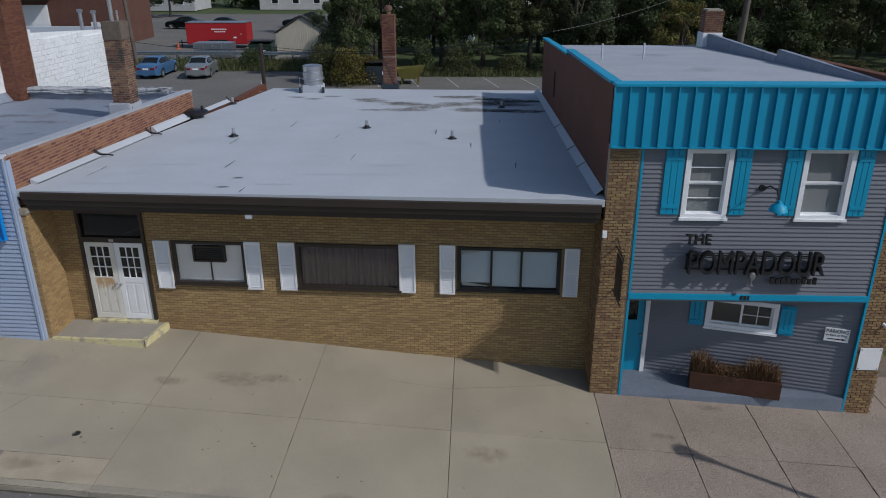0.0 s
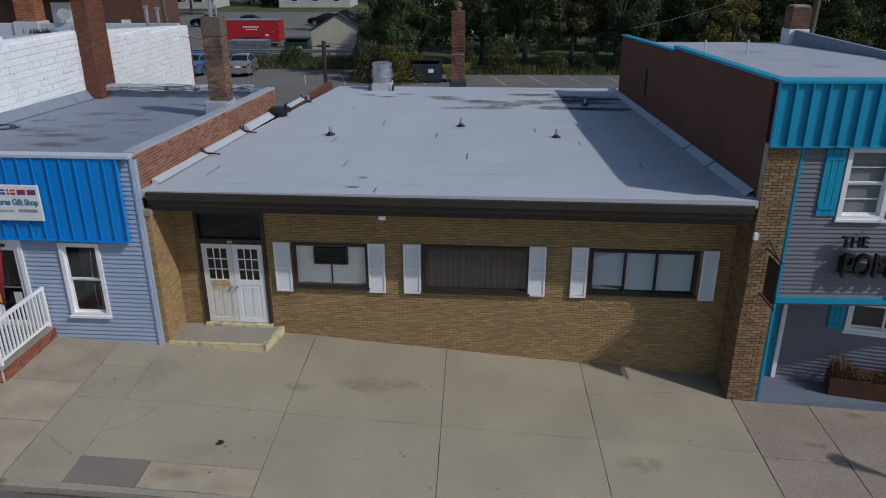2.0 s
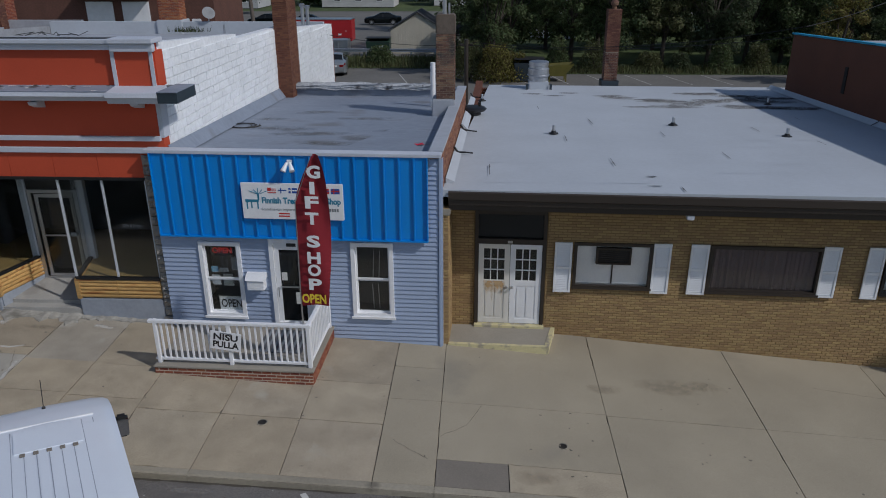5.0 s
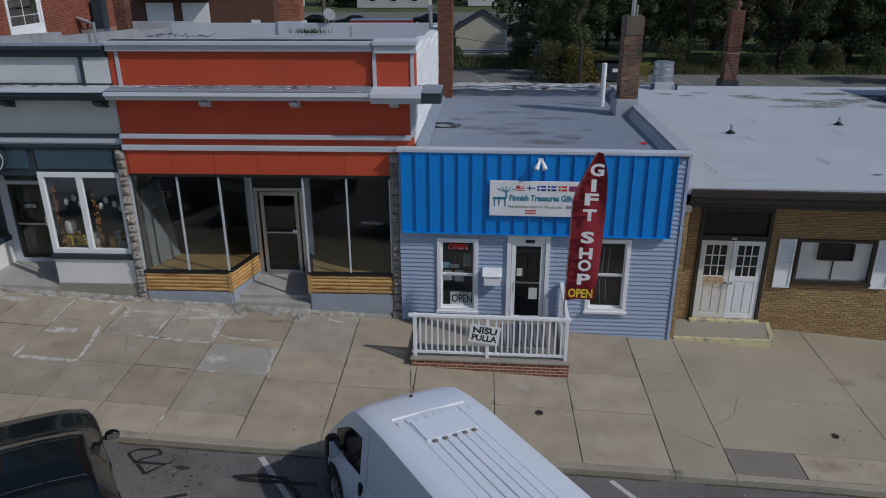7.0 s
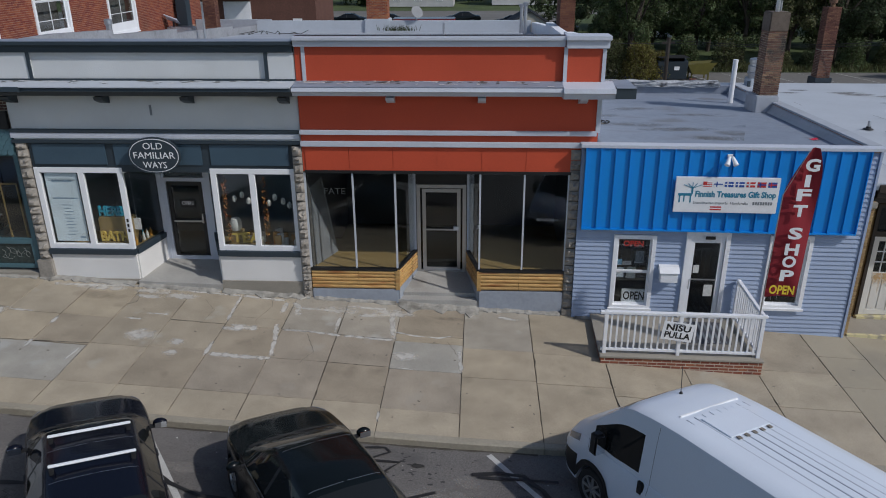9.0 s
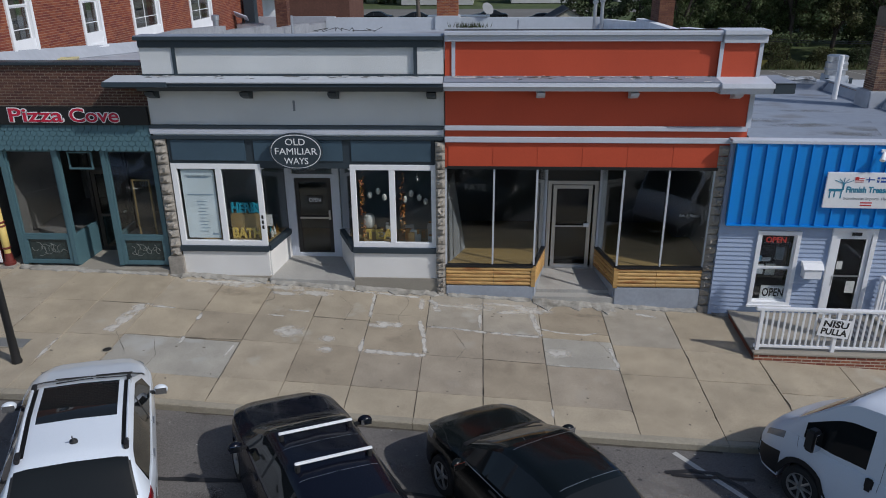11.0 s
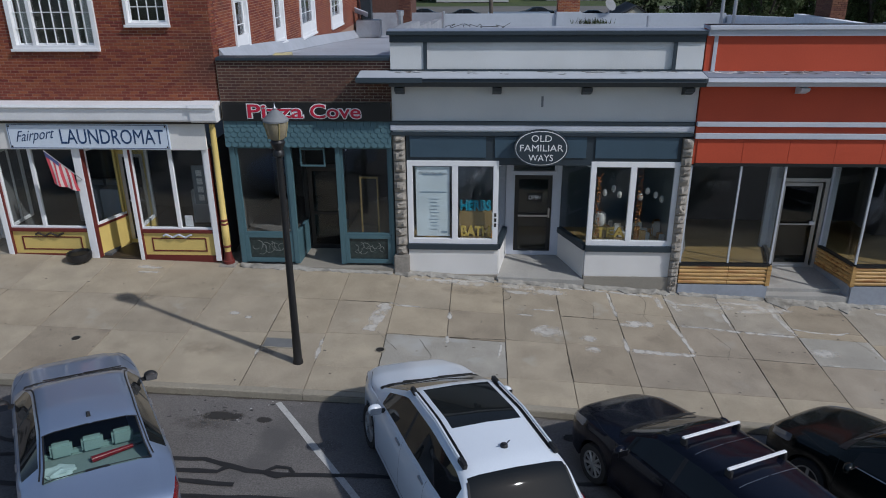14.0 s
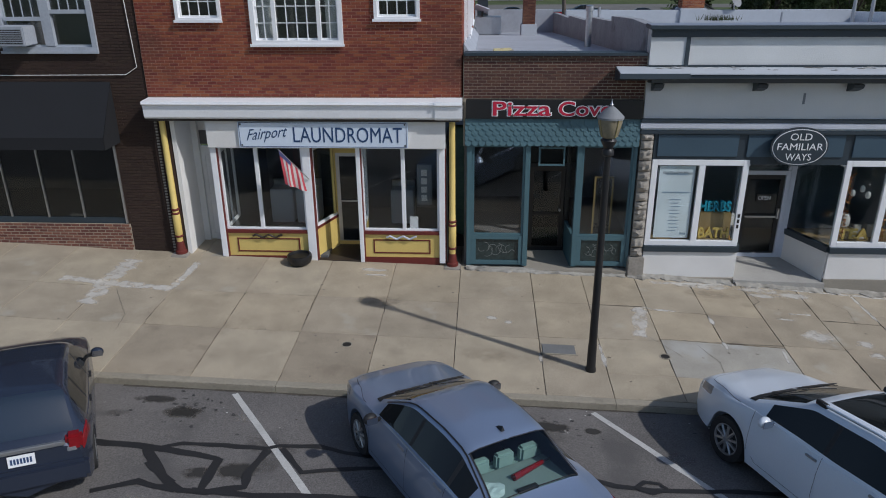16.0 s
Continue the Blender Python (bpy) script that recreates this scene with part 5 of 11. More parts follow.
# ---- grey shop ----
FG = frame_at(0, Y_GR, 0)
GX0, GX1 = -30.3, -23.48
boxes("parapet_coping", [(GX0 - 0.06, GX1, -0.18, 0.34, 7.76, 7.84), (GX0, GX1, -0.1, 0.0, 7.6, 7.76)], M_NAVY, grey, 0.01, "dark slate parapet coping")
boxes("coping_sheet", [(GX0 - 0.05, GX1, -0.16, 0.33, 7.842, 7.856)], M_ROOFG, grey)
each("pilaster", [(GX0, -29.5, -0.05, 0.0, 6.95, 7.6), (-24.1, GX1, -0.05, 0.0, 6.95, 7.6)], M_GREYST, grey)
each("trim_strip", [(-29.56, -29.48, -0.075, -0.051, 6.95, 7.6), (-24.14, -24.06, -0.075, -0.051, 6.95, 7.6), (GX0, GX1, -0.07, -0.002, 6.95, 7.02)], M_NAVY, grey)
extr_x("cornice", [(0.0, 6.95), (-0.55, 6.9), (-0.57, 6.82), (-0.5, 6.8), (-0.44, 6.7), (-0.1, 6.66), (0.0, 6.66)], GX0, GX1 + 0.01, M_NAVY, grey, "dark slate moulded cornice")
extr_x("cornice", [(0.0, 6.97), (-0.62, 6.92), (-0.64, 6.82), (-0.5, 6.78), (-0.1, 6.7), (0.0, 6.7)], -31.0, -29.55, M_NAVY, grey)
extr_x("cornice_flashing", [(-0.0, 6.985), (-0.6, 6.925), (-0.6, 6.9), (0.0, 6.96)], -30.98, GX1, M_ROOFW, grey, "weathered pale sheet on the cornice")
for x in (-30.1, -27.93, -25.95, -23.75):
    extr_x("bracket", [(-0.001, 6.66), (-0.36, 6.66), (-0.32, 6.58), (-0.14, 6.5), (-0.001, 6.46)], x - 0.1, x + 0.1, M_NAVY, grey)
boxes("band", [(GX0 - 0.05, GX1, -0.07, 0.0, 5.78, 5.86), (GX0 - 0.05, GX1, -0.06, 0.1, 5.52, 5.6)], M_NAVY, grey, 0.008)
boxes("band", [(GX0 - 0.05, GX1, -0.05, 0.0, 5.64, 5.77)], M_CORNW, grey, 0.008)
boxes("fascia_wall", [(-30.0, -23.7, 0.02, 0.2, 4.82, 5.56)], M_NAVY, grey)
for a, b in ((-29.92, -28.15), (-27.95, -25.85), (-25.65, -23.78)):
    boxes("fascia_panel", [(a, b, -0.01, 0.019, 5.0, 5.5)], M_NAVYB, grey, 0.006)
boxes("mark", [(-26.93, -26.88, -0.012, 0.0, 6.18, 6.42)], M_GREYT, grey)
rough_pilaster(grey, -30.3, -30.03, 2.55, 5.52, -0.02, 0.2)
boxes("pilaster_base", [(-30.36, -29.98, -0.12, 0.2, 1.6, 2.55)], M_STONE, grey, 0.02)
g1, g2, gd1, gd2, GDY = -27.84, -25.71, -27.5, -26.35, 1.3
for xa, xb, mid in ((-30.0, g1, -28.87), (g2, -23.66, -24.72)):
    boxes("display_frame", ring(xa, xb, 2.84, 4.92, 0.13, 0.0, 0.09) + [(mid - 0.07, mid + 0.07, 0.0, 0.09, 2.97, 4.79)], M_WHITE, grey, 0.006)
    boxes("sill", [(xa - 0.02, xb + 0.02, -0.06, 0.1, 2.7, 2.84)], M_NAVY, grey, 0.008)
    boxes("stall_riser", [(xa, xb, 0.0, 0.1, 2.04, 2.7)], M_OFFW, grey)
    boxes("plinth", [(xa - 0.02, xb + 0.02, -0.04, 0.1, 1.2, 2.04)], M_CONC, grey)
    pane(grey, xa + 0.13, mid - 0.07, 2.97, 4.79, 0.04)
    pane(grey, mid + 0.07, xb - 0.13, 2.97, 4.79, 0.04)
for p, q in (((g1, 0.05), (gd1 - 0.12, GDY)), ((g2, 0.05), (gd2 + 0.12, GDY))):
    slab_between("stall_riser", p, q, 0.08, 1.6, 2.7, M_OFFW, grey)
    slab_between("sill", p, q, 0.14, 2.7, 2.84, M_NAVY, grey)
    slab_between("display_frame", p, q, 0.07, 4.78, 4.92, M_WHITE, grey)
    pane_between(grey, p, q, 2.84, 4.78)
prism("entry_floor", [(g1, -0.1), (g2, -0.1), (gd2 + 0.1, 1.35), (gd1 - 0.1, 1.35)], 1.2, lambda x, y: 2.0 + 0.05 * y - 0.03 * (x + 27), M_CONCP, grey)
gd_ = thing("shop_door", "black shop door with an open sign in its glass", "door", FG)
boxes("door_frame", ring(gd1, gd2, 2.06, 4.32, 0.1, GDY - 0.04, GDY + 0.06) + [(gd1 - 0.1, gd2 + 0.1, GDY - 0.02, GDY + 0.06, 4.6, 4.92), (gd1, gd1 + 0.06, GDY - 0.02, GDY + 0.05, 4.3, 4.6), (gd2 - 0.06, gd2, GDY - 0.02, GDY + 0.05, 4.3, 4.6), (gd1 - 0.12, gd1, GDY - 0.05, GDY + 0.06, 2.06, 4.92), (gd2, gd2 + 0.12, GDY - 0.05, GDY + 0.06, 2.06, 4.92)], M_CORNW, gd_)
gl_ = boxes("door_leaf", ring(gd1 + 0.11, gd2 - 0.11, 2.1, 4.2, 0.1, GDY, GDY + 0.045) + [(gd1 + 0.2, gd2 - 0.2, GDY, GDY + 0.045, 3.1, 3.2)], M_BLACK, gd_)
pane(gl_, gd1 + 0.2, gd2 - 0.2, 2.2, 4.1, GDY + 0.02, M_PANED)
pane(gd_, gd1 + 0.06, gd2 - 0.06, 4.32, 4.6, GDY + 0.02)
boxes("push_bar", [(gd1 + 0.2, gd2 - 0.2, GDY - 0.05, GDY - 0.02, 3.12, 3.16)], M_ALU, gl_)
boxes("door_handle", [(gd2 - 0.19, gd2 - 0.15, GDY - 0.08, GDY, 3.1, 3.35)], M_ALU, gl_)
os_ = thing("open_sign", "small black open sign with white lettering on the door", "sign", FG)
boxes("board", [(-27.08, -26.7, GDY - 0.02, GDY - 0.01, 3.52, 3.72)], M_BLACK, os_)
text(os_, "OPEN", 0.15, -26.89, GDY - 0.022, 3.62, M_WHITE, 0.3, extrude=0.001)
groom = thing("shop_interior", "dim shop room with wooden floor and blue-grey walls", "room", FG, kind="structure")
M_TEALW = mat("blue_grey_plaster", (0.22, 0.265, 0.285), 0.9, 0.1, 1, 0.05, 20, 0)
boxes("room_shell", [(-30.0, -23.7, 3.4, 3.5, 1.7, 5.0), (-30.0, -29.94, 0.12, 3.4, 1.7, 5.0), (-23.72, -23.66, 0.12, 3.4, 1.7, 5.0), (-30.0, -23.7, 0.2, 3.4, 4.93, 5.0)], M_TEALW, groom)
prism("display_floor", [(-29.94, 0.12), (g1 - 0.08, 0.12), (gd1 - 0.2, GDY), (-29.94, GDY)], 2.74, 2.82, M_INTF, groom)
prism("display_floor", [(g2 + 0.08, 0.12), (-23.72, 0.12), (-23.72, GDY), (gd2 + 0.2, GDY)], 2.74, 2.82, M_INTF, groom)
boxes("room_floor", [(-29.94, -23.72, 1.4, 3.4, 2.0, 2.06)], M_INTF, groom)
# oval sign
ov = thing("oval_sign", "dark slate oval sign with white border and lettering", "sign", FG)
def oval(name, rx, rz, y0, y1, mm):
    n = 36
    bm = bmesh.new()
    a = [bm.verts.new((-26.9 + rx * math.copysign(abs(math.cos(2 * math.pi * i / n)) ** 0.92, math.cos(2 * math.pi * i / n)), y0, 5.28 + rz * math.sin(2 * math.pi * i / n))) for i in range(n)]
    b = [bm.verts.new((q.co.x, y1, q.co.z)) for q in a]
    bm.faces.new(a)
    bm.faces.new(b[::-1])
    for i in range(n):
        bm.faces.new((a[i], b[i], b[(i + 1) % n], a[(i + 1) % n]))
    bmesh.ops.recalc_face_normals(bm, faces=bm.faces[:])
    return part(name, bm, mm, ov)


oval("board", 0.62, 0.43, -0.2, -0.14, M_NAVY)
oval("border", 0.585, 0.398, -0.206, -0.2, M_WHITE)
oval("sign_face", 0.568, 0.381, -0.212, -0.206, M_NAVY)
text(ov, "OLD", 0.22, -26.9, -0.216, 5.5, M_WHITE, 0.46, extrude=0.003)
text(ov, "FAMILIAR", 0.22, -26.9, -0.216, 5.28, M_WHITE, 0.98, extrude=0.003)
text(ov, "WAYS", 0.22, -26.9, -0.216, 5.05, M_WHITE, 0.56, extrude=0.003)
boxes("bracket", [(-27.1, -27.07, -0.15, 0.02, 5.1, 5.15), (-26.73, -26.7, -0.15, 0.02, 5.1, 5.15)], M_BLACK, ov)
# window poster, letters and goods
po = thing("window_poster", "pale blue-white poster of printed lines in the window", "poster", FG)
boxes("sheet", [(-29.8, -29.0, 0.06, 0.065, 3.02, 4.76)], mat("poster_paper", (0.8, 0.88, 0.92), 0.7, 0.12, 1.5, 0.05, 20, 0), po)
boxes("letter_bar", [(-29.65, -29.15, 0.054, 0.058, 4.55, 4.59)] + [(-29.5 + 0.02 * (i % 3), -29.25 - 0.05 * (i % 2), 0.054, 0.058, 3.95 - i * 0.085, 3.97 - i * 0.085) for i in range(10)] + [(-29.2, -29.06, 0.054, 0.058, 3.1, 3.15), (-29.7, -29.08, 0.054, 0.058, 4.12, 4.15)], mat("pale_blue_print", (0.3, 0.4, 0.5), 0.7, 0.1, 4, 0.1, 30, 0), po)
M_CYAN = mat("cyan_letters", (0.03, 0.36, 0.5), 0.5, 0.05, 2, 0.05, 20, 0)
M_AMB = mat("amber_letters", (0.65, 0.46, 0.1), 0.6, 0.1, 3, 0.1, 20, 0)
for s, x, z, mm, wd in (("HERBS", -28.38, 3.72, M_CYAN, 0.74), ("BATH", -28.38, 3.1, M_AMB, 0.7), ("TEA", -25.1, 3.06, M_AMB, 0.72)):
    lt = thing("display_letters", "free-standing shop letters in the display window", "letters", FG)
    text(lt, s, 0.34, x, 0.18 if s == "BATH" else 0.3, z, mm, wd, extrude=0.03, bold=0.012)
    boxes("letter_base", [(x - wd / 2, x + wd / 2, 0.14 if s == "BATH" else 0.26, 0.24 if s == "BATH" else 0.38, z - 0.17, z - 0.13)], M_INTF, lt)
    if s == "HERBS":
        boxes("crate", [(x - 0.4, x + 0.4, 0.25, 0.6, 2.84, z - 0.17)], M_INTF, lt)
boxes("number_bar", [(-27.93, -27.88, -0.006, -0.002, 3.55 - i * 0.13, 3.64 - i * 0.13) for i in range(3)], M_BLACK, grey)
M_POT = mat("white_ceramic", (0.65, 0.64, 0.6), 0.3, 0.05, 3, 0.05, 20, 0)
M_TERRA = mat("amber_goods", (0.4, 0.16, 0.04), 0.6, 0.15, 4, 0.1, 20, 0, isl=0.4, hue=0.03)
text(po, "Old Familiar Ways", 0.1, -29.4, 0.055, 4.6, M_GREYT, 0.66, extrude=0.001, shear=0.2, name="poster_lettering")
jar = thing("ceramic_jar", "white ceramic jar in the display window", "jar", FG)
turned("jar_body", [(0.09, 0), (0.13, 0.05), (0.14, 0.2), (0.11, 0.3), (0.08, 0.32)], M_POT, jar, 16, (-25.35, 0.35, 3.25))
boxes("jar_stand", [(-25.5, -25.2, 0.3, 0.5, 2.82, 3.25)], M_INTF, jar)
for k in range(34):
    x = rng.choice((rng.uniform(-24.55, -23.85), rng.uniform(-25.5, -24.85), rng.uniform(-24.5, -23.9)))
    h = rng.uniform(0.12, 0.4)
    gdz = thing("shop_goods", "small packaged goods and dried flowers on display", "goods", FG, "goods in the grey shop window")
    boxes("package", [(x, x + rng.uniform(0.08, 0.16), 0.28 + 0.02 * k, 0.36 + 0.02 * k, 2.82, 2.82 + h)], rng.choice((M_TERRA, M_PAPER, M_POT, M_LOG)), gdz, 0.008)
for x0 in (-25.52, -24.56):
    gar = thing("dried_garland", "garland of amber leaves hanging at the window edge", "garland", FG)
    vs, fs = [], []
    for k in range(130):
        c = Vector((x0 + 0.05 + rng.uniform(-0.05, 0.07), 0.14 + rng.uniform(-0.03, 0.03), rng.uniform(2.9, 4.7)))
        a, b = Vector((rng.gauss(0, 1), rng.gauss(0, 1), rng.gauss(0, 1))).normalized() * 0.03, Vector((rng.gauss(0, 1), rng.gauss(0, 1), rng.gauss(0, 1))).normalized() * 0.022
        i = len(vs)
        vs += [c - a, c + b, c + a, c - b]
        fs.append((i, i + 1, i + 2, i + 3))
    mesh_of("leaves", vs, fs, M_TERRA, gar)["kind"] = "stuff"
for x, z in ((-25.3, 4.05), (-25.1, 4.15), (-24.95, 4.0), (-24.3, 4.1), (-24.1, 4.0), (-23.95, 3.9), (-24.45, 3.95)):
    gb = thing("glass_globe", "hanging glass globe ornament in the shop window", "ornament", FG, "hanging globes")
    turned("globe", [(0.01, 0.12), (0.045, 0.09), (0.06, 0.03), (0.045, -0.03), (0.01, -0.05)], M_POT, gb, 12, (x, 0.3, z))
    rod("string", (x, 0.3, z + 0.12), (x, 0.3, 4.92), 0.0015, M_GREYT, gb, n=4)

for k in range(11):
    bt = thing("glass_bottle", "small dark glass bottle on the display ledge", "bottle", FG, "bottles on the ledge")
    x = -27.98 - 0.05 * (k % 2) + 0.02 * (k // 2)
    turned("bottle_body", [(0.035, 0), (0.038, 0.02), (0.038, 0.13), (0.014, 0.17), (0.014, 0.22)], rng.choice((M_BLACK, M_TERRA, M_CYAN, M_POT)), bt, 10, (x, 0.2 + 0.085 * k, 2.82))
sp = thing("paper_notice", "white printed notice hung behind the side glass", "notice", FG)
boxes("sheet", [(-28.0, -27.8, 0.45, 0.455, 3.2, 3.5)], M_WHITE, sp)
rod("string", (-27.9, 0.452, 3.5), (-27.9, 0.452, 4.9), 0.003, M_WHITE, sp, n=4)

# ---- narrow brick shop ----
FP = frame_at(0, Y_PZ, 0)
boxes("parapet_cap", [(-34.26, -30.32, -0.06, 0.34, 7.2, 7.27)], M_NAVY, pizza, 0.01)
extr_x("shingle_board", [(0.02, 5.84), (-0.01, 5.84), (-0.06, 5.26), (-0.06, 5.22), (0.02, 5.22)], -34.24, -30.34, M_GREENB, pizza)
sl = Vector((0, -0.05, -0.58)).normalized()
up = Vector((0, -0.58, 0.05)).normalized()
for r in range(5):
    top = Vector((0, -0.01, 5.84)) + sl * (0.115 * r)
    n = 25
    for i in range(n + 1):
        w = (34.24 - 30.34) / n
        a = -34.24 + (i - (0.5 if r % 2 else 0)) * w
        b = a + w - 0.008
        a, b = max(a, -34.24), min(b, -30.34)
        if b - a < 0.03:
            continue
        pr = [(a, 0), (b, 0), (b, 0.11), ((a * 0.2 + b * 0.8), 0.145), ((a + b) / 2, 0.158), ((a * 0.8 + b * 0.2), 0.145), (a, 0.11)]
        lo = [Vector((x, 0, 0)) + top + sl * s + up * (0.004 + 0.02 * s / 0.15) for x, s in pr]
        hi = [q + up * 0.012 for q in lo]
        m_ = len(pr)
        mesh_of("shingle", lo + hi, [tuple(range(m_)), tuple(range(2 * m_ - 1, m_ - 1, -1))] + [(k, m_ + k, m_ + (k + 1) % m_, (k + 1) % m_) for k in range(m_)], M_GREENB, pizza)
zs = thing("restaurant_sign", "black fascia sign with red white-edged lettering", "sign", FP)
boxes("board", [(-34.22, -30.34, -0.1, 0.0, 5.85, 6.27)], M_BLACK, zs, 0.006)
M_SIGNR = mat("sign_red", (0.5, 0.015, 0.05), 0.5, 0.05, 3, 0.05, 30, 0)
for s, x, wd in (("Pizza", -33.0, 1.28), ("Cove", -31.6, 1.16)):
    text(zs, s, 0.44, x, -0.103, 6.06, M_WHITE, wd + 0.05, extrude=0.002, bold=0.025)
    text(zs, s, 0.44, x, -0.111, 6.06, M_SIGNR, wd, extrude=0.003, bold=0.006)
# frame posts, glass, stained panels
for a, b in ((-34.2, -34.07), (-32.86, -32.74), (-31.69, -31.57), (-30.42, -30.34)):
    boxes("post", [(a, b, 0.0, 0.14, 2.25, 5.24)], M_GREENB, pizza, 0.008)
M_STGL = mat("stained_glass_dark", (0.03, 0.045, 0.045), 0.25, 0.4, 12, 0.3, 30, 0.3, 25)
M_LEAD = mat("lead_line", (0.17, 0.19, 0.18), 0.6, 0.1, 3, 0.1, 30, 0)
for a, b in ((-34.07, -32.86), (-31.57, -30.42)):
    boxes("window_frame", ring(a, b, 3.02, 5.22, 0.05, 0.03, 0.1), M_GREENB, pizza, 0.005)
    boxes("kick_panel", ring(a, b, 2.27, 3.02, 0.1, 0.02, 0.12), M_GREENB, pizza, 0.006)
    st_ = boxes("stained_panel", [(a + 0.1, b - 0.1, 0.07, 0.09, 2.37, 2.92)], M_STGL, pizza)
    for k in range(12):
        cx_, cz_ = a + 0.24 + (b - a - 0.48) * k / 11, 2.645 + rng.uniform(-0.1, 0.1)
        t0, rr = rng.uniform(0, 6.28), rng.uniform(0.06, 0.14)
        arc = [(cx_ + rr * math.cos(t0 + 0.7 * q), 0.066, cz_ + rr * math.sin(t0 + 0.7 * q)) for q in range(5)]
        for p, q in zip(arc, arc[1:]):
            rod("lead_line", p, q, 0.006, M_LEAD, st_, n=4)
    pane(pizza, a + 0.05, b - 0.05, 3.07, 5.17, 0.06)
PDY = 1.15
for p, q in (((-32.8, 0.12), (-32.75, PDY)), ((-31.66, 0.12), (-31.72, PDY))):
    slab_between("kick_panel", p, q, 0.08, 2.2, 3.02, M_GREENB, pizza)
    pane_between(pizza, p, q, 3.02, 5.2)
boxes("doorstep", [(-34.22, -30.36, -0.12, 1.2, 1.5, 2.2)], M_CONC, pizza, 0.01)
pd = thing("shop_door", "dark glazed door in a deep shaded entry", "door", FP)
boxes("door_frame", ring(-32.78, -31.68, 2.2, 5.0, 0.1, PDY, PDY + 0.08) + [(-32.68, -31.78, PDY, PDY + 0.08, 4.4, 4.5)], M_BLACK, pd)
pl_ = boxes("door_leaf", ring(-32.66, -31.8, 2.22, 4.4, 0.1, PDY + 0.01, PDY + 0.05) + [(-32.56, -31.9, PDY, PDY + 0.04, 3.15, 3.22)], M_DKBRN, pd)
pane(pl_, -32.56, -31.9, 2.32, 4.3, PDY + 0.03, M_PANED)
boxes("transom_frame", ring(-32.55, -31.95, 4.72, 5.16, 0.04, 0.1, 0.13), M_GREENB, pd)
rod("door_knob", (-31.9, PDY, 3.3), (-31.9, PDY - 0.06, 3.3), 0.03, M_ALU, pl_, n=10)
proom = thing("shop_interior", "restaurant room with dark coloured walls behind the glass", "room", FP, kind="structure")
# shell in the dark room colour, which holds the restaurant's shade
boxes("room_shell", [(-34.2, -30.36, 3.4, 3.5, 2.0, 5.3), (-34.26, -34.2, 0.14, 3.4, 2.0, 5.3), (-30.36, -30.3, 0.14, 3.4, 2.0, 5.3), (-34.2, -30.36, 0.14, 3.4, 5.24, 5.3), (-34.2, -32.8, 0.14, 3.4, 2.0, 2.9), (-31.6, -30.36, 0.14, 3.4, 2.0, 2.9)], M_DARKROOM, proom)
ch_ = thing("chalkboard_easel", "wooden framed chalkboard standing in the window", "easel", FP)
boxes("easel_frame", ring(-31.2, -30.75, 2.92, 4.4, 0.04, 0.35, 0.38), M_INTF, ch_)
boxes("chalkboard", [(-31.16, -30.79, 0.355, 0.37, 3.15, 4.36)], M_BLACK, ch_)

# ---- red brick building: upper windows, cornice, shopfront ----
FL = frame_at(0, Y_LA, 0)
for (a, b, c, d) in (RED_HOLES[0], RED_HOLES[2]):
    window(red, a, b, c, d, 0.0, 0.07, M_WHITE, True, 4, 2)
big = window(red, -38.92, -36.9, 7.43, 9.4, 0.0, 0.1, M_WHITE, False, 1, 1)
cells = [(-38.44, -38.36, -0.01, 0.1, 7.53, 9.3), (-37.46, -37.38, -0.01, 0.1, 7.53, 9.3)]
for a, b, n in ((-38.82, -38.44, 2), (-38.36, -37.46, 4), (-37.38, -37.0, 2)):
    cells += [(a + (b - a) * i / n - 0.009, a + (b - a) * i / n + 0.009, 0.04, 0.07, 7.55, 9.3) for i in range(1, n)]
    cells += [(a, b, 0.04, 0.07, 7.54 + 0.35 * j - 0.009, 7.54 + 0.35 * j + 0.009) for j in range(1, 5)]
each("glazing_bar", cells, M_WHITE, big)
boxes("curtain", [(-38.8, -38.5, 0.2, 0.21, 7.5, 9.3), (-37.3, -37.0, 0.2, 0.21, 7.5, 9.3)], M_BLIND, big)
extr_x("cornice", [(0.0, 6.28), (-0.4, 6.26), (-0.42, 6.2), (-0.36, 6.16), (-0.34, 5.9), (-0.3, 5.86), (0.0, 5.86)], -41.46, -34.9, M_WHITE, red, "white shopfront cornice")
extr_x("cornice", [(0.0, 6.29), (-0.43, 6.27), (-0.45, 6.2), (-0.39, 6.16), (-0.37, 5.9), (-0.33, 5.85), (0.0, 5.85)], -34.9, -34.3, M_WHITE, red)
boxes("cornice_soffit", [(-41.4, -34.36, -0.28, 0.3, 5.8, 5.86)], M_DKBRN, red)
boxes("fascia_board", [(-40.16, -34.68, -0.16, -0.1, 5.16, 5.82)], M_OFFW, red, 0.006, "off-white fascia board")
lsn = thing("laundry_sign", "white laundry sign with dark blue lettering and border", "sign", FL)
boxes("board", [(-39.4, -35.52, -0.21, -0.17, 5.18, 5.78)], mat("pale_blue_sign_face", (0.64, 0.72, 0.83), 0.5, 0.05, 2, 0.04, 30, 0.03), lsn, 0.006)
M_NAVYP = mat("navy_print", (0.015, 0.05, 0.14), 0.6, 0.05, 3, 0.05, 30, 0)
boxes("border", ring(-39.37, -35.55, 5.2, 5.76, 0.012, -0.214, -0.211), M_NAVYP, lsn)
text(lsn, "LAUNDROMAT", 0.5, -36.9, -0.214, 5.46, M_NAVYP, 2.48, extrude=0.003)
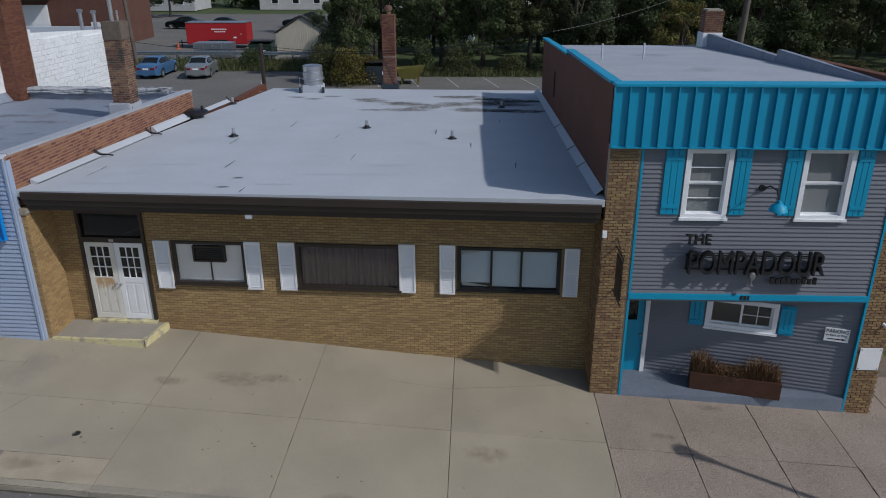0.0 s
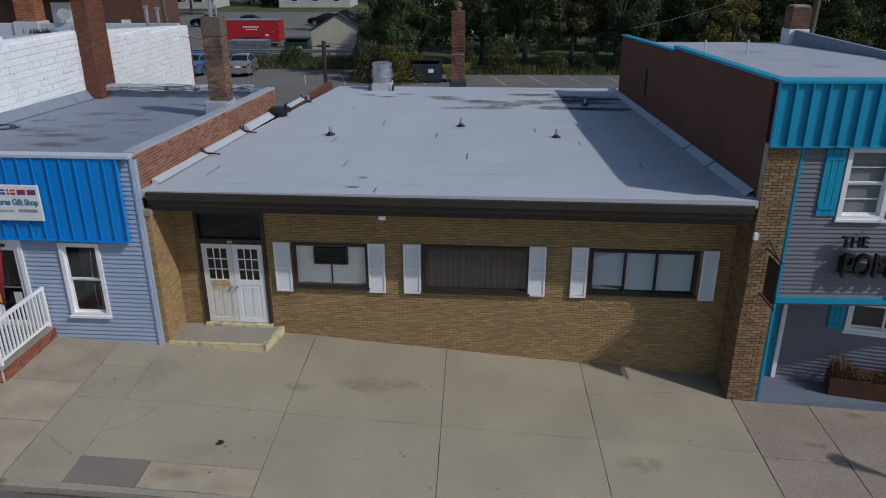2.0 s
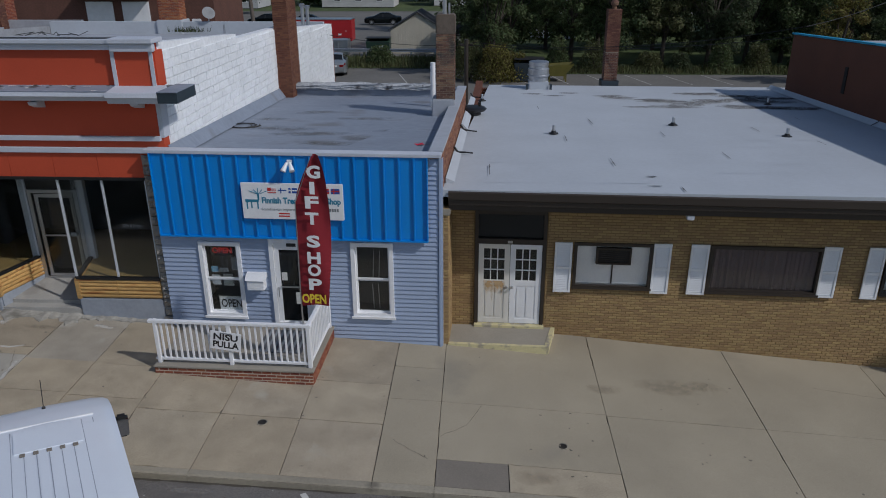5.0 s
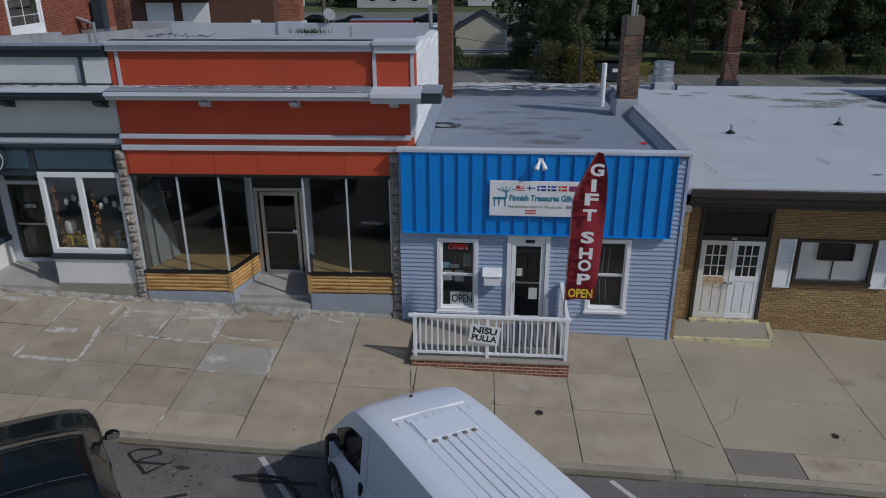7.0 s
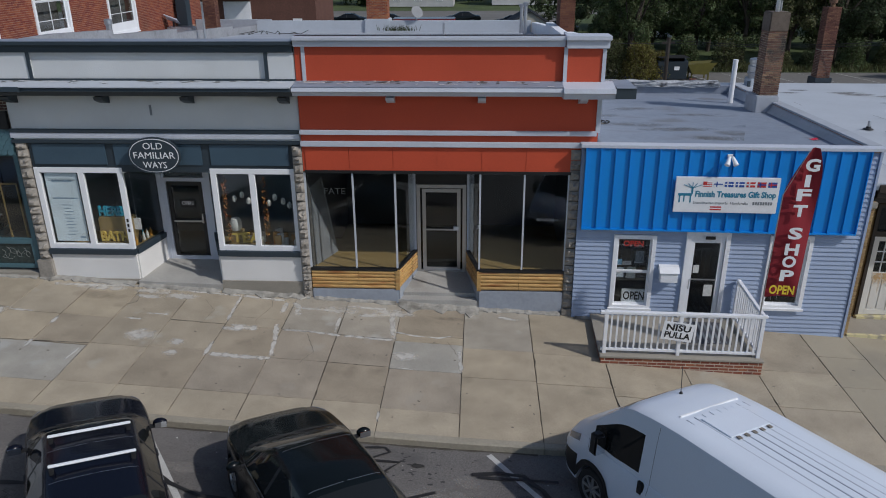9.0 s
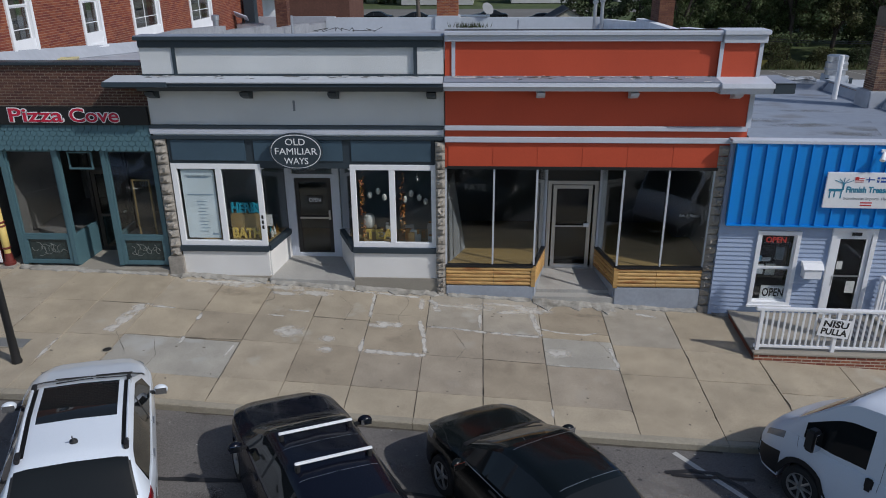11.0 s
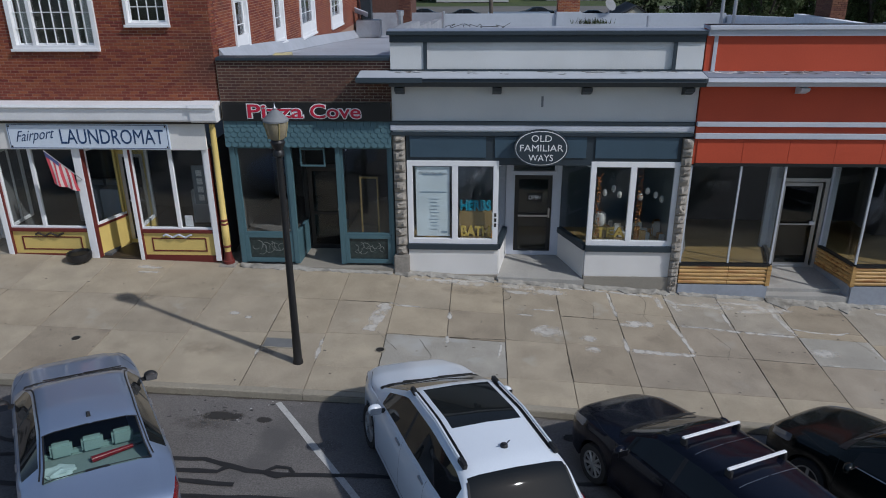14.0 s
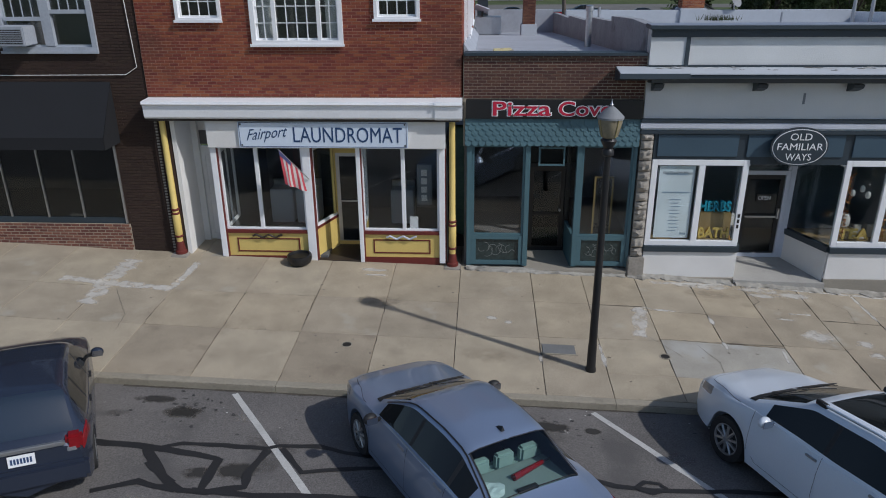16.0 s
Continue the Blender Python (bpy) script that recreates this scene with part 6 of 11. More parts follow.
text(lsn, "Fairport", 0.36, -38.78, -0.214, 5.5, M_NAVYP, 0.98, extrude=0.002, shear=0.6, turn=6)
for x in (-39.33, -35.59):
    for z in (5.24, 5.72):
        rod("bolt", (x, -0.21, z), (x, -0.22, z), 0.02, M_BLACK, lsn, n=8)
for x in (-41.2, -34.53):
    col = thing("porch_column", "cream yellow turned column with maroon rings", "column", FL)
    g = gz(x, 16)
    turned("plinth", [(0.14, 0), (0.14, 0.1), (0.11, 0.12), (0.09, 0.3), (0.085, 0.34)], M_MAROON, col, 16, (x, -0.05, g))
    turned("shaft", [(0.075, g + 0.34), (0.075, g + 0.5), (0.09, g + 0.52), (0.09, g + 1.05), (0.075, g + 1.07), (0.068, 5.8)], M_CREAM, col, 18, (x, -0.05, 0))
    for z in (0.48, 1.06, 1.16):
        turned("ring", [(0.08, -0.03), (0.1, -0.01), (0.1, 0.01), (0.08, 0.03)], M_MAROON, col, 16, (x, -0.05, g + z))
    boxes("stone_foot", [(x - 0.2, x + 0.2, -0.28, 0.15, g - 0.15, g + 0.03)], M_STONE, col, 0.015)
for a, b in ((-40.16, -40.02), (-38.02, -37.82), (-36.76, -36.66), (-34.84, -34.7)):
    boxes("post", [(a, b, -0.08, 0.08, 2.3, 5.16)], M_WHITE, red, 0.008)
    boxes("post_edge", [(b, b + 0.025, -0.07, 0.08, 2.3, 5.16)], M_MAROON, red)
for k, (a, b, mid) in enumerate(((-40.0, -38.02, -39.12), (-36.66, -34.84, -35.68))):
    boxes("window_frame", ring(a, b, 3.1, 5.16, 0.05, 0.0, 0.08) + [(mid - 0.045, mid + 0.045, 0.0, 0.08, 3.15, 5.11)], M_WHITE, red, 0.005)
    pane(red, a + 0.05, mid - 0.045, 3.15, 5.11, 0.04)
    pane(red, mid + 0.045, b - 0.05, 3.15, 5.11, 0.04)
    boxes("sill", [(a, b, -0.06, 0.08, 3.02, 3.1)], M_MAROON, red, 0.006)
    boxes("kick_panel", [(a, b, 0.0, 0.08, 2.42, 3.02)], M_CREAM, red)
    boxes("panel_moulding", ring(a + 0.22, b - 0.22, 2.52, 2.88, 0.03, -0.015, 0.0), M_MAROON, red)
    boxes("base_board", [(a, b, -0.02, 0.1, 1.8, 2.42)], M_MAROON, red)
    orn = thing("iron_ornament", "small scrolled ornament fixed over the yellow panel", "ornament", FL)
    m0 = (a + b) / 2
    for i in range(9):
        rod("scroll", (m0 - 0.36 + i * 0.08, -0.06, 2.95 + 0.04 * math.sin(i * 1.6)), (m0 - 0.28 + i * 0.08, -0.06, 2.95 + 0.04 * math.sin((i + 1) * 1.6)), 0.025, M_CORNW if k else M_DKBRN, orn, n=7)
LDY = 1.0
slab_between("kick_panel", (-37.84, 0.05), (-37.5, LDY), 0.06, 2.3, 3.1, M_CREAM, red)
slab_between("sill", (-37.84, 0.05), (-37.5, LDY), 0.1, 3.1, 3.16, M_MAROON, red)
pane_between(red, (-37.84, 0.05), (-37.5, LDY), 3.16, 5.1)
for z0, z1 in ((3.16, 3.22), (5.04, 5.1)):
    slab_between("window_frame", (-37.84, 0.05), (-37.5, LDY), 0.06, z0, z1, M_WHITE, red)
for e in (0.06, 0.92):
    q = Vector((-37.84, 0.05)).lerp(Vector((-37.5, LDY)), e)
    boxes("window_frame", [(q.x - 0.03, q.x + 0.03, q.y - 0.03, q.y + 0.03, 3.22, 5.04)], M_CREAM if e > 0.5 else M_WHITE, red)
slab_between("kick_panel", (-36.7, 0.08), (-36.72, LDY), 0.06, 2.3, 3.1, M_CREAM, red)
pane_between(red, (-36.7, 0.1), (-36.72, LDY), 3.16, 5.1)
for z0, z1 in ((3.1, 3.17), (5.09, 5.16)):
    slab_between("window_frame", (-36.7, 0.08), (-36.72, LDY), 0.07, z0, z1, M_WHITE, red)
for y_ in (0.11, LDY - 0.04):
    boxes("window_frame", [(-36.745, -36.675, y_ - 0.03, y_ + 0.03, 3.17, 5.09)], M_WHITE, red)
boxes("entry_floor", [(-37.86, -36.66, -0.05, LDY + 0.1, 1.9, 2.34)], M_DKBRN, red)
ld = thing("shop_door", "yellow framed glass door under the laundry sign", "door", FL)
boxes("door_frame", ring(-37.56, -36.74, 2.34, 4.85, 0.1, LDY, LDY + 0.08) + [(-37.56, -36.74, LDY, LDY + 0.08, 4.85, 5.2)], M_CREAM, ld)
ll = boxes("door_leaf", ring(-37.46, -36.84, 2.36, 4.75, 0.09, LDY + 0.01, LDY + 0.05), M_ALU, ld)
pane(ll, -37.37, -36.93, 2.45, 4.66, LDY + 0.03, M_PANED)
boxes("push_bar", [(-37.37, -36.93, LDY - 0.02, LDY + 0.01, 3.5, 3.53)], M_ALU, ll)
boxes("number_bar", [(-37.28 + i * 0.08, -37.23 + i * 0.08, LDY - 0.006, LDY - 0.002, 4.95, 5.06) for i in range(3)], M_BLACK, ld)
lroom = thing("shop_interior", "laundry room with walls darkened in colour, and machines", "room", FL, kind="structure")
# wall colour kept dark to hold the laundry's indoor shade
boxes("room_shell", [(-40.1, -34.7, 3.8, 3.9, 2.2, 5.2), (-40.1, -40.02, 0.1, 3.8, 2.2, 5.2), (-34.72, -34.66, 0.1, 3.8, 2.2, 5.2), (-40.1, -34.7, 0.1, 3.8, 5.2, 5.26), (-40.1, -37.6, 0.1, 3.8, 2.2, 2.4), (-36.7, -34.7, 0.1, 3.8, 2.2, 2.4), (-37.6, -36.7, 1.1, 3.8, 2.2, 2.38)], mat("darkened_laundry_wall", (0.11, 0.115, 0.12), 0.85, 0.15, 1.5, 0.1, 20, 0.1), lroom)
for x in (-39.6, -38.9, -36.3):
    wm = thing("washing_machine", "white washing machine in the dim laundry", "washing machine", FL, "machines in the laundry")
    boxes("machine_body", [(x, x + 0.62, 2.4, 3.0, 2.4, 3.35)], M_WHITE, wm, 0.02)
    boxes("control_panel", [(x, x + 0.62, 2.85, 3.0, 3.35, 3.5)], M_ALU, wm)
for cells in ([(-40.02, -39.97, 0.9, 0.97, 3.1, 5.1)], [(-40.02, -39.97, 0.08, 0.97, 3.1, 3.17)], [(-40.02, -39.97, 0.08, 0.97, 4.98, 5.05)], [(-40.02, -39.985, 0.48, 0.52, 3.17, 4.98)]):
    boxes("window_frame", cells, M_WHITE, red)
nt_ = thing("window_notice", "small white notice propped in the laundry window", "notice", FL)
boxes("sheet", [(-35.55, -35.35, 0.06, 0.066, 3.16, 3.45)], M_WHITE, nt_)
vf = thing("vertical_sign", "grey vertical lettered sign inside the laundry window", "sign", FL)
boxes("board", [(-35.4, -35.05, 0.5, 0.52, 3.6, 4.6)], M_GREYT, vf)
boxes("letter_bar", [(-35.3, -35.16, 0.49, 0.499, 3.7 + i * 0.21, 3.85 + i * 0.21) for i in range(4)], M_OFFW, vf)
# left doorway
ldo = thing("side_door", "white panelled door in a shaded side entry", "door", FL)
boxes("door_leaf", [(-40.8, -40.2, 1.0, 1.06, 2.4, 4.9)] + ring(-40.72, -40.28, 2.6, 3.5, 0.02, 0.98, 1.0) + ring(-40.72, -40.28, 3.65, 4.7, 0.02, 0.98, 1.0), M_OFFW, ldo)
boxes("entry_wall", [(-41.05, -40.95, 0.0, 1.06, 2.3, 5.82), (-40.95, -40.8, 0.9, 1.06, 2.3, 5.82), (-40.2, -40.1, 0.1, 1.06, 2.3, 5.82), (-40.95, -40.2, 1.0, 1.06, 5.3, 5.82)], M_OFFW, ldo)
# transom filled with a dark sheet coloured as shade
boxes("transom", [(-40.8, -40.2, 1.02, 1.04, 4.95, 5.3)], M_DARKROOM, ldo)
boxes("letter_plate", [(-40.42, -40.3, 0.96, 0.98, 3.45, 3.75)], M_DKBRN, ldo)
boxes("entry_floor", [(-41.1, -40.1, -0.1, 1.1, 2.0, 2.42)], M_CONC, ldo)
boxes("corner_strip", [(-41.47, -41.08, 0.0, 0.12, 2.2, 5.82)], M_DARKBR, red)
for i in range(46):
    boxes("quoin_tooth", [(-41.4, -41.34, -0.03, 0.0, 2.45 + i * 0.072, 2.485 + i * 0.072)], M_STONE, red)
# black bowl planter
bw = thing("bowl_planter", "black round bowl planter on the footway", "planter", pose(-38.2, 15.75, gz(-38.2, 15.75)))
turned("bowl", [(0.18, 0.0), (0.27, 0.06), (0.3, 0.16), (0.29, 0.24), (0.25, 0.25), (0.24, 0.2)], M_BLACK, bw, 20)
# flag on a short staff
sf_ = thing("wall_flag", "small faded red and white striped flag on a staff", "flag", pose(-37.92, Y_LA - 0.1, 0))
P0, P1 = Vector((0.05, 0, 4.4)), Vector((-0.5, -0.42, 5.22))
rod("staff", P0, P1, 0.012, M_ALU, sf_, n=8)
M_FRED = mat("faded_red_cloth", (0.45, 0.06, 0.08), 0.85, 0.1, 3, 0.1, 40, 0)
M_FWHT = mat("faded_white_cloth", (0.52, 0.48, 0.47), 0.85, 0.1, 3, 0.1, 40, 0)
M_FBLU = mat("faded_blue_cloth", (0.05, 0.06, 0.16), 0.85, 0.1, 3, 0.1, 40, 0)


def flag_point(s, d):
    """s along the staff from its tip, d down the cloth."""
    q = P1 + (P0 - P1) * (0.02 + 0.75 * s)
    return q + Vector((0.06 * d + 0.03 * d * math.sin(s * 9), 0.06 * d * math.sin(s * 11 + d * 2), -(0.8 - 0.35 * s) * d))


for k in range(9):
    vs, fs = [], []
    for j in range(9):
        for e in (0, 1):
            vs.append(flag_point((k + e) / 9, j / 8))
        if j:
            fs.append((2 * j - 2, 2 * j - 1, 2 * j + 1, 2 * j))
    mesh_of("stripe", vs, fs, M_FWHT if k % 2 else M_FRED, sf_, "", True)
vs, fs = [], []
for j in range(4):
    for k in range(6):
        vs.append(flag_point(k / 10, j / 18) + Vector((0, -0.012, 0.004)))
for j in range(3):
    for k in range(5):
        fs.append((j * 6 + k, j * 6 + k + 1, j * 6 + k + 7, j * 6 + k + 6))
mesh_of("canton", vs, fs, M_FBLU, sf_, "faded blue corner", True)

# ---- dark brick building ----
FD = frame_at(0, Y_DK, 0)
# white paint greyed in its colour, for shade on frame and air conditioner
M_SHADEW = mat("shade_grey_white_paint", (0.36, 0.39, 0.44), 0.7, 0.15, 1.5, 0.1, 20, 0.15)
dw = window(dark, -44.62, -42.44, 7.28, 9.2, 0.0, 0.11, M_SHADEW, False)
each("glazing_bar", [(-43.62, -43.4, -0.01, 0.1, 7.41, 9.1), (-44.49, -43.62, 0.0, 0.08, 7.95, 8.03), (-43.4, -42.57, 0.0, 0.08, 8.1, 8.18)] + [(-44.49 + i * 0.22, -44.47 + i * 0.22, 0.04, 0.06, 8.03, 9.1) for i in range(1, 4)] + [(-43.4 + i * 0.21, -43.38 + i * 0.21, 0.04, 0.06, 8.18, 9.1) for i in range(1, 4)], M_SHADEW, dw)
wa = thing("air_conditioner", "white window air conditioner in the upper window", "air conditioner", FD)
boxes("casing", [(-44.5, -43.85, -0.38, 0.1, 7.44, 7.86)], M_SHADEW, wa, 0.02)
boxes("grille", [(-44.45, -43.9, -0.39, -0.38, 7.5, 7.8)], M_BLACK, wa)
for i in range(7):
    boxes("louvre", [(-44.45, -43.9, -0.4, -0.388, 7.52 + i * 0.04, 7.535 + i * 0.04)], M_SHADEW, wa)
aw = thing("awning", "black fabric awning sloping over dark shop windows", "awning", FD)
M_AWN = mat("black_awning_cloth", (0.009, 0.01, 0.013), 0.85, 0.1, 2, 0.1, 40, 0.1)
extr_x("canopy", [(-0.005, 6.62), (-0.75, 5.5), (-0.75, 5.22), (-0.74, 5.22), (-0.74, 5.48), (-0.005, 6.6)], -52, -42.3, M_AWN, aw)
mesh_of("end_panel", [(x, y, z) for x in (-42.3, -42.31) for y, z in ((-0.005, 6.61), (-0.75, 5.5), (-0.75, 5.22), (-0.005, 5.22))], [(0, 1, 2, 3), (7, 6, 5, 4)], M_AWN, aw)
boxes("shop_window_frame", [(-50, -42.5, 0.05, 0.15, 3.18, 3.32), (-50, -42.5, 0.05, 0.15, 5.5, 5.6)], M_NAVY, dark)
each("mullion", [(x - 0.016, x + 0.016, 0.05, 0.11, 3.32, 5.5) for x in (-49.0, -48.1, -47.2, -46.3, -45.4, -44.46, -43.56)] + [(-42.52, -42.47, 0.0, 0.11, 3.2, 5.6)], M_ALU, dark)
pane(dark, -50, -42.5, 3.32, 5.5, 0.09, M_PANED)
# shell coloured dark for the shade behind the tinted pane
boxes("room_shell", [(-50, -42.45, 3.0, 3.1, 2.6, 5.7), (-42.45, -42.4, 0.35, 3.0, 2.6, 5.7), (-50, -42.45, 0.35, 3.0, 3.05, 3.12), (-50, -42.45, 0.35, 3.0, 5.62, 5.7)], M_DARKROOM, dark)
boxes("bulkhead", [(-50, -42.42, 0.004, 0.03, 2.3, 3.18)], M_MORT, dark)
brickwork("bulkhead_brickwork", brick_cells(-50, -42.42, 2.35, 3.18, (), 0.21, 0.076, 0.016), lambda u, w, z: (u, 0.004 - w, z), 0.006, mat("bulkhead_brick", (0.17, 0.07, 0.05), 0.8, 0.15, 2, 0.1, 40, 0.2, isl=0.35, hue=0.01), dark, rng, jit=0.001)
cb = thing("wall_cable", "thin pale cable stapled along dark brick", "cable", FD)
for p, q in (((-52, 6.72), (-41.9, 6.78)), ((-41.9, 6.78), (-41.62, 6.95)), ((-41.62, 6.95), (-41.75, 10.2))):
    rod("cable_run", (p[0], -0.01, p[1]), (q[0], -0.01, q[1]), 0.009, M_OFFW, cb, n=5)

# ---- brick facings ----
TANCELLS = brick_cells(0.16, 13.4, -0.35, 4.4, [(a - 0.02, b + 0.02, c - 0.02, d + 0.02) for a, b, c, d in ((0.72, 2.42, 0.9, 4.0), (3.1, 4.9, 2.12, 3.24), (6.25, 8.75, 2.12, 3.26), (10.2, 12.62, 2.2, 3.28))], 0.203, 0.0677)
brickwork("brickwork", TANCELLS, lambda u, w, z: (u, 0.03 - w, z), 0.008, M_TAN, tan, rng, M_TANP, (4.9, 10.2, 1.0, 1.95), 0.002)
brickwork("brickwork", brick_cells(0.0, 0.97, 0.5, 4.3), lambda u, w, z: (0.16 + w, -0.97 + u, z), 0.012, M_TAN, tan, rng)
brickwork("brickwork", brick_cells(-0.02, 0.16, 0.5, 4.3), lambda u, w, z: (u, -0.97 - w, z), 0.012, M_TAN, tan, rng)
boxes("wing_cap", [(-0.04, 0.2, -1.02, -0.6, 4.2, 4.34)], M_CONC, tan, 0.01)
for a in (0.03, 6.06):
    brickwork("brickwork", brick_cells(a, a + 0.63, -0.75 if a < 1 else -1.0, 6.05), lambda u, w, z: (u, 0.03 - w, z), 0.025, M_PIERBR, teal, rng)
brickwork("brickwork", brick_cells(0.0, 1.0, -0.6, 4.4), lambda u, w, z: (0.03 - w, 1.0 - u, z), 0.02, M_PIERBR, teal, rng)
brickwork("brickwork", brick_cells(-41.46, -34.32, 6.3, 10.3, RED_HOLES), lambda u, w, z: (u, 0.03 - w, z), 0.007, M_RED, red, rng, M_REDP, (-38.9, -35.3, 6.3, 7.4), 0.002)
brickwork("brickwork", brick_cells(-52, -41.5, 2.3, 10.3, [(-44.66, -42.4, 7.24, 9.25), (-52, -42.42, 2.2, 5.62)]), lambda u, w, z: (u, 0.03 - w, z), 0.009, M_DARKBR, dark, rng)
brickwork("brickwork", brick_cells(-34.27, -30.32, 6.28, 7.2), lambda u, w, z: (u, 0.03 - w, z), 0.007, M_PIZBR, pizza, rng, mat("brown_brick_single", (0.09, 0.036, 0.026), 0.8, 0.16, 1.1, 0.1, 30, 0.25, 90, rnd=0.28, hue=0.01), (-34.3, -30.3, 6.2, 7.3), 0.002)
brickwork("brickwork", [c for c in brick_cells(0.1, 10.7, 3.8, 5.6, (), 0.21, 0.077, 0.02) if c[3] < 5.6 - 0.0336 * (c[1] - 0.05)], lambda u, w, z: (6.53 + w, u, z), 0.008, mat("parapet_brick", (0.2, 0.085, 0.05), 0.8, 0.15, 2, 0.1, 40, 0.2, isl=0.35, hue=0.015), blue, rng)
bm = bmesh.new()
a = [bm.verts.new(p) for p in ((6.24, 0.17, 5.6), (6.545, 0.17, 5.6), (6.545, 10.8, 5.25), (6.24, 10.8, 5.25))]
b = [bm.verts.new(q.co + Vector((0, 0, 0.05))) for q in a]
bm.faces.new(a[::-1])
bm.faces.new(b)
for i in range(4):
    bm.faces.new((a[i], a[(i + 1) % 4], b[(i + 1) % 4], b[i]))
part("parapet_coping", bm, M_ROOFB, blue, "grey coated parapet top")
# white block side wall of the orange building: courses of long blocks
WHTOP = lambda y: float(np.interp(y, (0.3, 5.7, 5.701, 12.0, 12.001, 19.9), (7.83, 7.5, 7.36, 7.24, 7.1, 6.6)))
cells = [c for c in brick_cells(0.32, 19.85, 3.6, 7.9, (), 0.41, 0.203) if c[3] < WHTOP(c[1]) - 0.01]
brickwork("blockwork", cells, lambda u, w, z: (-16.68 + w, u, z), 0.03, M_WGLZ, orange, rng, jit=0.009)

# ---- footway slabs, kerb, road marks ----
M_SLABS = [mat("slab_" + n, c, 0.9, 0.2, 1.6, 0.26, 55, 0.35, 80, rnd=0.05, stain=s, stain_at=a, stain_s=1.3) for n, c, s, a in ((n, tuple(0.72 * v + 0.28 * w for v, w in zip(c, (0.345, 0.297, 0.225))), s, a) for n, c, s, a in (
    ("beige", (0.372, 0.314, 0.226), (0.275, 0.238, 0.172), 0.6), ("buff", (0.345, 0.296, 0.222), (0.41, 0.38, 0.318), 0.62),
    ("brown", (0.292, 0.246, 0.182), (0.212, 0.176, 0.132), 0.58), ("grey", (0.34, 0.312, 0.262), (0.42, 0.4, 0.355), 0.6), ("pale", (0.392, 0.338, 0.25), (0.30, 0.26, 0.196), 0.62), ("rose", (0.322, 0.278, 0.22), (0.36, 0.325, 0.27), 0.6), ("slate", (0.335, 0.33, 0.3), (0.4, 0.395, 0.37), 0.6)))]
M_BIGSLAB = mat("smooth_concrete", (0.334, 0.294, 0.221), 0.9, 0.14, 0.6, 0.16, 50, 0.25, 80, rnd=0.03, stain=(0.237, 0.219, 0.183), stain_at=0.58, stain_s=0.35)
M_AGG = mat("exposed_aggregate", (0.275, 0.226, 0.184), 0.95, 0.16, 0.8, 0.75, 44, 0.7, 40, rnd=0.05)
M_DKPATCH = mat("dark_patch_concrete", (0.205, 0.183, 0.155), 0.9, 0.12, 1, 0.1, 30, 0.2)
M_KERB = mat("kerb_concrete", (0.293, 0.266, 0.210), 0.9, 0.15, 1.0, 0.12, 20, 0.3, 40, rnd=0.06, stain=(0.162, 0.146, 0.118), stain_at=0.6, stain_s=1.6)


def slab(x0, x1, y0, y1, material, drop=0.0, worn=1.0):
    """A paving slab with a chipped, slightly wavering edge."""
    r = random.Random(int(x0 * 131 + y0 * 977))
    ring_ = []
    cs = [(x0, y0), (x1, y0), (x1, y1), (x0, y1)]
    for k in range(4):
        (ax, ay), (bx_, by) = cs[k], cs[(k + 1) % 4]
        n = max(3, int(max(abs(bx_ - ax), abs(by - ay)) / 0.17))
        nx, ny = ((0, 1), (-1, 0), (0, -1), (1, 0))[k]
        ph = r.uniform(0, 6.28)
        for q in range(n):
            t = q / n
            e = 0.0025 + worn * (0.002 + 0.0015 * math.sin(5 * t + ph) + abs(r.gauss(0, 0.004)) + (r.uniform(0.01, 0.03) if r.random() < 0.06 else 0))
            e = max(e, 0.0015)
            x, y = ax + (bx_ - ax) * t, ay + (by - ay) * t
            if q == 0:
                px, py = cs[k - 1]
                mx_, my_ = ((0, 1), (-1, 0), (0, -1), (1, 0))[k - 1]
                x, y = x + e * (nx + mx_), y + e * (ny + my_)
            else:
                x, y = x + e * nx, y + e * ny
            ring_.append((x, y))
    cx, cy, m = (x0 + x1) / 2, (y0 + y1) / 2, len(ring_)
    tx, ty = worn * r.gauss(0, 0.0022), worn * r.gauss(0, 0.0022)

    def z(x, y):
        return gz(x, y) - drop + tx * (x - cx) + ty * (y - cy)
    lo = [(x, y, gz(x, y) - 0.06) for x, y in ring_]
    mid = [(x, y, z(x, y) - 0.006) for x, y in ring_]
    hi = [(x + 0.004 * (1 if x < cx else -1), y + 0.004 * (1 if y < cy else -1), z(x, y)) for x, y in ring_]
    f = []
    for a in range(m):
        b = (a + 1) % m
        f += [(a, b, m + b, m + a), (m + a, m + b, 2 * m + b, 2 * m + a), (2 * m + a, 2 * m + b, 3 * m)]
    mesh_of("slab", lo + mid + hi + [(cx, cy, z(cx, cy))], f, material, pavement)


JL = [-56.5, -54.9, -53.3, -51.7, -50.1, -48.5, -46.9, -45.3, -43.8, -42.25, -40.68, -39.05, -37.45, -35.9, -34.33, -32.66, -31.46, -30.2, -28.93, -27.7, -26.43, -25.13, -23.82, -22.53, -21.2, -19.65, -18.08]
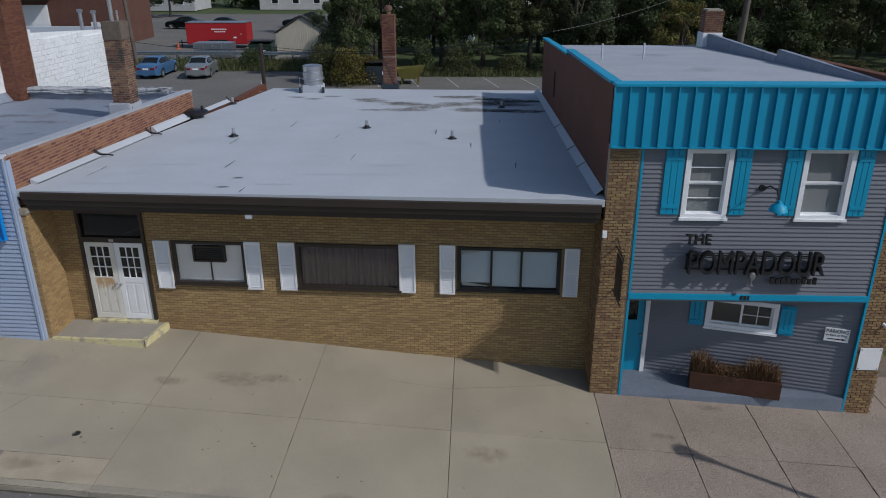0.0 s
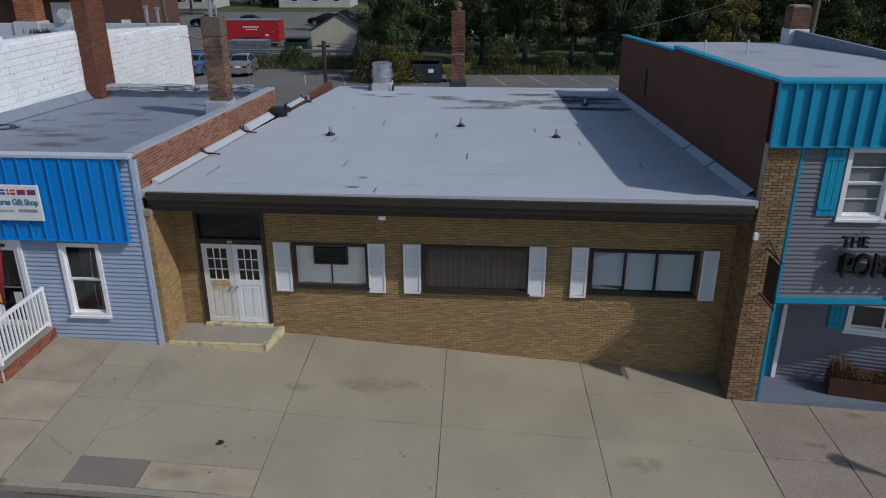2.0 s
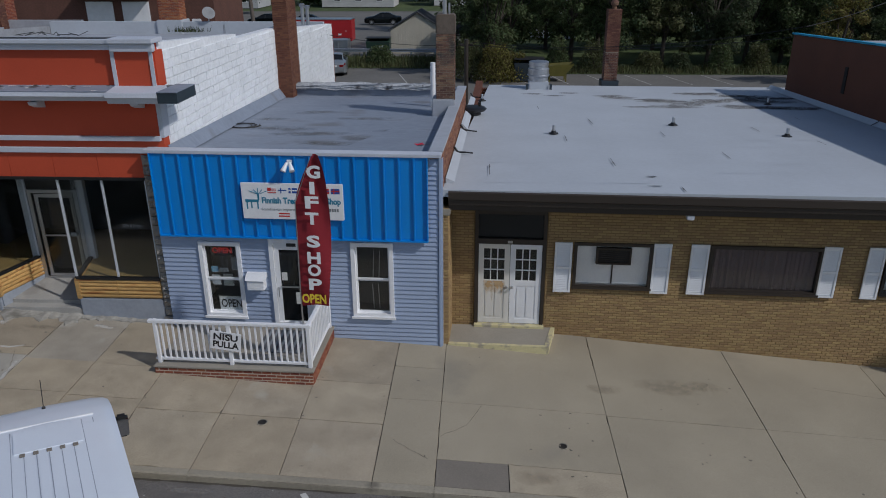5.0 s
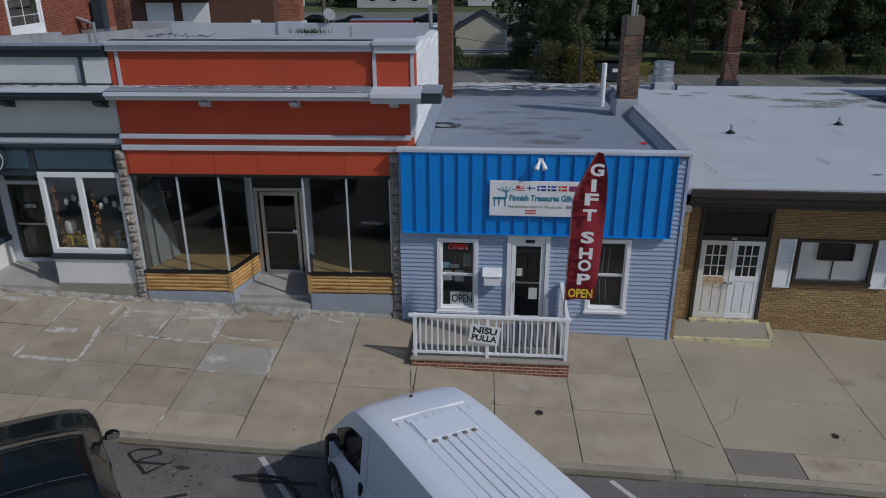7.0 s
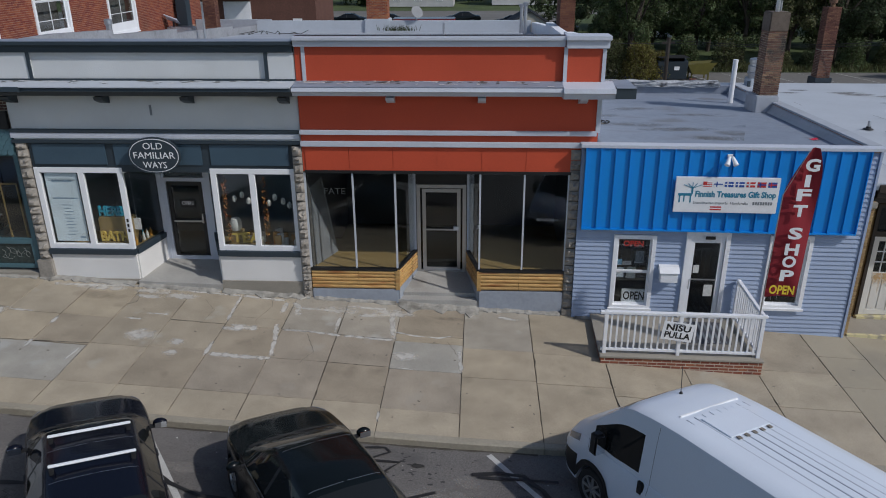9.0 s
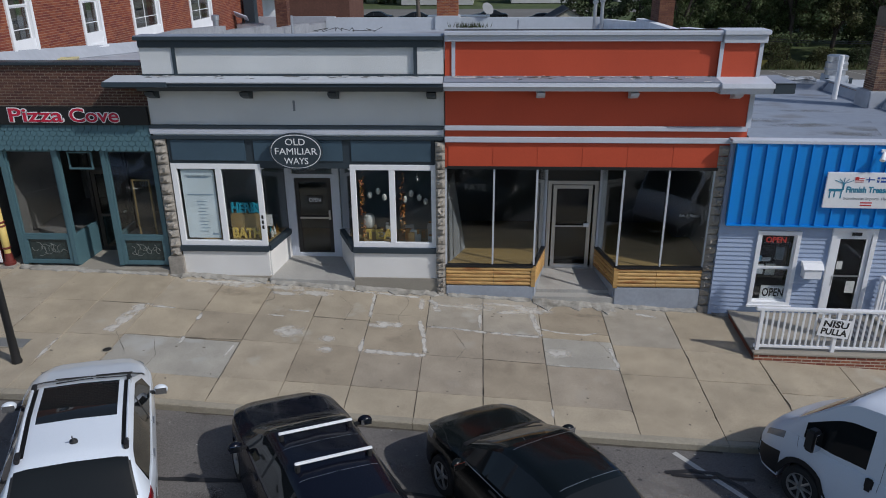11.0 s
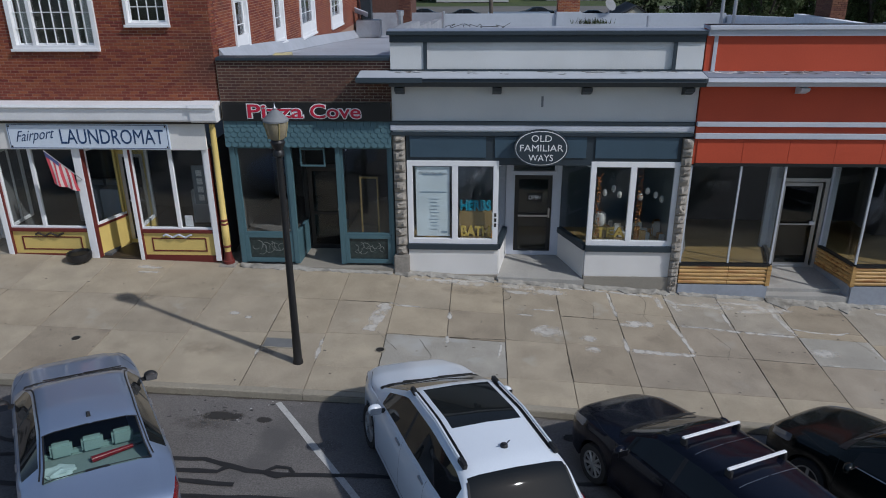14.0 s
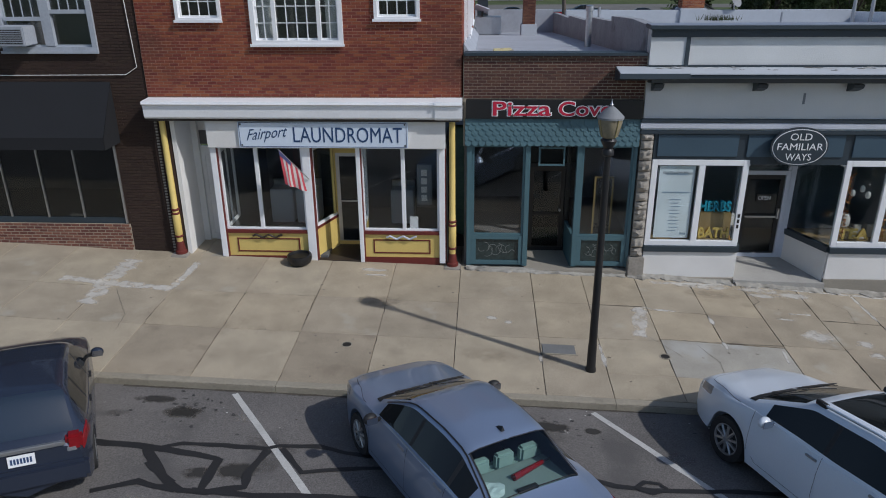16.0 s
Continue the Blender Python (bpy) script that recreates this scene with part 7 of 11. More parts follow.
# rows of each column from the lamp eastward; the columns before it all have the same three
SLAB_ROWS = {-34.33: (12.75, 14.35), -32.66: (12.82, 14.36), -31.46: (11.6, 12.88, 14.34), -30.2: (12.95, 14.2), -28.93: (12.98, 14.2), -27.7: (11.63, 13.07), -26.43: (11.65, 13.12, 14.3), -25.13: (11.66, 13.04, 14.25, 14.68),
             -23.82: (11.64, 13.02, 14.22), -22.53: (11.63, 13.0, 14.18), -21.2: (11.52, 12.95, 14.1, 14.42), -19.65: (12.82, 14.0)}
# slabs that stand out from their neighbours, by column and row
SLAB_TONE = {(-43.8, 0): 4, (-42.25, 0): 4, (-40.68, 0): 2, (-39.05, 0): 4, (-37.45, 0): 2, (-35.9, 0): 4, (-42.25, 1): 1, (-40.68, 1): 0, (-37.45, 1): 1, (-32.66, 1): 0, (-31.46, 1): 4, (-30.2, 1): 0, (-28.93, 1): 2, (-28.93, 2): 0, (-27.7, 1): 1, (-27.7, 2): 1,
             (-26.43, 1): 2, (-26.43, 2): 1, (-25.13, 1): 5, (-25.13, 2): 2, (-25.13, 3): 1, (-25.13, 4): 1, (-23.82, 1): 5, (-23.82, 2): 5, (-23.82, 3): 3, (-22.53, 1): 2, (-22.53, 2): 5, (-22.53, 3): 3, (-21.2, 1): 5, (-21.2, 2): 6, (-21.2, 3): 0, (-21.2, 4): 2, (-19.65, 0): 0, (-19.65, 1): 0, (-19.65, 2): 3}
rs = random.Random(3)
for a, b in zip(JL, JL[1:]):
    ys = (10.78,) + SLAB_ROWS.get(a, (12.55, 14.13)) + (17.3,)
    for k, (c, d) in enumerate(zip(ys, ys[1:])):
        strip_ = k == 0 and d < 11.8
        tone = SLAB_TONE.get((a, k), rs.choice((0, 0, 1, 1, 4)))
        if a in (-30.2, -28.93) and k == 0:
            slab(a, b, c, 11.58, M_SLABS[4], rs.uniform(0, 0.006), 0.6)
            c = 11.58
            if a == -28.93:
                continue
            slab(a, -27.7, c, 12.95, M_SLABS[6], 0.003, 0.6)
            continue
        slab(a, b, c, d, M_SLABS[4 if strip_ else tone], rs.uniform(0, 0.006), 0.6)
JM = [-18.08, -16.5, -14.8, -13.2, -11.54]
for a, b in zip(JM, JM[1:]):
    ys = (10.78, 12.45, 13.85, 17.3) if a > -17 else (10.78, 12.75, 13.95, 17.3)
    for k, (c, d) in enumerate(zip(ys, ys[1:])):
        slab(a, b, c, d, rs.choice((M_SLABS[0], M_SLABS[0], M_SLABS[1], M_SLABS[4])), rs.uniform(0, 0.006))
JB = [-11.54, -10.43, -7.0, -3.7, -0.4, 2.98]
for a, b in zip(JB, JB[1:]):
    if a == -11.54:
        for c, d in ((10.78, 13.35), (13.35, 14.6), (14.6, 17.6)):
            slab(a, b, c, d, M_BIGSLAB, 0, 0.5)
    elif a == -10.43:
        slab(-10.43, -9.1, 10.78, 11.52, M_DKPATCH)
        slab(-9.1, -7.0, 10.78, 11.52, M_SLABS[4])
        slab(a, b, 11.52, 13.35, M_BIGSLAB, 0, 0.5)
        slab(a, b, 13.35, 17.9, M_BIGSLAB, 0, 0.5)
    else:
        slab(a, b, 10.78, 13.32, M_BIGSLAB, 0, 0.5)
        slab(a, b, 13.32, 17.9, M_BIGSLAB, 0, 0.5)
JR = [2.98, 4.76, 6.6, 8.3, 10.1, 11.9, 13.7]
for a, b in zip(JR, JR[1:]):
    slab(a, b, 10.78, 13.15, M_AGG)
    slab(a, b, 13.15, 17.0, M_AGG)
kj = JL[::2] + JM[2::2] + [-10.43, -7.0, -3.7, -0.4, 2.98, 6.6, 10.1, 13.7]
for a, b in zip(kj, kj[1:]):
    pr = [(KERB, -0.3), (KERB, -0.03), (KERB + 0.03, 0.0), (10.775, 0.002), (10.775, -0.3)]
    vs = [(x + s * 0.004, y, gz(x, y) + z) for x, s in ((a, 1), (b, -1)) for y, z in pr]
    mesh_of("kerb_stone", vs, [(0, 1, 2, 3, 4), (9, 8, 7, 6, 5)] + [(i, 5 + i, 5 + (i + 1) % 5, (i + 1) % 5) for i in range(5)], M_KERB, pavement)


def road_z(x, y):
    return gz(x, KERB) - 0.14 + 0.068 * min(KERB - y, 3.2)


def blob(name, x, y, rx, ry, material, zf, parent=None, seed=0, n=22, up=0.004, rough=0.35):
    r = random.Random(seed)
    ph = [r.uniform(0, 6.28) for _ in range(4)]
    pts = []
    for i in range(n):
        t = 2 * math.pi * i / n
        k = 1 + rough * (0.5 * math.sin(2 * t + ph[0]) + 0.35 * math.sin(3 * t + ph[1]) + 0.3 * math.sin(5 * t + ph[2]) + 0.2 * math.sin(8 * t + ph[3]))
        pts.append((x + rx * k * math.cos(t), y + ry * k * math.sin(t)))
    vs = [(x, y, zf(x, y) + up)] + [(a, b, zf(a, b) + up) for a, b in pts]
    return mesh_of(name, vs, [(0, 1 + i, 1 + (i + 1) % n) for i in range(n)], material, parent)


def ribbon(name, pts, w, material, zf, up=0.004, parent=None, seed=0, wob=0.12, step=0.22, vary=0.25):
    """A flat strip along plan points, a little uneven in width."""
    r = random.Random(seed)
    fine = []
    for p, q in zip(pts, pts[1:]):
        n = max(2, int((Vector(q) - Vector(p)).length / step))
        fine += [Vector(p).lerp(Vector(q), i / n) for i in range(n)]
    fine.append(Vector(pts[-1]))
    vs, fs = [], []
    for i, p in enumerate(fine):
        d = (fine[min(i + 1, len(fine) - 1)] - fine[max(i - 1, 0)]).normalized()
        nn = Vector((-d.y, d.x)) * w / 2 * r.uniform(1 - vary, 1 + vary)
        p = p + Vector((r.uniform(-1, 1), r.uniform(-1, 1))) * w * wob
        for s in (-1, 1):
            q = p + nn * s
            vs.append((q.x, q.y, zf(q.x, q.y) + up))
        if i:
            fs.append((2 * i - 2, 2 * i - 1, 2 * i + 1, 2 * i))
    return mesh_of(name, vs, fs, material, parent)


road = bpy.data.objects["road"]
M_LINE = mat("worn_white_line", (0.48, 0.48, 0.46), 0.8, 0.15, 2, 0.15, 30, 0.1, stain=(0.2, 0.2, 0.2), stain_at=0.6, stain_s=5)
M_TAR = mat("tar_seal", (0.022, 0.022, 0.023), 0.6, 0.15, 2, 0.1, 30, 0.1)
M_OIL = mat("oil_stain", (0.045, 0.044, 0.043), 0.7, 0.3, 3, 0.2, 20, 0.1)
for x in (-44.4, -38.15, -31.87, -25.4, -19.1, -12.72, -6.4):
    ribbon("parking_line", [(x, 10.5), (x + 4.4, 4.38)], 0.11, M_LINE, road_z, 0.004, road, int(-x), 0.03, 0.3, 0.07)
TAR = [([(-45.82, 8.81), (-42.88, 8.93), (-39.88, 8.83), (-39.1, 8.8), (-37.9, 8.61), (-37.75, 8.56), (-37.78, 7.82)], 0.13),
       ([(-38.74, 8.79), (-38.47, 8.93), (-37.13, 8.92), (-36.92, 9.01), (-36.35, 9.04), (-35.9, 8.9), (-34.59, 8.77), (-32.99, 8.66), (-32.58, 8.69), (-32.1, 8.54), (-31.82, 8.45), (-31.29, 8.4), (-30.48, 8.45), (-28.0, 8.6), (-26.0, 8.77)], 0.1),
       ([(-37.11, 8.88), (-37.23, 8.27), (-37.18, 7.94), (-37.68, 7.79), (-38.07, 7.79), (-38.4, 8.07), (-38.74, 8.46), (-38.97, 8.72)], 0.13),
       ([(-38.79, 8.41), (-38.49, 8.15), (-38.23, 7.93)], 0.12), ([(-39.27, 7.66), (-38.73, 7.93), (-38.42, 7.85), (-38.1, 7.8)], 0.12),
       ([(-36.9, 8.92), (-36.46, 8.36), (-35.86, 8.49), (-35.3, 8.57), (-34.2, 8.55)], 0.09), ([(-37.91, 7.81), (-37.02, 7.76), (-35.96, 7.84), (-34.0, 7.77), (-32.59, 7.76), (-31.0, 7.82), (-29.0, 7.72)], 0.1),
       ([(-34.2, 8.55), (-32.9, 8.35), (-32.26, 8.38), (-32.1, 8.54)], 0.11), ([(-31.55, 8.43), (-31.38, 8.58), (-31.17, 8.57), (-31.09, 8.45)], 0.07), ([(-31.5, 8.4), (-31.3, 8.32), (-31.1, 8.42)], 0.06), ([(-33.4, 8.2), (-32.71, 8.11), (-31.9, 8.08)], 0.09),
       ([(-25.2, 9.93), (-24.95, 9.55), (-24.72, 9.28), (-24.35, 9.01), (-23.78, 8.76), (-22.5, 8.6), (-21.0, 8.75), (-20.0, 9.3)], 0.08), ([(-21.19, 10.02), (-21.46, 10.3), (-21.32, 10.44), (-20.98, 10.48), (-20.87, 10.35), (-21.13, 10.17), (-21.23, 10.06), (-20.66, 10.06), (-20.92, 9.75), (-21.15, 10.0)], 0.055),
       ([(-19.4, 9.85), (-18.9, 9.95), (-18.5, 9.9), (-18.2, 9.53), (-18.0, 9.0), (-16.5, 8.89), (-14.0, 9.0), (-11.0, 8.9)], 0.1), ([(-19.3, 9.79), (-17.9, 9.79)], 0.07)]
for i, (pts, w) in enumerate(TAR):
    ribbon("tar_seal", pts, w, M_TAR, road_z, 0.008 + 0.001 * i, road, i)
for i in range(120):
    cx_, cy_, sp = ((-32.8, 9.95, 0.45), (-38.75, 10.0, 0.45), (-20.3, 9.9, 0.5), (rs.uniform(-44, -6), 9.4, 0.6))[i % 4]
    x, y = rs.gauss(cx_, sp), rs.gauss(cy_, sp * 0.55)
    blob("oil_spot", x, min(y, 10.5), rs.uniform(0.015, 0.05), rs.uniform(0.012, 0.035), M_OIL, road_z, road, 100 + i, 8, 0.003)
# cement smears, dirt and cracks on the footway
M_SMEAR = mat("cement_smear", (0.42, 0.41, 0.38), 0.9, 0.2, 3, 0.15, 20, 0.15)
M_DIRT = mat("dirt_stain", (0.15, 0.13, 0.105), 0.95, 0.2, 2, 0.2, 20, 0.1)
M_CRACK = mat("dark_crack", (0.1, 0.085, 0.068), 0.95, 0.1, 2, 0.1, 20, 0)
CR = [[(2.4, 15.5), (1.0, 15.2), (-0.6, 14.9), (-2.0, 15.1)], [(-26.0, 15.4), (-25.6, 14.9), (-25.7, 14.2)], [(-23.2, 14.1), (-22.9, 13.4), (-23.1, 12.9)], [(-29.5, 12.8), (-29.2, 12.2), (-29.3, 11.6)], [(-20.0, 14.2), (-19.7, 13.5)],
      [(-24.5, 15.9), (-24.3, 15.3), (-24.5, 14.6), (-24.4, 14.1)], [(-41.9, 14.0), (-41.2, 12.9), (-41.1, 12.3)], [(-30.4, 13.0), (-29.9, 12.3)], [(-10.4, 12.2), (-9.9, 12.6), (-9.6, 13.3)], [(2.95, 12.1), (2.8, 11.3), (2.9, 10.8)], [(-11.3, 12.0), (-10.9, 11.7), (-10.6, 11.5)]]
for i, pts in enumerate(CR):
    ribbon("crack", pts, 0.007, M_CRACK, gz, 0.003, pavement, 200 + i, 1.8, 0.09)
for i in range(150):
    x = rs.uniform(-44, 9)
    y = rs.uniform(10.9, 15.4)
    blob("gum_spot", x, y, rs.uniform(0.015, 0.035), rs.uniform(0.012, 0.03), M_DIRT, gz, pavement, 300 + i, 7, 0.003)
M_OPEN = mat("open_joint_dirt", (0.07, 0.06, 0.047), 0.95, 0.2, 3, 0.2, 30, 0.1)
for i, (x, y0, y1, w) in enumerate(((-27.7, 12.95, 10.82, 0.011), (-27.7, 14.9, 13.1, 0.008), (-26.43, 15.8, 14.3, 0.01), (-25.13, 15.6, 14.0, 0.009), (-25.13, 12.6, 10.9, 0.008), (-23.82, 15.6, 14.25, 0.014), (-23.82, 11.7, 10.82, 0.01), (-22.53, 15.6, 13.0, 0.01), (-22.53, 13.0, 10.9, 0.011), (-21.2, 14.0, 12.95, 0.009),
                                    (-21.2, 12.2, 10.9, 0.007), (-19.65, 15.5, 13.0, 0.014), (-19.65, 13.0, 10.9, 0.011), (-18.08, 15.5, 11.0, 0.009), (-16.5, 15.3, 14.1, 0.008), (-30.2, 12.9, 11.1, 0.009), (-28.93, 15.9, 13.1, 0.009), (-37.46, 15.4, 14.1, 0.007), (-37.46, 14.05, 13.0, 0.018), (-39.04, 14.1, 13.05, 0.02),
                                    (-40.68, 13.7, 12.7, 0.013), (-39.05, 12.4, 10.9, 0.007), (-32.66, 14.2, 10.8, 0.007), (-11.54, 14.9, 10.8, 0.011), (-7.0, 16.4, 13.4, 0.007), (-25.13, 14.2, 13.1, 0.008), (-42.28, 13.4, 12.6, 0.008))):
    ribbon("open_joint", [(x + 0.003 * (i % 3 - 1), y0), (x, (y0 + y1) / 2), (x, y1)], w * 0.75, M_OPEN, gz, 0.004, pavement, 400 + i, 0.35, 0.1, 0.7)
for i, pts in enumerate(([(-27.75, 15.6), (-27.55, 15.25), (-27.52, 15.0), (-27.68, 14.85)], [(-31.4, 14.35), (-30.3, 14.34)], [(-30.2, 12.93), (-28.9, 12.97), (-27.7, 13.03)], [(-23.8, 14.24), (-23.0, 14.2), (-21.3, 14.14)], [(-22.5, 13.0), (-21.3, 12.97)], [(-26.4, 14.3), (-25.2, 14.28)])):
    ribbon("open_joint", pts, 0.012, M_OPEN, gz, 0.004, pavement, 440 + i, 0.5, 0.1, 0.7)
# broken cement run along the foot of the shops
M_FILLET = mat("broken_cement", (0.33, 0.315, 0.28), 0.95, 0.25, 2.5, 0.2, 14, 0.6, 30, stain=(0.15, 0.14, 0.12), stain_at=0.55, stain_s=2.0)
rf = random.Random(17)
for x0, x1, yb, reach in ((-34.2, -30.4, 15.92, 0.16), (-30.35, -27.9, 15.94, 0.22), (-27.8, -25.75, 15.88, 0.2), (-25.7, -23.5, 15.94, 0.28), (-23.4, -21.35, 15.9, 0.14), (-21.3, -19.3, 15.93, 0.5), (-19.3, -17.3, 15.9, 0.16), (-16.95, -16.4, 15.75, 0.1)):
    vs, fs = [], []
    k = max(3, int((x1 - x0) / 0.11))
    for q in range(k + 1):
        x = x0 + (x1 - x0) * q / k
        o = reach * rf.uniform(0.55, 1.1) * (0.6 + 0.4 * math.sin(q * 0.5) ** 2)
        hh = rf.uniform(0.025, 0.06)
        vs += [(x, yb - o, gz(x, yb - o) - 0.02), (x, yb - o + 0.01, gz(x, yb - o) + 0.012 + 0.4 * hh * rf.random()), (x, yb - o * 0.45, gz(x, yb) + hh * rf.uniform(0.6, 1.1)), (x, yb + 0.06, gz(x, yb) + hh + 0.015)]
        if q:
            b = 4 * q
            fs += [(b - 4 + e, b + e, b + e + 1, b - 3 + e) for e in range(3)]
    mesh_of("cement_edge", vs, fs, M_FILLET, pavement)
# litter and silt in the gutter
M_SILT = mat("gutter_silt", (0.075, 0.066, 0.054), 0.95, 0.3, 2.5, 0.3, 25, 0.4, 50)
for i, (x0, x1) in enumerate(((-46, -41), (-40.2, -35.6), (-34.9, -30.6), (-28, -22.5), (-21.8, -18.2), (-16.4, -11.8), (-11, -4), (-3, 5))):
    ribbon("gutter_silt", [(x0, 10.595), (x1, 10.598)], 0.05, M_SILT, lambda x, y: gz(x, KERB) - 0.14 + 0.068 * (KERB - y), 0.005, bpy.data.objects["road"], 500 + i, 0.2, 0.2, 0.6)
M_CHIP = mat("pale_grit", (0.45, 0.44, 0.42), 0.9, 0.2, 3, 0.1, 30, 0)
for i in range(90):
    x, y = rs.uniform(-44, -8), 10.55 - abs(rs.gauss(0, 0.7))
    blob("grit", x, y, rs.uniform(0.008, 0.025), rs.uniform(0.008, 0.02), M_CHIP if i % 3 else M_SILT, road_z, road, 700 + i, 6, 0.004)
# covers
M_IRON = mat("cast_iron", (0.04, 0.037, 0.034), 0.6, 0.2, 4, 0.2, 40, 0.3, 80, metal=0.4)
for x, y in ((-36.44, 12.14), (-8.02, 12.19), (-13.9, 12.25), (-30.25, 12.28)):
    cv = thing("valve_cover", "small round iron valve cover set in the footway", "cover", pose(x, y, gz(x, y)), "round valve covers")
    turned("lid", [(0.085, -0.02), (0.085, 0.004), (0.07, 0.006), (0.06, 0.003)], M_IRON, cv, 16)
    turned("ring", [(0.11, -0.02), (0.11, 0.005), (0.087, 0.005), (0.087, -0.02)], M_KERB, cv, 16)
uc = thing("utility_cover", "grey rectangular utility cover beside the lamp post", "cover", pose(-32.3, 12.35, gz(-32.3, 12.35), 0, 2.5, 0))
boxes("lid", [(-0.32, 0.32, -0.17, 0.17, -0.03, 0.012)], mat("grey_composite", (0.16, 0.165, 0.165), 0.8, 0.1, 3, 0.1, 30, 0.2), uc, 0.004)
boxes("rim", [(-0.35, 0.35, -0.2, -0.17, -0.03, 0.008), (-0.35, 0.35, 0.17, 0.2, -0.03, 0.008)], M_KERB, uc)
# street lamp
LX, LY = -31.77, 11.66
lg = gz(LX, LY)
lamp = thing("street_lamp", "black street lamp post with an acorn lantern", "street lamp", pose(LX, LY, 0))
turned("base", [(0.1, lg - 0.02), (0.1, lg + 0.04), (0.085, lg + 0.08), (0.08, lg + 0.5), (0.078, lg + 0.55)], M_BLACK, lamp, 16)
turned("pole", [(0.075, lg + 0.5), (0.055, 6.2)], M_BLACK, lamp, 16)
turned("collar", [(0.06, 6.15), (0.1, 6.18), (0.1, 6.24), (0.07, 6.28), (0.12, 6.38), (0.13, 6.42), (0.1, 6.46)], M_BLACK, lamp, 16)
M_LGL = mat("amber_lantern_glass", (0.26, 0.225, 0.15), 0.25, 0.15, 5, 0.1, 30, 0.1)
turned("lantern_glass", [(0.1, 6.46), (0.15, 6.5), (0.2, 6.72), (0.2, 6.78)], M_LGL, lamp, 12, label="amber ribbed lantern glass")
for k in range(4):
    c, s = math.cos(k * 1.571 + 0.5), math.sin(k * 1.571 + 0.5)
    rod("lantern_rib", (0.15 * c, 0.15 * s, 6.49), (0.21 * c, 0.21 * s, 6.78), 0.012, mat("brass_rib", (0.3, 0.24, 0.1), 0.5, 0.1, 3, 0.1, 30, 0), lamp, n=6)
turned("lantern_cap", [(0.22, 6.78), (0.22, 6.81), (0.15, 6.88), (0.1, 6.93), (0.06, 6.96), (0.03, 6.98)], mat("lantern_cap_grey", (0.2, 0.21, 0.22), 0.6, 0.1, 3, 0.1, 30, 0.05), lamp, 16, label="grey metal lantern cap")
turned("finial", [(0.02, 6.98), (0.035, 7.0), (0.012, 7.03), (0.004, 7.1)], M_GALV, lamp, 10)

lamp_east = copy_thing(lamp, pose(8.95, 11.0, gz(8.95, 11.0) - lg))

# ---- vehicles ----
def paint(name, col, metal=0.3, rough=0.3, coat=0.6, spec=0.5):
    m = mat(name, col, rough, 0.03, 1.5, 0.03, 60, 0.0, metal=metal, coat=coat, spec=spec)
    m.node_tree.nodes["Principled BSDF"].inputs["Coat Roughness"].default_value = 0.06
    return m


M_CGLASS = mat("dark_car_glass", (0.012, 0.014, 0.015), 0.03, 0.05, 2, 0.02, 20, 0.0, spec=0.28)
M_TYRE = mat("tyre_rubber", (0.02, 0.02, 0.02), 0.85, 0.1, 3, 0.1, 40, 0.2)
M_RIM = mat("alloy_rim", (0.4, 0.41, 0.42), 0.35, 0.1, 3, 0.05, 30, 0.0, metal=0.8)
M_CPLAS = mat("black_trim_plastic", (0.015, 0.015, 0.016), 0.6, 0.1, 3, 0.1, 40, 0.05)
M_HLAMP = mat("headlamp_lens", (0.26, 0.27, 0.29), 0.1, 0.1, 6, 0.1, 30, 0.0, metal=0.3)
M_TLAMP = mat("red_lamp_lens", (0.2, 0.008, 0.012), 0.15, 0.15, 6, 0.1, 30, 0.0)
M_MIRR = mat("mirror_silver", (0.6, 0.62, 0.65), 0.05, 0.0, 1, 0.0, 1, 0.0, metal=1.0)
M_SEAM = mat("panel_gap", (0.01, 0.01, 0.01), 0.8, 0.0, 1, 0.0, 1, 0.0)


def wheel(parent, x, y, r, side, spokes=10, hubcap=True, w=0.2):
    """A wheel as a part: tyre with a rim and spokes under it."""
    wh = new("wheel")
    wh.parent = parent
    wh.empty_display_size = 0.1
    wh.matrix_basis = pose(x, y, r, 0, 90 * side, 0)
    turned("tyre", [(r * 0.66, -w / 2), (r * 0.92, -w / 2), (r, -w / 2 + 0.04), (r, w / 2 - 0.04), (r * 0.94, w / 2), (r * 0.68, w / 2), (r * 0.64, w / 2 - 0.03)], M_TYRE, wh, 32)
    turned("rim", [(r * 0.66, w / 2 - 0.035), (r * 0.67, w / 2 - 0.005), (r * 0.61, w / 2 - 0.008), (r * 0.58, w / 2 - 0.05), (0.08, w / 2 - 0.06), (0.06, w / 2 - 0.02)], M_RIM if hubcap else M_CPLAS, wh, 32)
    for k in range(spokes):
        t = 2 * math.pi * k / spokes
        rod("spoke", (0.04 * math.cos(t), 0.04 * math.sin(t), w / 2 - 0.025), (r * 0.62 * math.cos(t), r * 0.62 * math.sin(t), w / 2 - 0.022), 0.026, M_RIM, wh, 0.022, 6)
    return wh


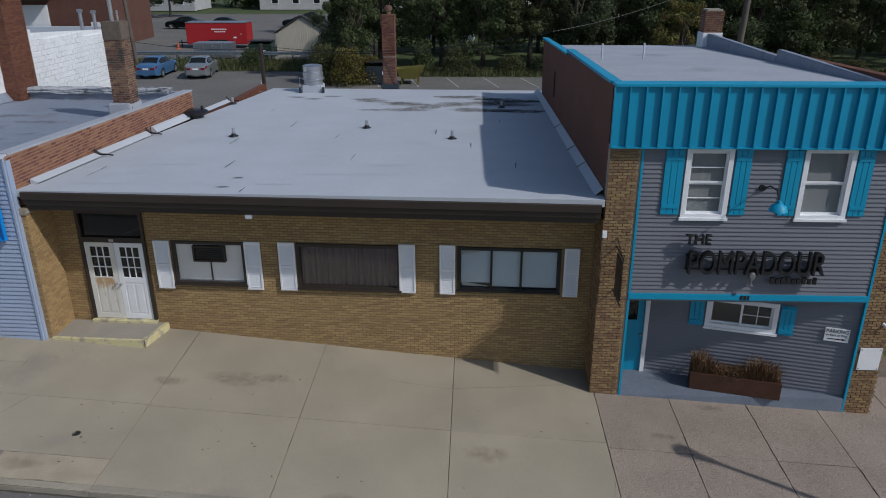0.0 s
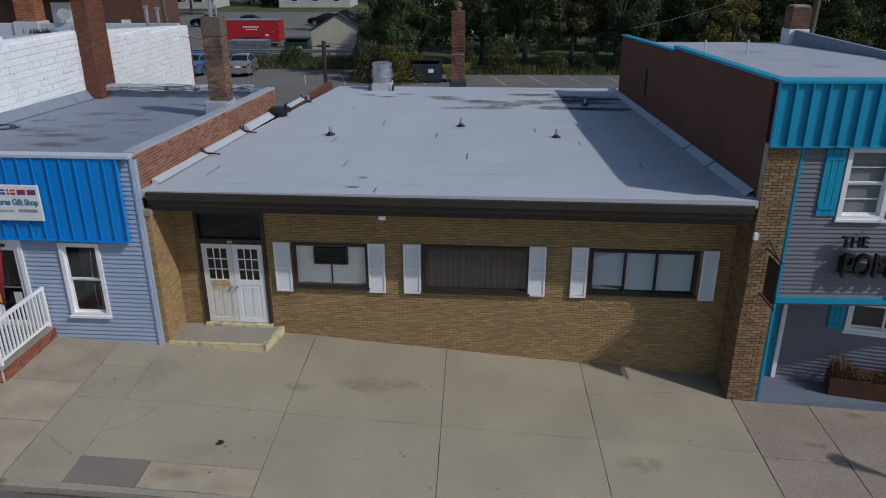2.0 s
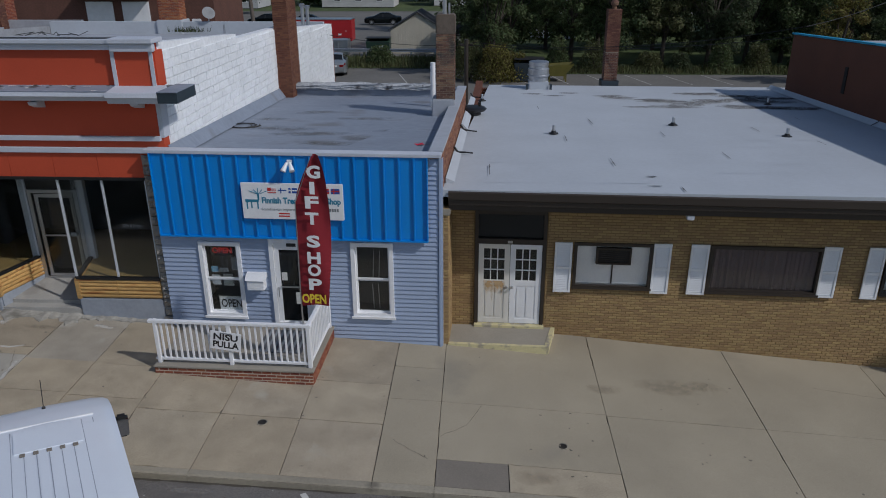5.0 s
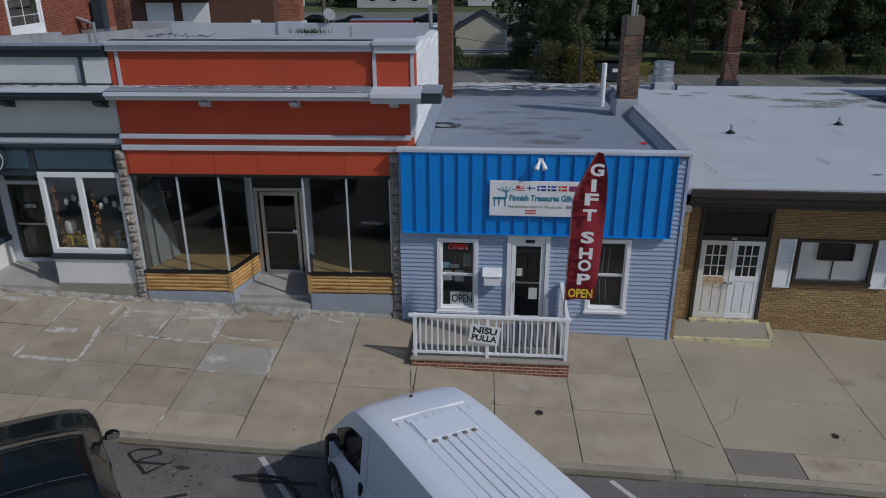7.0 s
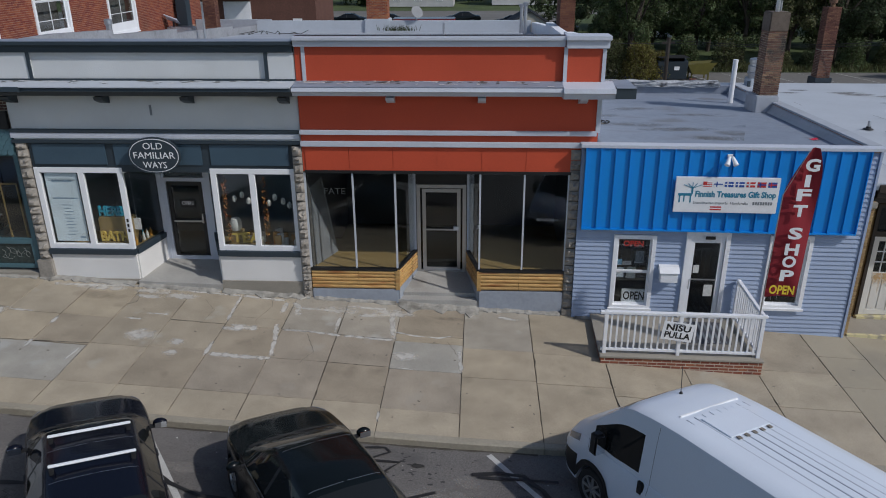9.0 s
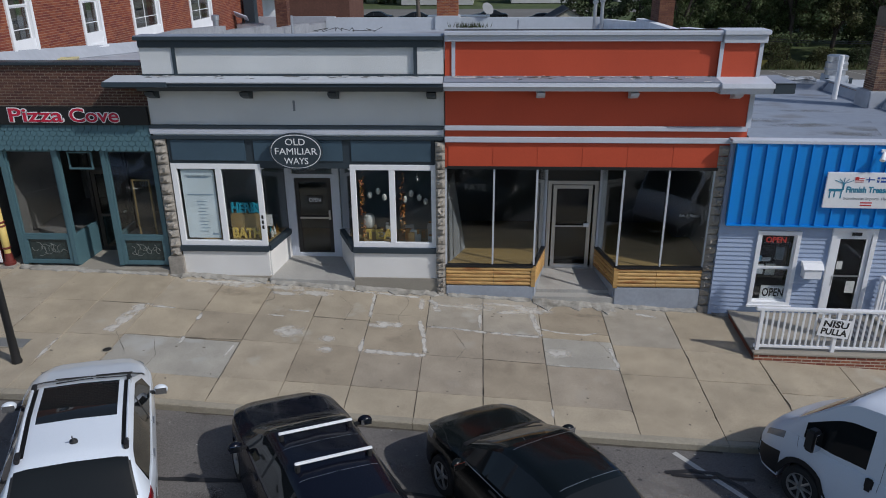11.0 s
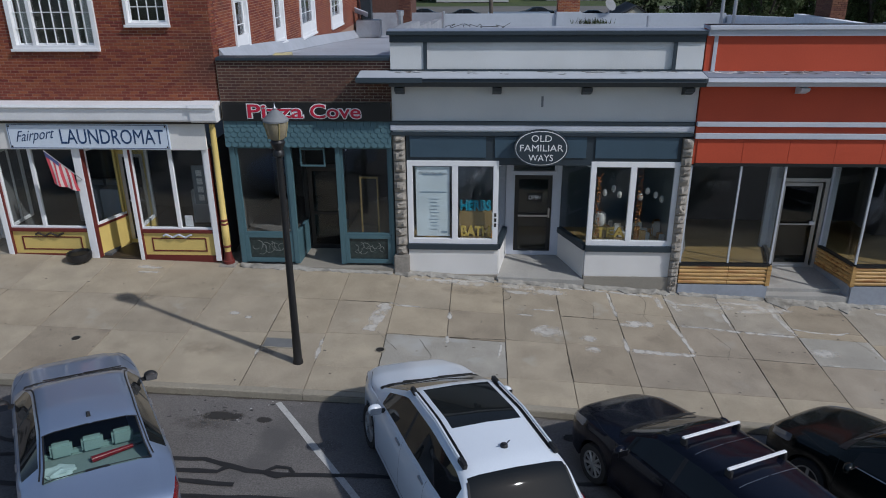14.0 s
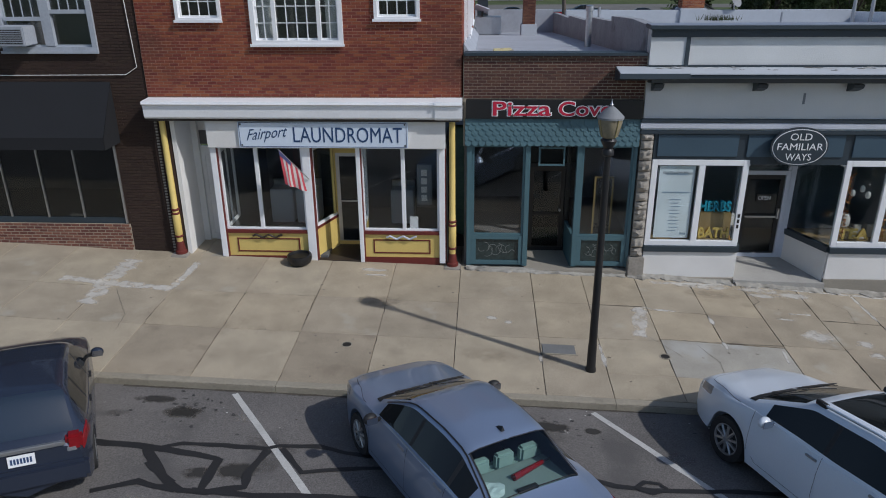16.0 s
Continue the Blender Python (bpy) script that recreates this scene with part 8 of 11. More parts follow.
def ground_pose(nx, ny, heading):
    """A pose with its nose at (nx, ny) on the road, leaning with the road's fall."""
    f = Vector((math.cos(radians(heading)), math.sin(radians(heading)), 0))
    r = Vector((f.y, -f.x, 0))

    def g(p):
        return Vector((p.x, p.y, road_z(p.x, min(p.y, KERB))))
    n0 = Vector((nx, ny, 0))
    back, front = g(n0 - f * 4.0), g(n0 - f * 0.9)
    lft, rgt = g(n0 - f * 2.4 - r * 0.8), g(n0 - f * 2.4 + r * 0.8)
    fy = (front - back).normalized()
    up = (rgt - lft).cross(fy).normalized()
    rx = fy.cross(up).normalized()
    m = Matrix((rx, fy, up)).transposed().to_4x4()
    o = front + fy * 0.9
    m.translation = o
    return m


def vehicle(name, label, m, L, W, top, belt, half, roof, glass, pm, wheels=(0.85, 3.55), r=0.32, sill=0.24, pillars=(), extra=None, drop=0.07, spokes=10, sidecut=(0.1, 0.9), mirror=None, mirror_mat=None, glass_mats=None, bottom=None):
    """A car body lofted along its length. top, belt, half and roof are (distance from the nose, value) rows: the centre line's
    height, the waist's height, the half width and the half width of the roof. glass: stretches for windscreen, rear and side."""
    car = thing(name, label, "van" if name.endswith("van") else "car", m)
    N = 84

    def curve(rows):
        xs = np.linspace(0, L, 420)
        v = np.interp(xs, [q[0] for q in rows], [q[1] for q in rows])
        k = np.ones(15) / 15
        pad = np.r_[np.full(7, v[0]), v, np.full(7, v[-1])]
        sm = np.convolve(pad, k, "valid")
        return lambda d: float(np.interp(d, xs, sm))
    ft, fb, fh, fr = curve(top), curve(belt), curve(half), curve(roof)
    ds = sorted(set(np.round(np.r_[np.linspace(0, L, N), [g for s in glass.values() for g in s], [p + e for p in pillars for e in (-0.035, 0.035)]], 4)))
    rows = []
    for d in ds:
        w, zb, zt, wr = fh(d), fb(d), max(ft(d), fb(d) + 0.012), fr(d)
        zs = sill
        for wy in wheels:
            q = abs(d - wy)
            if q < r + 0.06:
                zs = max(zs, r * 0.98 + math.sqrt((r + 0.06) ** 2 - q * q))
        zs = min(zs, zb - 0.1)
        h = zt - zb
        dr = min(drop, 0.55 * h)
        ze = zt - dr
        nose = min(1.0, min(d, L - d) / 0.12)
        low = sill + 0.12 * (1 - nose)
        zs = max(zs, low)
        sec = [(0.0, sill * 0.9), (w * 0.62, zs), (w * 0.985, zs), (w * 1.0, zs + 0.4 * (zb - zs)), (w * 0.99, zs + 0.8 * (zb - zs)), (w * 0.955, zb)]
        a, b = Vector((w * 0.945, zb + 0.004)), Vector((wr, ze))
        for t in (0.0, sidecut[0], sidecut[1], 1.0):
            q = a.lerp(b, t)
            q.x += 0.02 * math.sin(math.pi * t) * min(1, h / 0.3)
            sec.append(tuple(q))
        sec += [(wr * 0.93, ze + dr * 0.42), (wr * 0.74, zt - dr * 0.22), (0.0, zt)]
        rows.append(sec)
    R = len(rows[0])
    grid = [[[Vector((s * x, -d, z)) for x, z in sec] for d, sec in zip(ds, rows)] for s in (1, -1)]

    def which(i, j):
        mid = (ds[i] + ds[i + 1]) / 2
        for k in ("windscreen", "rear_window", "sunroof"):
            if k in glass and glass[k][0] - 1e-4 <= mid <= glass[k][1] + 1e-4 and j >= (10 if k != "sunroof" else 11):
                return k
        if "side" in glass and glass["side"][0] <= mid <= glass["side"][1] and j == 7:
            for p in pillars:
                if abs(mid - p) < 0.036:
                    return "pillar%d" % pillars.index(p)
            return "side_window%d" % sum(mid > p for p in pillars)
        return "body"
    sets = {}
    for s in (0, 1):
        for i in range(len(ds) - 1):
            for j in range(R - 1):
                k = which(i, j)
                if k.startswith(("side", "pillar")):
                    k += "RL"[s]
                q = [grid[s][i][j], grid[s][i + 1][j], grid[s][i + 1][j + 1], grid[s][i][j + 1]]
                sets.setdefault(k, []).append(q if s == 0 else q[::-1])
        for i in (0, len(ds) - 1):
            face = [grid[s][i][j] for j in range(R)]
            sets["body"].append(face if (s == 0) == (i == 0) else face[::-1])
    for k, quads in sets.items():
        bm = bmesh.new()
        for q in quads:
            bm.faces.new([bm.verts.new(p) for p in q])
        bmesh.ops.remove_doubles(bm, verts=bm.verts[:], dist=0.0008)
        bmesh.ops.dissolve_degenerate(bm, edges=bm.edges[:], dist=0.0005)
        bmesh.ops.recalc_face_normals(bm, faces=bm.faces[:])
        nm = "side_window" if k.startswith("side") else "pillar" if k.startswith("pillar") else k
        part(nm, bm, pm if k == "body" else M_CPLAS if nm == "pillar" else (glass_mats or {}).get(k, M_CGLASS), car, smooth=True)

    def surf(d, j, s=1, out=0.0):
        """A point of the skin: d from the nose, row j (may be broken), side s."""
        i = min(max(int(np.searchsorted(ds, d)), 1), len(ds) - 1)
        t = (d - ds[i - 1]) / max(ds[i] - ds[i - 1], 1e-6)
        j0 = int(j)
        f = j - j0

        def at(ii):
            a, b = rows[ii][j0], rows[ii][min(j0 + 1, R - 1)]
            return Vector((a[0] + (b[0] - a[0]) * f, a[1] + (b[1] - a[1]) * f))
        q = at(i - 1).lerp(at(i), t)
        return Vector((s * (q.x + out), -d, q.y))

    def seam(path, w=0.006, name="panel_gap", material=None, lift=0.003, mirror_it=True):
        for s in ((1, -1) if mirror_it else (1,)):
            vs, fs = [], []
            pts = []
            for (d0, j0), (d1, j1) in zip(path, path[1:]):
                n = 10
                pts += [(d0 + (d1 - d0) * i / n, j0 + (j1 - j0) * i / n) for i in range(n + 1)]
            P = [surf(d, j, s) for d, j in pts]
            for i, p in enumerate(P):
                tn = (P[min(i + 1, len(P) - 1)] - P[max(i - 1, 0)]).normalized()
                d, j = pts[i]
                e1, e2 = surf(min(d + 0.03, L), j, s) - surf(max(d - 0.03, 0), j, s), surf(d, min(j + 0.15, R - 1.001), s) - surf(d, max(j - 0.15, 0), s)
                nn = e1.cross(e2).normalized()
                if nn.x * s < 0 and abs(nn.x) > 0.3 or (abs(nn.x) <= 0.3 and nn.z < 0):
                    nn = -nn
                side = tn.cross(nn).normalized() * w / 2
                vs += [p + side + nn * lift, p - side + nn * lift]
                if i:
                    fs.append((2 * i - 2, 2 * i - 1, 2 * i + 1, 2 * i))
            mesh_of(name, vs, fs, material or M_SEAM, car)
    for wy in wheels:
        for s in (1, -1):
            wheel(car, s * (fh(wy) - 0.115), -wy, r, s, spokes)
    boxes("wheel_well", [(-W / 2 + 0.35, W / 2 - 0.35, -L + 0.3, -0.3, sill * 0.8, 0.62)], M_CPLAS, car)
    if mirror:
        d, z, w_ = mirror
        for s in (1, -1):
            bm = bmesh.new()
            bmesh.ops.create_uvsphere(bm, u_segments=14, v_segments=8, radius=1.0)
            x0 = s * (fh(d) + w_ * 0.5)
            bmesh.ops.transform(bm, matrix=pose(x0, -d, z, 0, 0, -12 * s) @ Matrix.Diagonal((w_ * 0.52, 0.075, 0.08, 1)), verts=bm.verts[:])
            mi = part("mirror", bm, mirror_mat or pm, car, smooth=True)
            boxes("mirror_arm", [(min(s * (fh(d) - 0.06), x0 - s * 0.02), max(s * (fh(d) - 0.06), x0 - s * 0.02), -d - 0.03, -d + 0.03, z - 0.06, z - 0.02)], M_CPLAS, mi)
            boxes("mirror_glass", [(x0 - w_ * 0.4, x0 + w_ * 0.4, -d - 0.078, -d - 0.072, z - 0.05, z + 0.05)], M_MIRR, mi)
    if extra:
        extra(car, surf, seam, fh, fb, ft)
    return car


def lamp_patch(car, surf, name, d0, d1, j0, j1, material, lift=0.006, sides=(1, -1)):
    """A lens lying on the skin between stations and rows."""
    for s in sides:
        n, k = 8, 5
        vs = []
        for i in range(n + 1):
            for jj in range(k + 1):
                d, j = d0 + (d1 - d0) * i / n, j0 + (j1 - j0) * jj / k
                e = 1 if 0 < i < n and 0 < jj < k else 0.1
                p = surf(d, j, s)
                vs.append(p + Vector((s * lift * e * 1.5, (lift if d0 < 1 else -lift) * e * 1.5, lift * e)))
        fs = [(a * (k + 1) + b, (a + 1) * (k + 1) + b, (a + 1) * (k + 1) + b + 1, a * (k + 1) + b + 1) for a in range(n) for b in range(k)]
        mesh_of(name, vs, fs, material, car, "", True)


def common(doors, cowl, handle_j=4.6, hlamp=(0.06, 0.55), tlamp=None, lights=True, rack=None, fin=None, chrome=False, wiper=True):
    def f(car, surf, seam, fh, fb, ft):
        for d in doors:
            seam([(d, 2.3), (d, 6.2)])
        seam([(doors[0], 2.3), (doors[-1], 2.3)])
        seam([(0.22, 11.9), (0.3, 9.2), (cowl - 0.1, 6.6)])
        for d in doors[1:]:
            for s in (1, -1):
                p = surf(d - 0.14, handle_j, s)
                boxes("door_handle", [(p.x - 0.02, p.x + 0.02, p.y - 0.09, p.y + 0.09, p.z - 0.016, p.z + 0.016)], M_RIM if chrome else M_CPLAS, car, 0.006)
        if lights:
            lamp_patch(car, surf, "headlamp", hlamp[0], hlamp[1], 4.0, 5.4, M_HLAMP)
        if tlamp:
            lamp_patch(car, surf, "tail_lamp", tlamp[0], tlamp[1], tlamp[2], tlamp[3], M_TLAMP)
        if wiper:
            seam([(cowl + 0.03, 9.3), (cowl + 0.03, 11.95)], 0.13, "cowl", M_CPLAS, 0.006)
            for x0 in (-0.45, 0.1):
                a = Vector((x0, -(cowl + 0.03), ft(cowl + 0.03) + 0.02))
                rod("wiper", a, a + Vector((0.52, -0.12, 0.05)), 0.009, M_CPLAS, car, n=5)
        if rack:
            for d, hw in rack:
                z = ft(d) + 0.06
                boxes("rack_bar", [(-hw, hw, -d - 0.025, -d + 0.025, z, z + 0.03)], M_WHITE, car, 0.008)
                for s in (1, -1):
                    boxes("rack_foot", [(s * hw * 0.93 - 0.03, s * hw * 0.93 + 0.03, -d - 0.05, -d + 0.05, z - 0.12, z)], M_CPLAS, car, 0.01)
        if fin:
            z = ft(fin)
            mesh_of("roof_aerial", [(-0.025, -fin + 0.07, z), (0.025, -fin + 0.07, z), (0.025, -fin - 0.07, z), (-0.025, -fin - 0.07, z), (0, -fin - 0.06, z + 0.07), (0, -fin - 0.0, z + 0.04)], [(0, 1, 5), (1, 2, 4, 5), (2, 3, 4), (3, 0, 5, 4)], M_CPLAS, car)
    return f


# silver-blue saloon
P_SIL = paint("silver_blue_paint", (0.25, 0.315, 0.44), 0.5, 0.34)
M_REARG = pane_mat("clear_car_glass", (0.82, 0.9, 0.88))
SAL = dict(L=4.6, W=1.78,
           top=[(0, 0.68), (0.1, 0.82), (0.5, 0.95), (1.15, 1.03), (1.78, 1.34), (2.02, 1.43), (2.7, 1.46), (3.15, 1.42), (3.85, 1.08), (4.05, 1.04), (4.45, 1.0), (4.58, 0.9), (4.6, 0.8)],
           belt=[(0, 0.64), (0.1, 0.76), (0.5, 0.86), (1.15, 0.92), (2.5, 0.94), (3.8, 0.97), (4.45, 0.93), (4.6, 0.78)],
           half=[(0, 0.58), (0.08, 0.66), (0.25, 0.76), (0.6, 0.855), (1.2, 0.885), (3.4, 0.885), (4.1, 0.85), (4.45, 0.76), (4.6, 0.66)],
           roof=[(0, 0.5), (0.5, 0.68), (1.15, 0.72), (1.6, 0.63), (2.1, 0.57), (3.1, 0.56), (3.6, 0.6), (3.9, 0.66), (4.6, 0.56)])


def sedan_extra(car, surf, seam, fh, fb, ft):
    common((1.36, 2.44, 3.4), 1.24, hlamp=(0.1, 0.52), tlamp=(4.4, 4.83, 4.0, 5.3), fin=3.22, chrome=True)(car, surf, seam, fh, fb, ft)
    seam([(1.48, 6.25), (2.6, 6.15), (3.7, 6.3)], 0.014, "window_trim", M_RIM, 0.005)
    seam([(1.5, 8.75), (2.0, 9.15), (3.4, 9.15), (3.95, 8.7)], 0.022, "roof_moulding", M_CPLAS, 0.004)
    seam([(3.4, 9.6), (3.4, 11.95)], 0.014, "window_edge", M_CPLAS, 0.004)
    seam([(3.4, 10.0), (4.03, 10.0)], 0.022, "window_edge", M_CPLAS, 0.004)
    seam([(4.02, 9.8), (4.02, 11.95)], 0.014, "window_edge", M_CPLAS, 0.004)
    M_SEAT = mat("grey_green_seat_cloth", (0.24, 0.34, 0.32), 0.9, 0.1, 3, 0.1, 40, 0.1)
    boxes("parcel_shelf", [(-0.6, 0.6, -3.95, -3.36, 0.93, 0.96)], mat("grey_shelf_felt", (0.2, 0.26, 0.25), 0.95, 0.1, 3, 0.1, 40, 0.1), car)
    for x in (-0.36, 0, 0.36):
        boxes("head_restraint", [(x - 0.13, x + 0.13, -3.4, -3.28, 0.97, 1.17)], M_SEAT, car, 0.03)
    boxes("rear_seat", [(-0.62, 0.62, -3.34, -3.2, 0.45, 1.0)], M_SEAT, car, 0.04)
    boxes("brake_lamp", [(-0.14, 0.14, -3.9, -3.82, 0.96, 1.0)], M_CPLAS, car, 0.01)
    boxes("boot_trim", [(-0.45, 0.45, -4.9, -4.87, 0.62, 0.66)], M_CPLAS, car)
    bg = thing("folded_umbrella", "red folded umbrella on the car's rear shelf", "umbrella", m_sil)
    rod("umbrella_body", (-0.05, -3.64, 1.0), (0.45, -3.54, 1.0), 0.045, M_TLAMP, bg, 0.03, 10)
    rod("umbrella_handle", (0.45, -3.54, 1.0), (0.58, -3.52, 1.0), 0.014, M_CPLAS, bg, n=6)
    cl = thing("crumpled_cloth", "pale crumpled cloth on the car's rear shelf", "cloth", m_sil)
    bm = bmesh.new()
    bmesh.ops.create_icosphere(bm, subdivisions=3, radius=1)
    rr = random.Random(5)
    for q in bm.verts:
        q.co *= rr.uniform(0.8, 1.15)
    bmesh.ops.transform(bm, matrix=pose(-0.42, -3.7, 0.985) @ Matrix.Diagonal((0.19, 0.14, 0.05, 1)), verts=bm.verts[:])
    part("cloth_folds", bm, mat("pale_cloth", (0.5, 0.6, 0.6), 0.9, 0.1, 6, 0.1, 40, 0.1), cl)


SIL = {**SAL, "L": 4.88, **{q: [(a * 1.06, b * (1.015 if q != "top" else 1.0)) for a, b in SAL[q]] for q in ("top", "belt", "half", "roof")}}
m_sil = ground_pose(-35.47, 10.26, 123.5) @ Matrix.Diagonal((1.06, 1.03, 1.05, 1))
vehicle("saloon_car", "silver-blue saloon car parked nose to the kerb", m_sil, **SIL, glass={"windscreen": (1.33, 1.95), "rear_window": (3.4, 4.04), "side": (1.55, 3.76)}, pm=P_SIL, pillars=(2.46, 3.4), wheels=(0.94, 3.76), extra=sedan_extra, mirror=(1.62, 0.98, 0.2), mirror_mat=M_CPLAS, glass_mats={"rear_window": M_REARG})

# white crossover
P_WHI = paint("white_car_paint", (0.68, 0.735, 0.8), 0.0, 0.28)
SUV = dict(L=4.55, W=1.84,
           top=[(0, 0.72), (0.08, 0.85), (0.45, 1.0), (1.0, 1.1), (1.66, 1.5), (1.92, 1.62), (2.8, 1.68), (3.7, 1.62), (3.95, 1.55), (4.3, 1.16), (4.48, 1.08), (4.55, 0.9)],
           belt=[(0, 0.68), (0.1, 0.8), (0.5, 0.92), (1.2, 1.02), (2.5, 1.07), (3.6, 1.13), (4.2, 1.12), (4.55, 0.86)],
           half=[(0, 0.6), (0.08, 0.68), (0.25, 0.78), (0.6, 0.88), (1.2, 0.915), (3.4, 0.915), (4.1, 0.88), (4.4, 0.8), (4.55, 0.72)],
           roof=[(0, 0.52), (0.5, 0.72), (1.0, 0.76), (1.45, 0.68), (1.92, 0.61), (3.7, 0.6), (4.0, 0.64), (4.3, 0.72), (4.55, 0.6)])


M_RIMP = mat("satin_rail_paint", (0.42, 0.45, 0.5), 0.4, 0.05, 3, 0.05, 30, 0)


def longer(rows, k=1.0, up=0.0):
    """The same outline with a longer, fuller bonnet."""
    return [(a * 1.022 + 0.2 * min(1, a / 0.5), b * k + up * (1 if a < 1.3 else 0)) for a, b in rows]


def suv_extra(car, surf, seam, fh, fb, ft):
    common((1.42, 2.6, 3.55), 1.22, tlamp=(4.25, 4.75, 4.2, 5.8), hlamp=(0.12, 0.46), chrome=True)(car, surf, seam, fh, fb, ft)
    for s in (1, -1):
        for d0, d1 in zip(np.linspace(2.2, 3.95, 9), np.linspace(2.2, 3.95, 9)[1:]):
            a, b = surf(d0, 10.0, s), surf(d1, 10.0, s)
            rod("roof_rail", a + Vector((s * 0.01, 0, 0.035)), b + Vector((s * 0.01, 0, 0.035)), 0.018, P_WHI, car, n=8)
        seam([(2.2, 10.25), (3.95, 10.25)], 0.06, "rail_channel", M_CPLAS, 0.004)
        for d in (2.2, 3.95):
            p = surf(d, 10.0, s)
            boxes("rail_foot", [(p.x - 0.03, p.x + 0.03, p.y - 0.09, p.y + 0.09, p.z - 0.01, p.z + 0.06)], M_CPLAS, car, 0.01)
    z = ft(3.8)
    rod("roof_aerial", (0, -3.8, z), (0.0, -3.92, z + 0.16), 0.008, M_CPLAS, car, n=5)
    turned("aerial_base", [(0.05, 0), (0.045, 0.03), (0.02, 0.05)], M_CPLAS, car, 10, (0, -3.8, z))
    seam([(4.2, 9.95), (4.52, 9.95)], 0.03, "rear_trim", M_CPLAS)
    seam([(0.05, 4.3), (0.05, 5.0)], 0.02, "grille_edge", M_CPLAS)


vehicle("crossover_car", "white crossover car with black glass sunroof and roof rails", ground_pose(-29.62, 10.6, 114) @ Matrix.Diagonal((1.07, 1.02, 1.04, 1)), **{**SUV, "L": 4.85, "top": longer(SUV["top"], 1, 0.1), "belt": longer(SUV["belt"], 1, 0.07), "half": longer(SUV["half"]), "roof": longer(SUV["roof"], 1.06)}, glass={"windscreen": (1.27, 1.98), "sunroof": (2.2, 3.28), "rear_window": (4.15, 4.62), "side": (1.6, 4.2)}, pm=P_WHI, pillars=(2.6,), wheels=(1.0, 3.8), r=0.36, sill=0.28, extra=suv_extra, mirror=(1.74, 1.12, 0.2), spokes=10)

# black hatch with a white roof rack
P_BLK = paint("black_car_paint", (0.004, 0.006, 0.006), 0.0, 0.22, 0.2, 0.22)
P_BLU = paint("blue_black_car_paint", (0.004, 0.005, 0.011), 0.0, 0.22, 0.2, 0.22)


def rack_extra(car, surf, seam, fh, fb, ft):
    common((1.3, 2.35, 3.3), 1.2, rack=((2.19, 0.55), (2.98, 0.55)), tlamp=(4.05, 4.5, 4.2, 5.6))(car, surf, seam, fh, fb, ft)
    for d in (2.45, 3.2):
        seam([(d, 10.1), (d, 11.95)], 0.008, "roof_seam", M_RIM)


vehicle("hatchback_car", "black hatchback car with white roof rack bars", ground_pose(-26.18, 10.02, 120), **{**SUV, "L": 4.45, "top": [(0, 0.72), (0.08, 0.87), (0.45, 1.0), (1.2, 1.1), (1.85, 1.44), (2.1, 1.46), (2.8, 1.5), (3.7, 1.44), (3.95, 1.42), (4.25, 1.08), (4.4, 1.0), (4.45, 0.85)], "belt": [(0, 0.66), (0.1, 0.8), (0.5, 0.91), (1.2, 0.98), (2.5, 1.0), (3.6, 1.04), (4.2, 1.03), (4.45, 0.8)]}, glass={"windscreen": (1.3, 1.95), "rear_window": (3.8, 4.25), "side": (1.5, 3.9)}, pm=P_BLU, pillars=(2.4, 3.3), wheels=(0.88, 3.5), r=0.32, extra=rack_extra, mirror=(1.55, 1.04, 0.22))


def blk_extra(car, surf, seam, fh, fb, ft):
    common((1.28, 2.35, 3.2), 1.17, hlamp=(0.1, 0.5), tlamp=(4.25, 4.66, 4.0, 5.3))(car, surf, seam, fh, fb, ft)
    for d in (2.1, 3.1):
        seam([(d, 10.2), (d, 11.95)], 0.008, "roof_seam", M_RIM)
    seam([(1.5, 6.05), (3.4, 6.05)], 0.012, "window_trim", M_RIM)


SAL2 = {**SAL, "L": 4.7, "half": [(q, w * 1.02) for q, w in SAL["half"][:-1]] + [(4.7, 0.66)]}
vehicle("saloon_car", "black saloon car parked nose to the kerb", ground_pose(-22.98, 10.08, 124) @ Matrix.Diagonal((1.05, 1.02, 1.05, 1)), **SAL2, glass={"windscreen": (1.25, 1.98), "rear_window": (3.2, 3.82), "side": (1.45, 3.55)}, pm=P_BLK, pillars=(2.32, 3.2), wheels=(0.88, 3.6), extra=blk_extra, mirror=(1.5, 0.96, 0.22), spokes=5)

# white van
P_VAN = paint("white_van_paint", (0.7, 0.75, 0.82), 0.0, 0.34, 0.4)


M_GROOVE = mat("roof_groove_grey", (0.32, 0.35, 0.42), 0.6, 0.1, 3, 0.1, 30, 0)


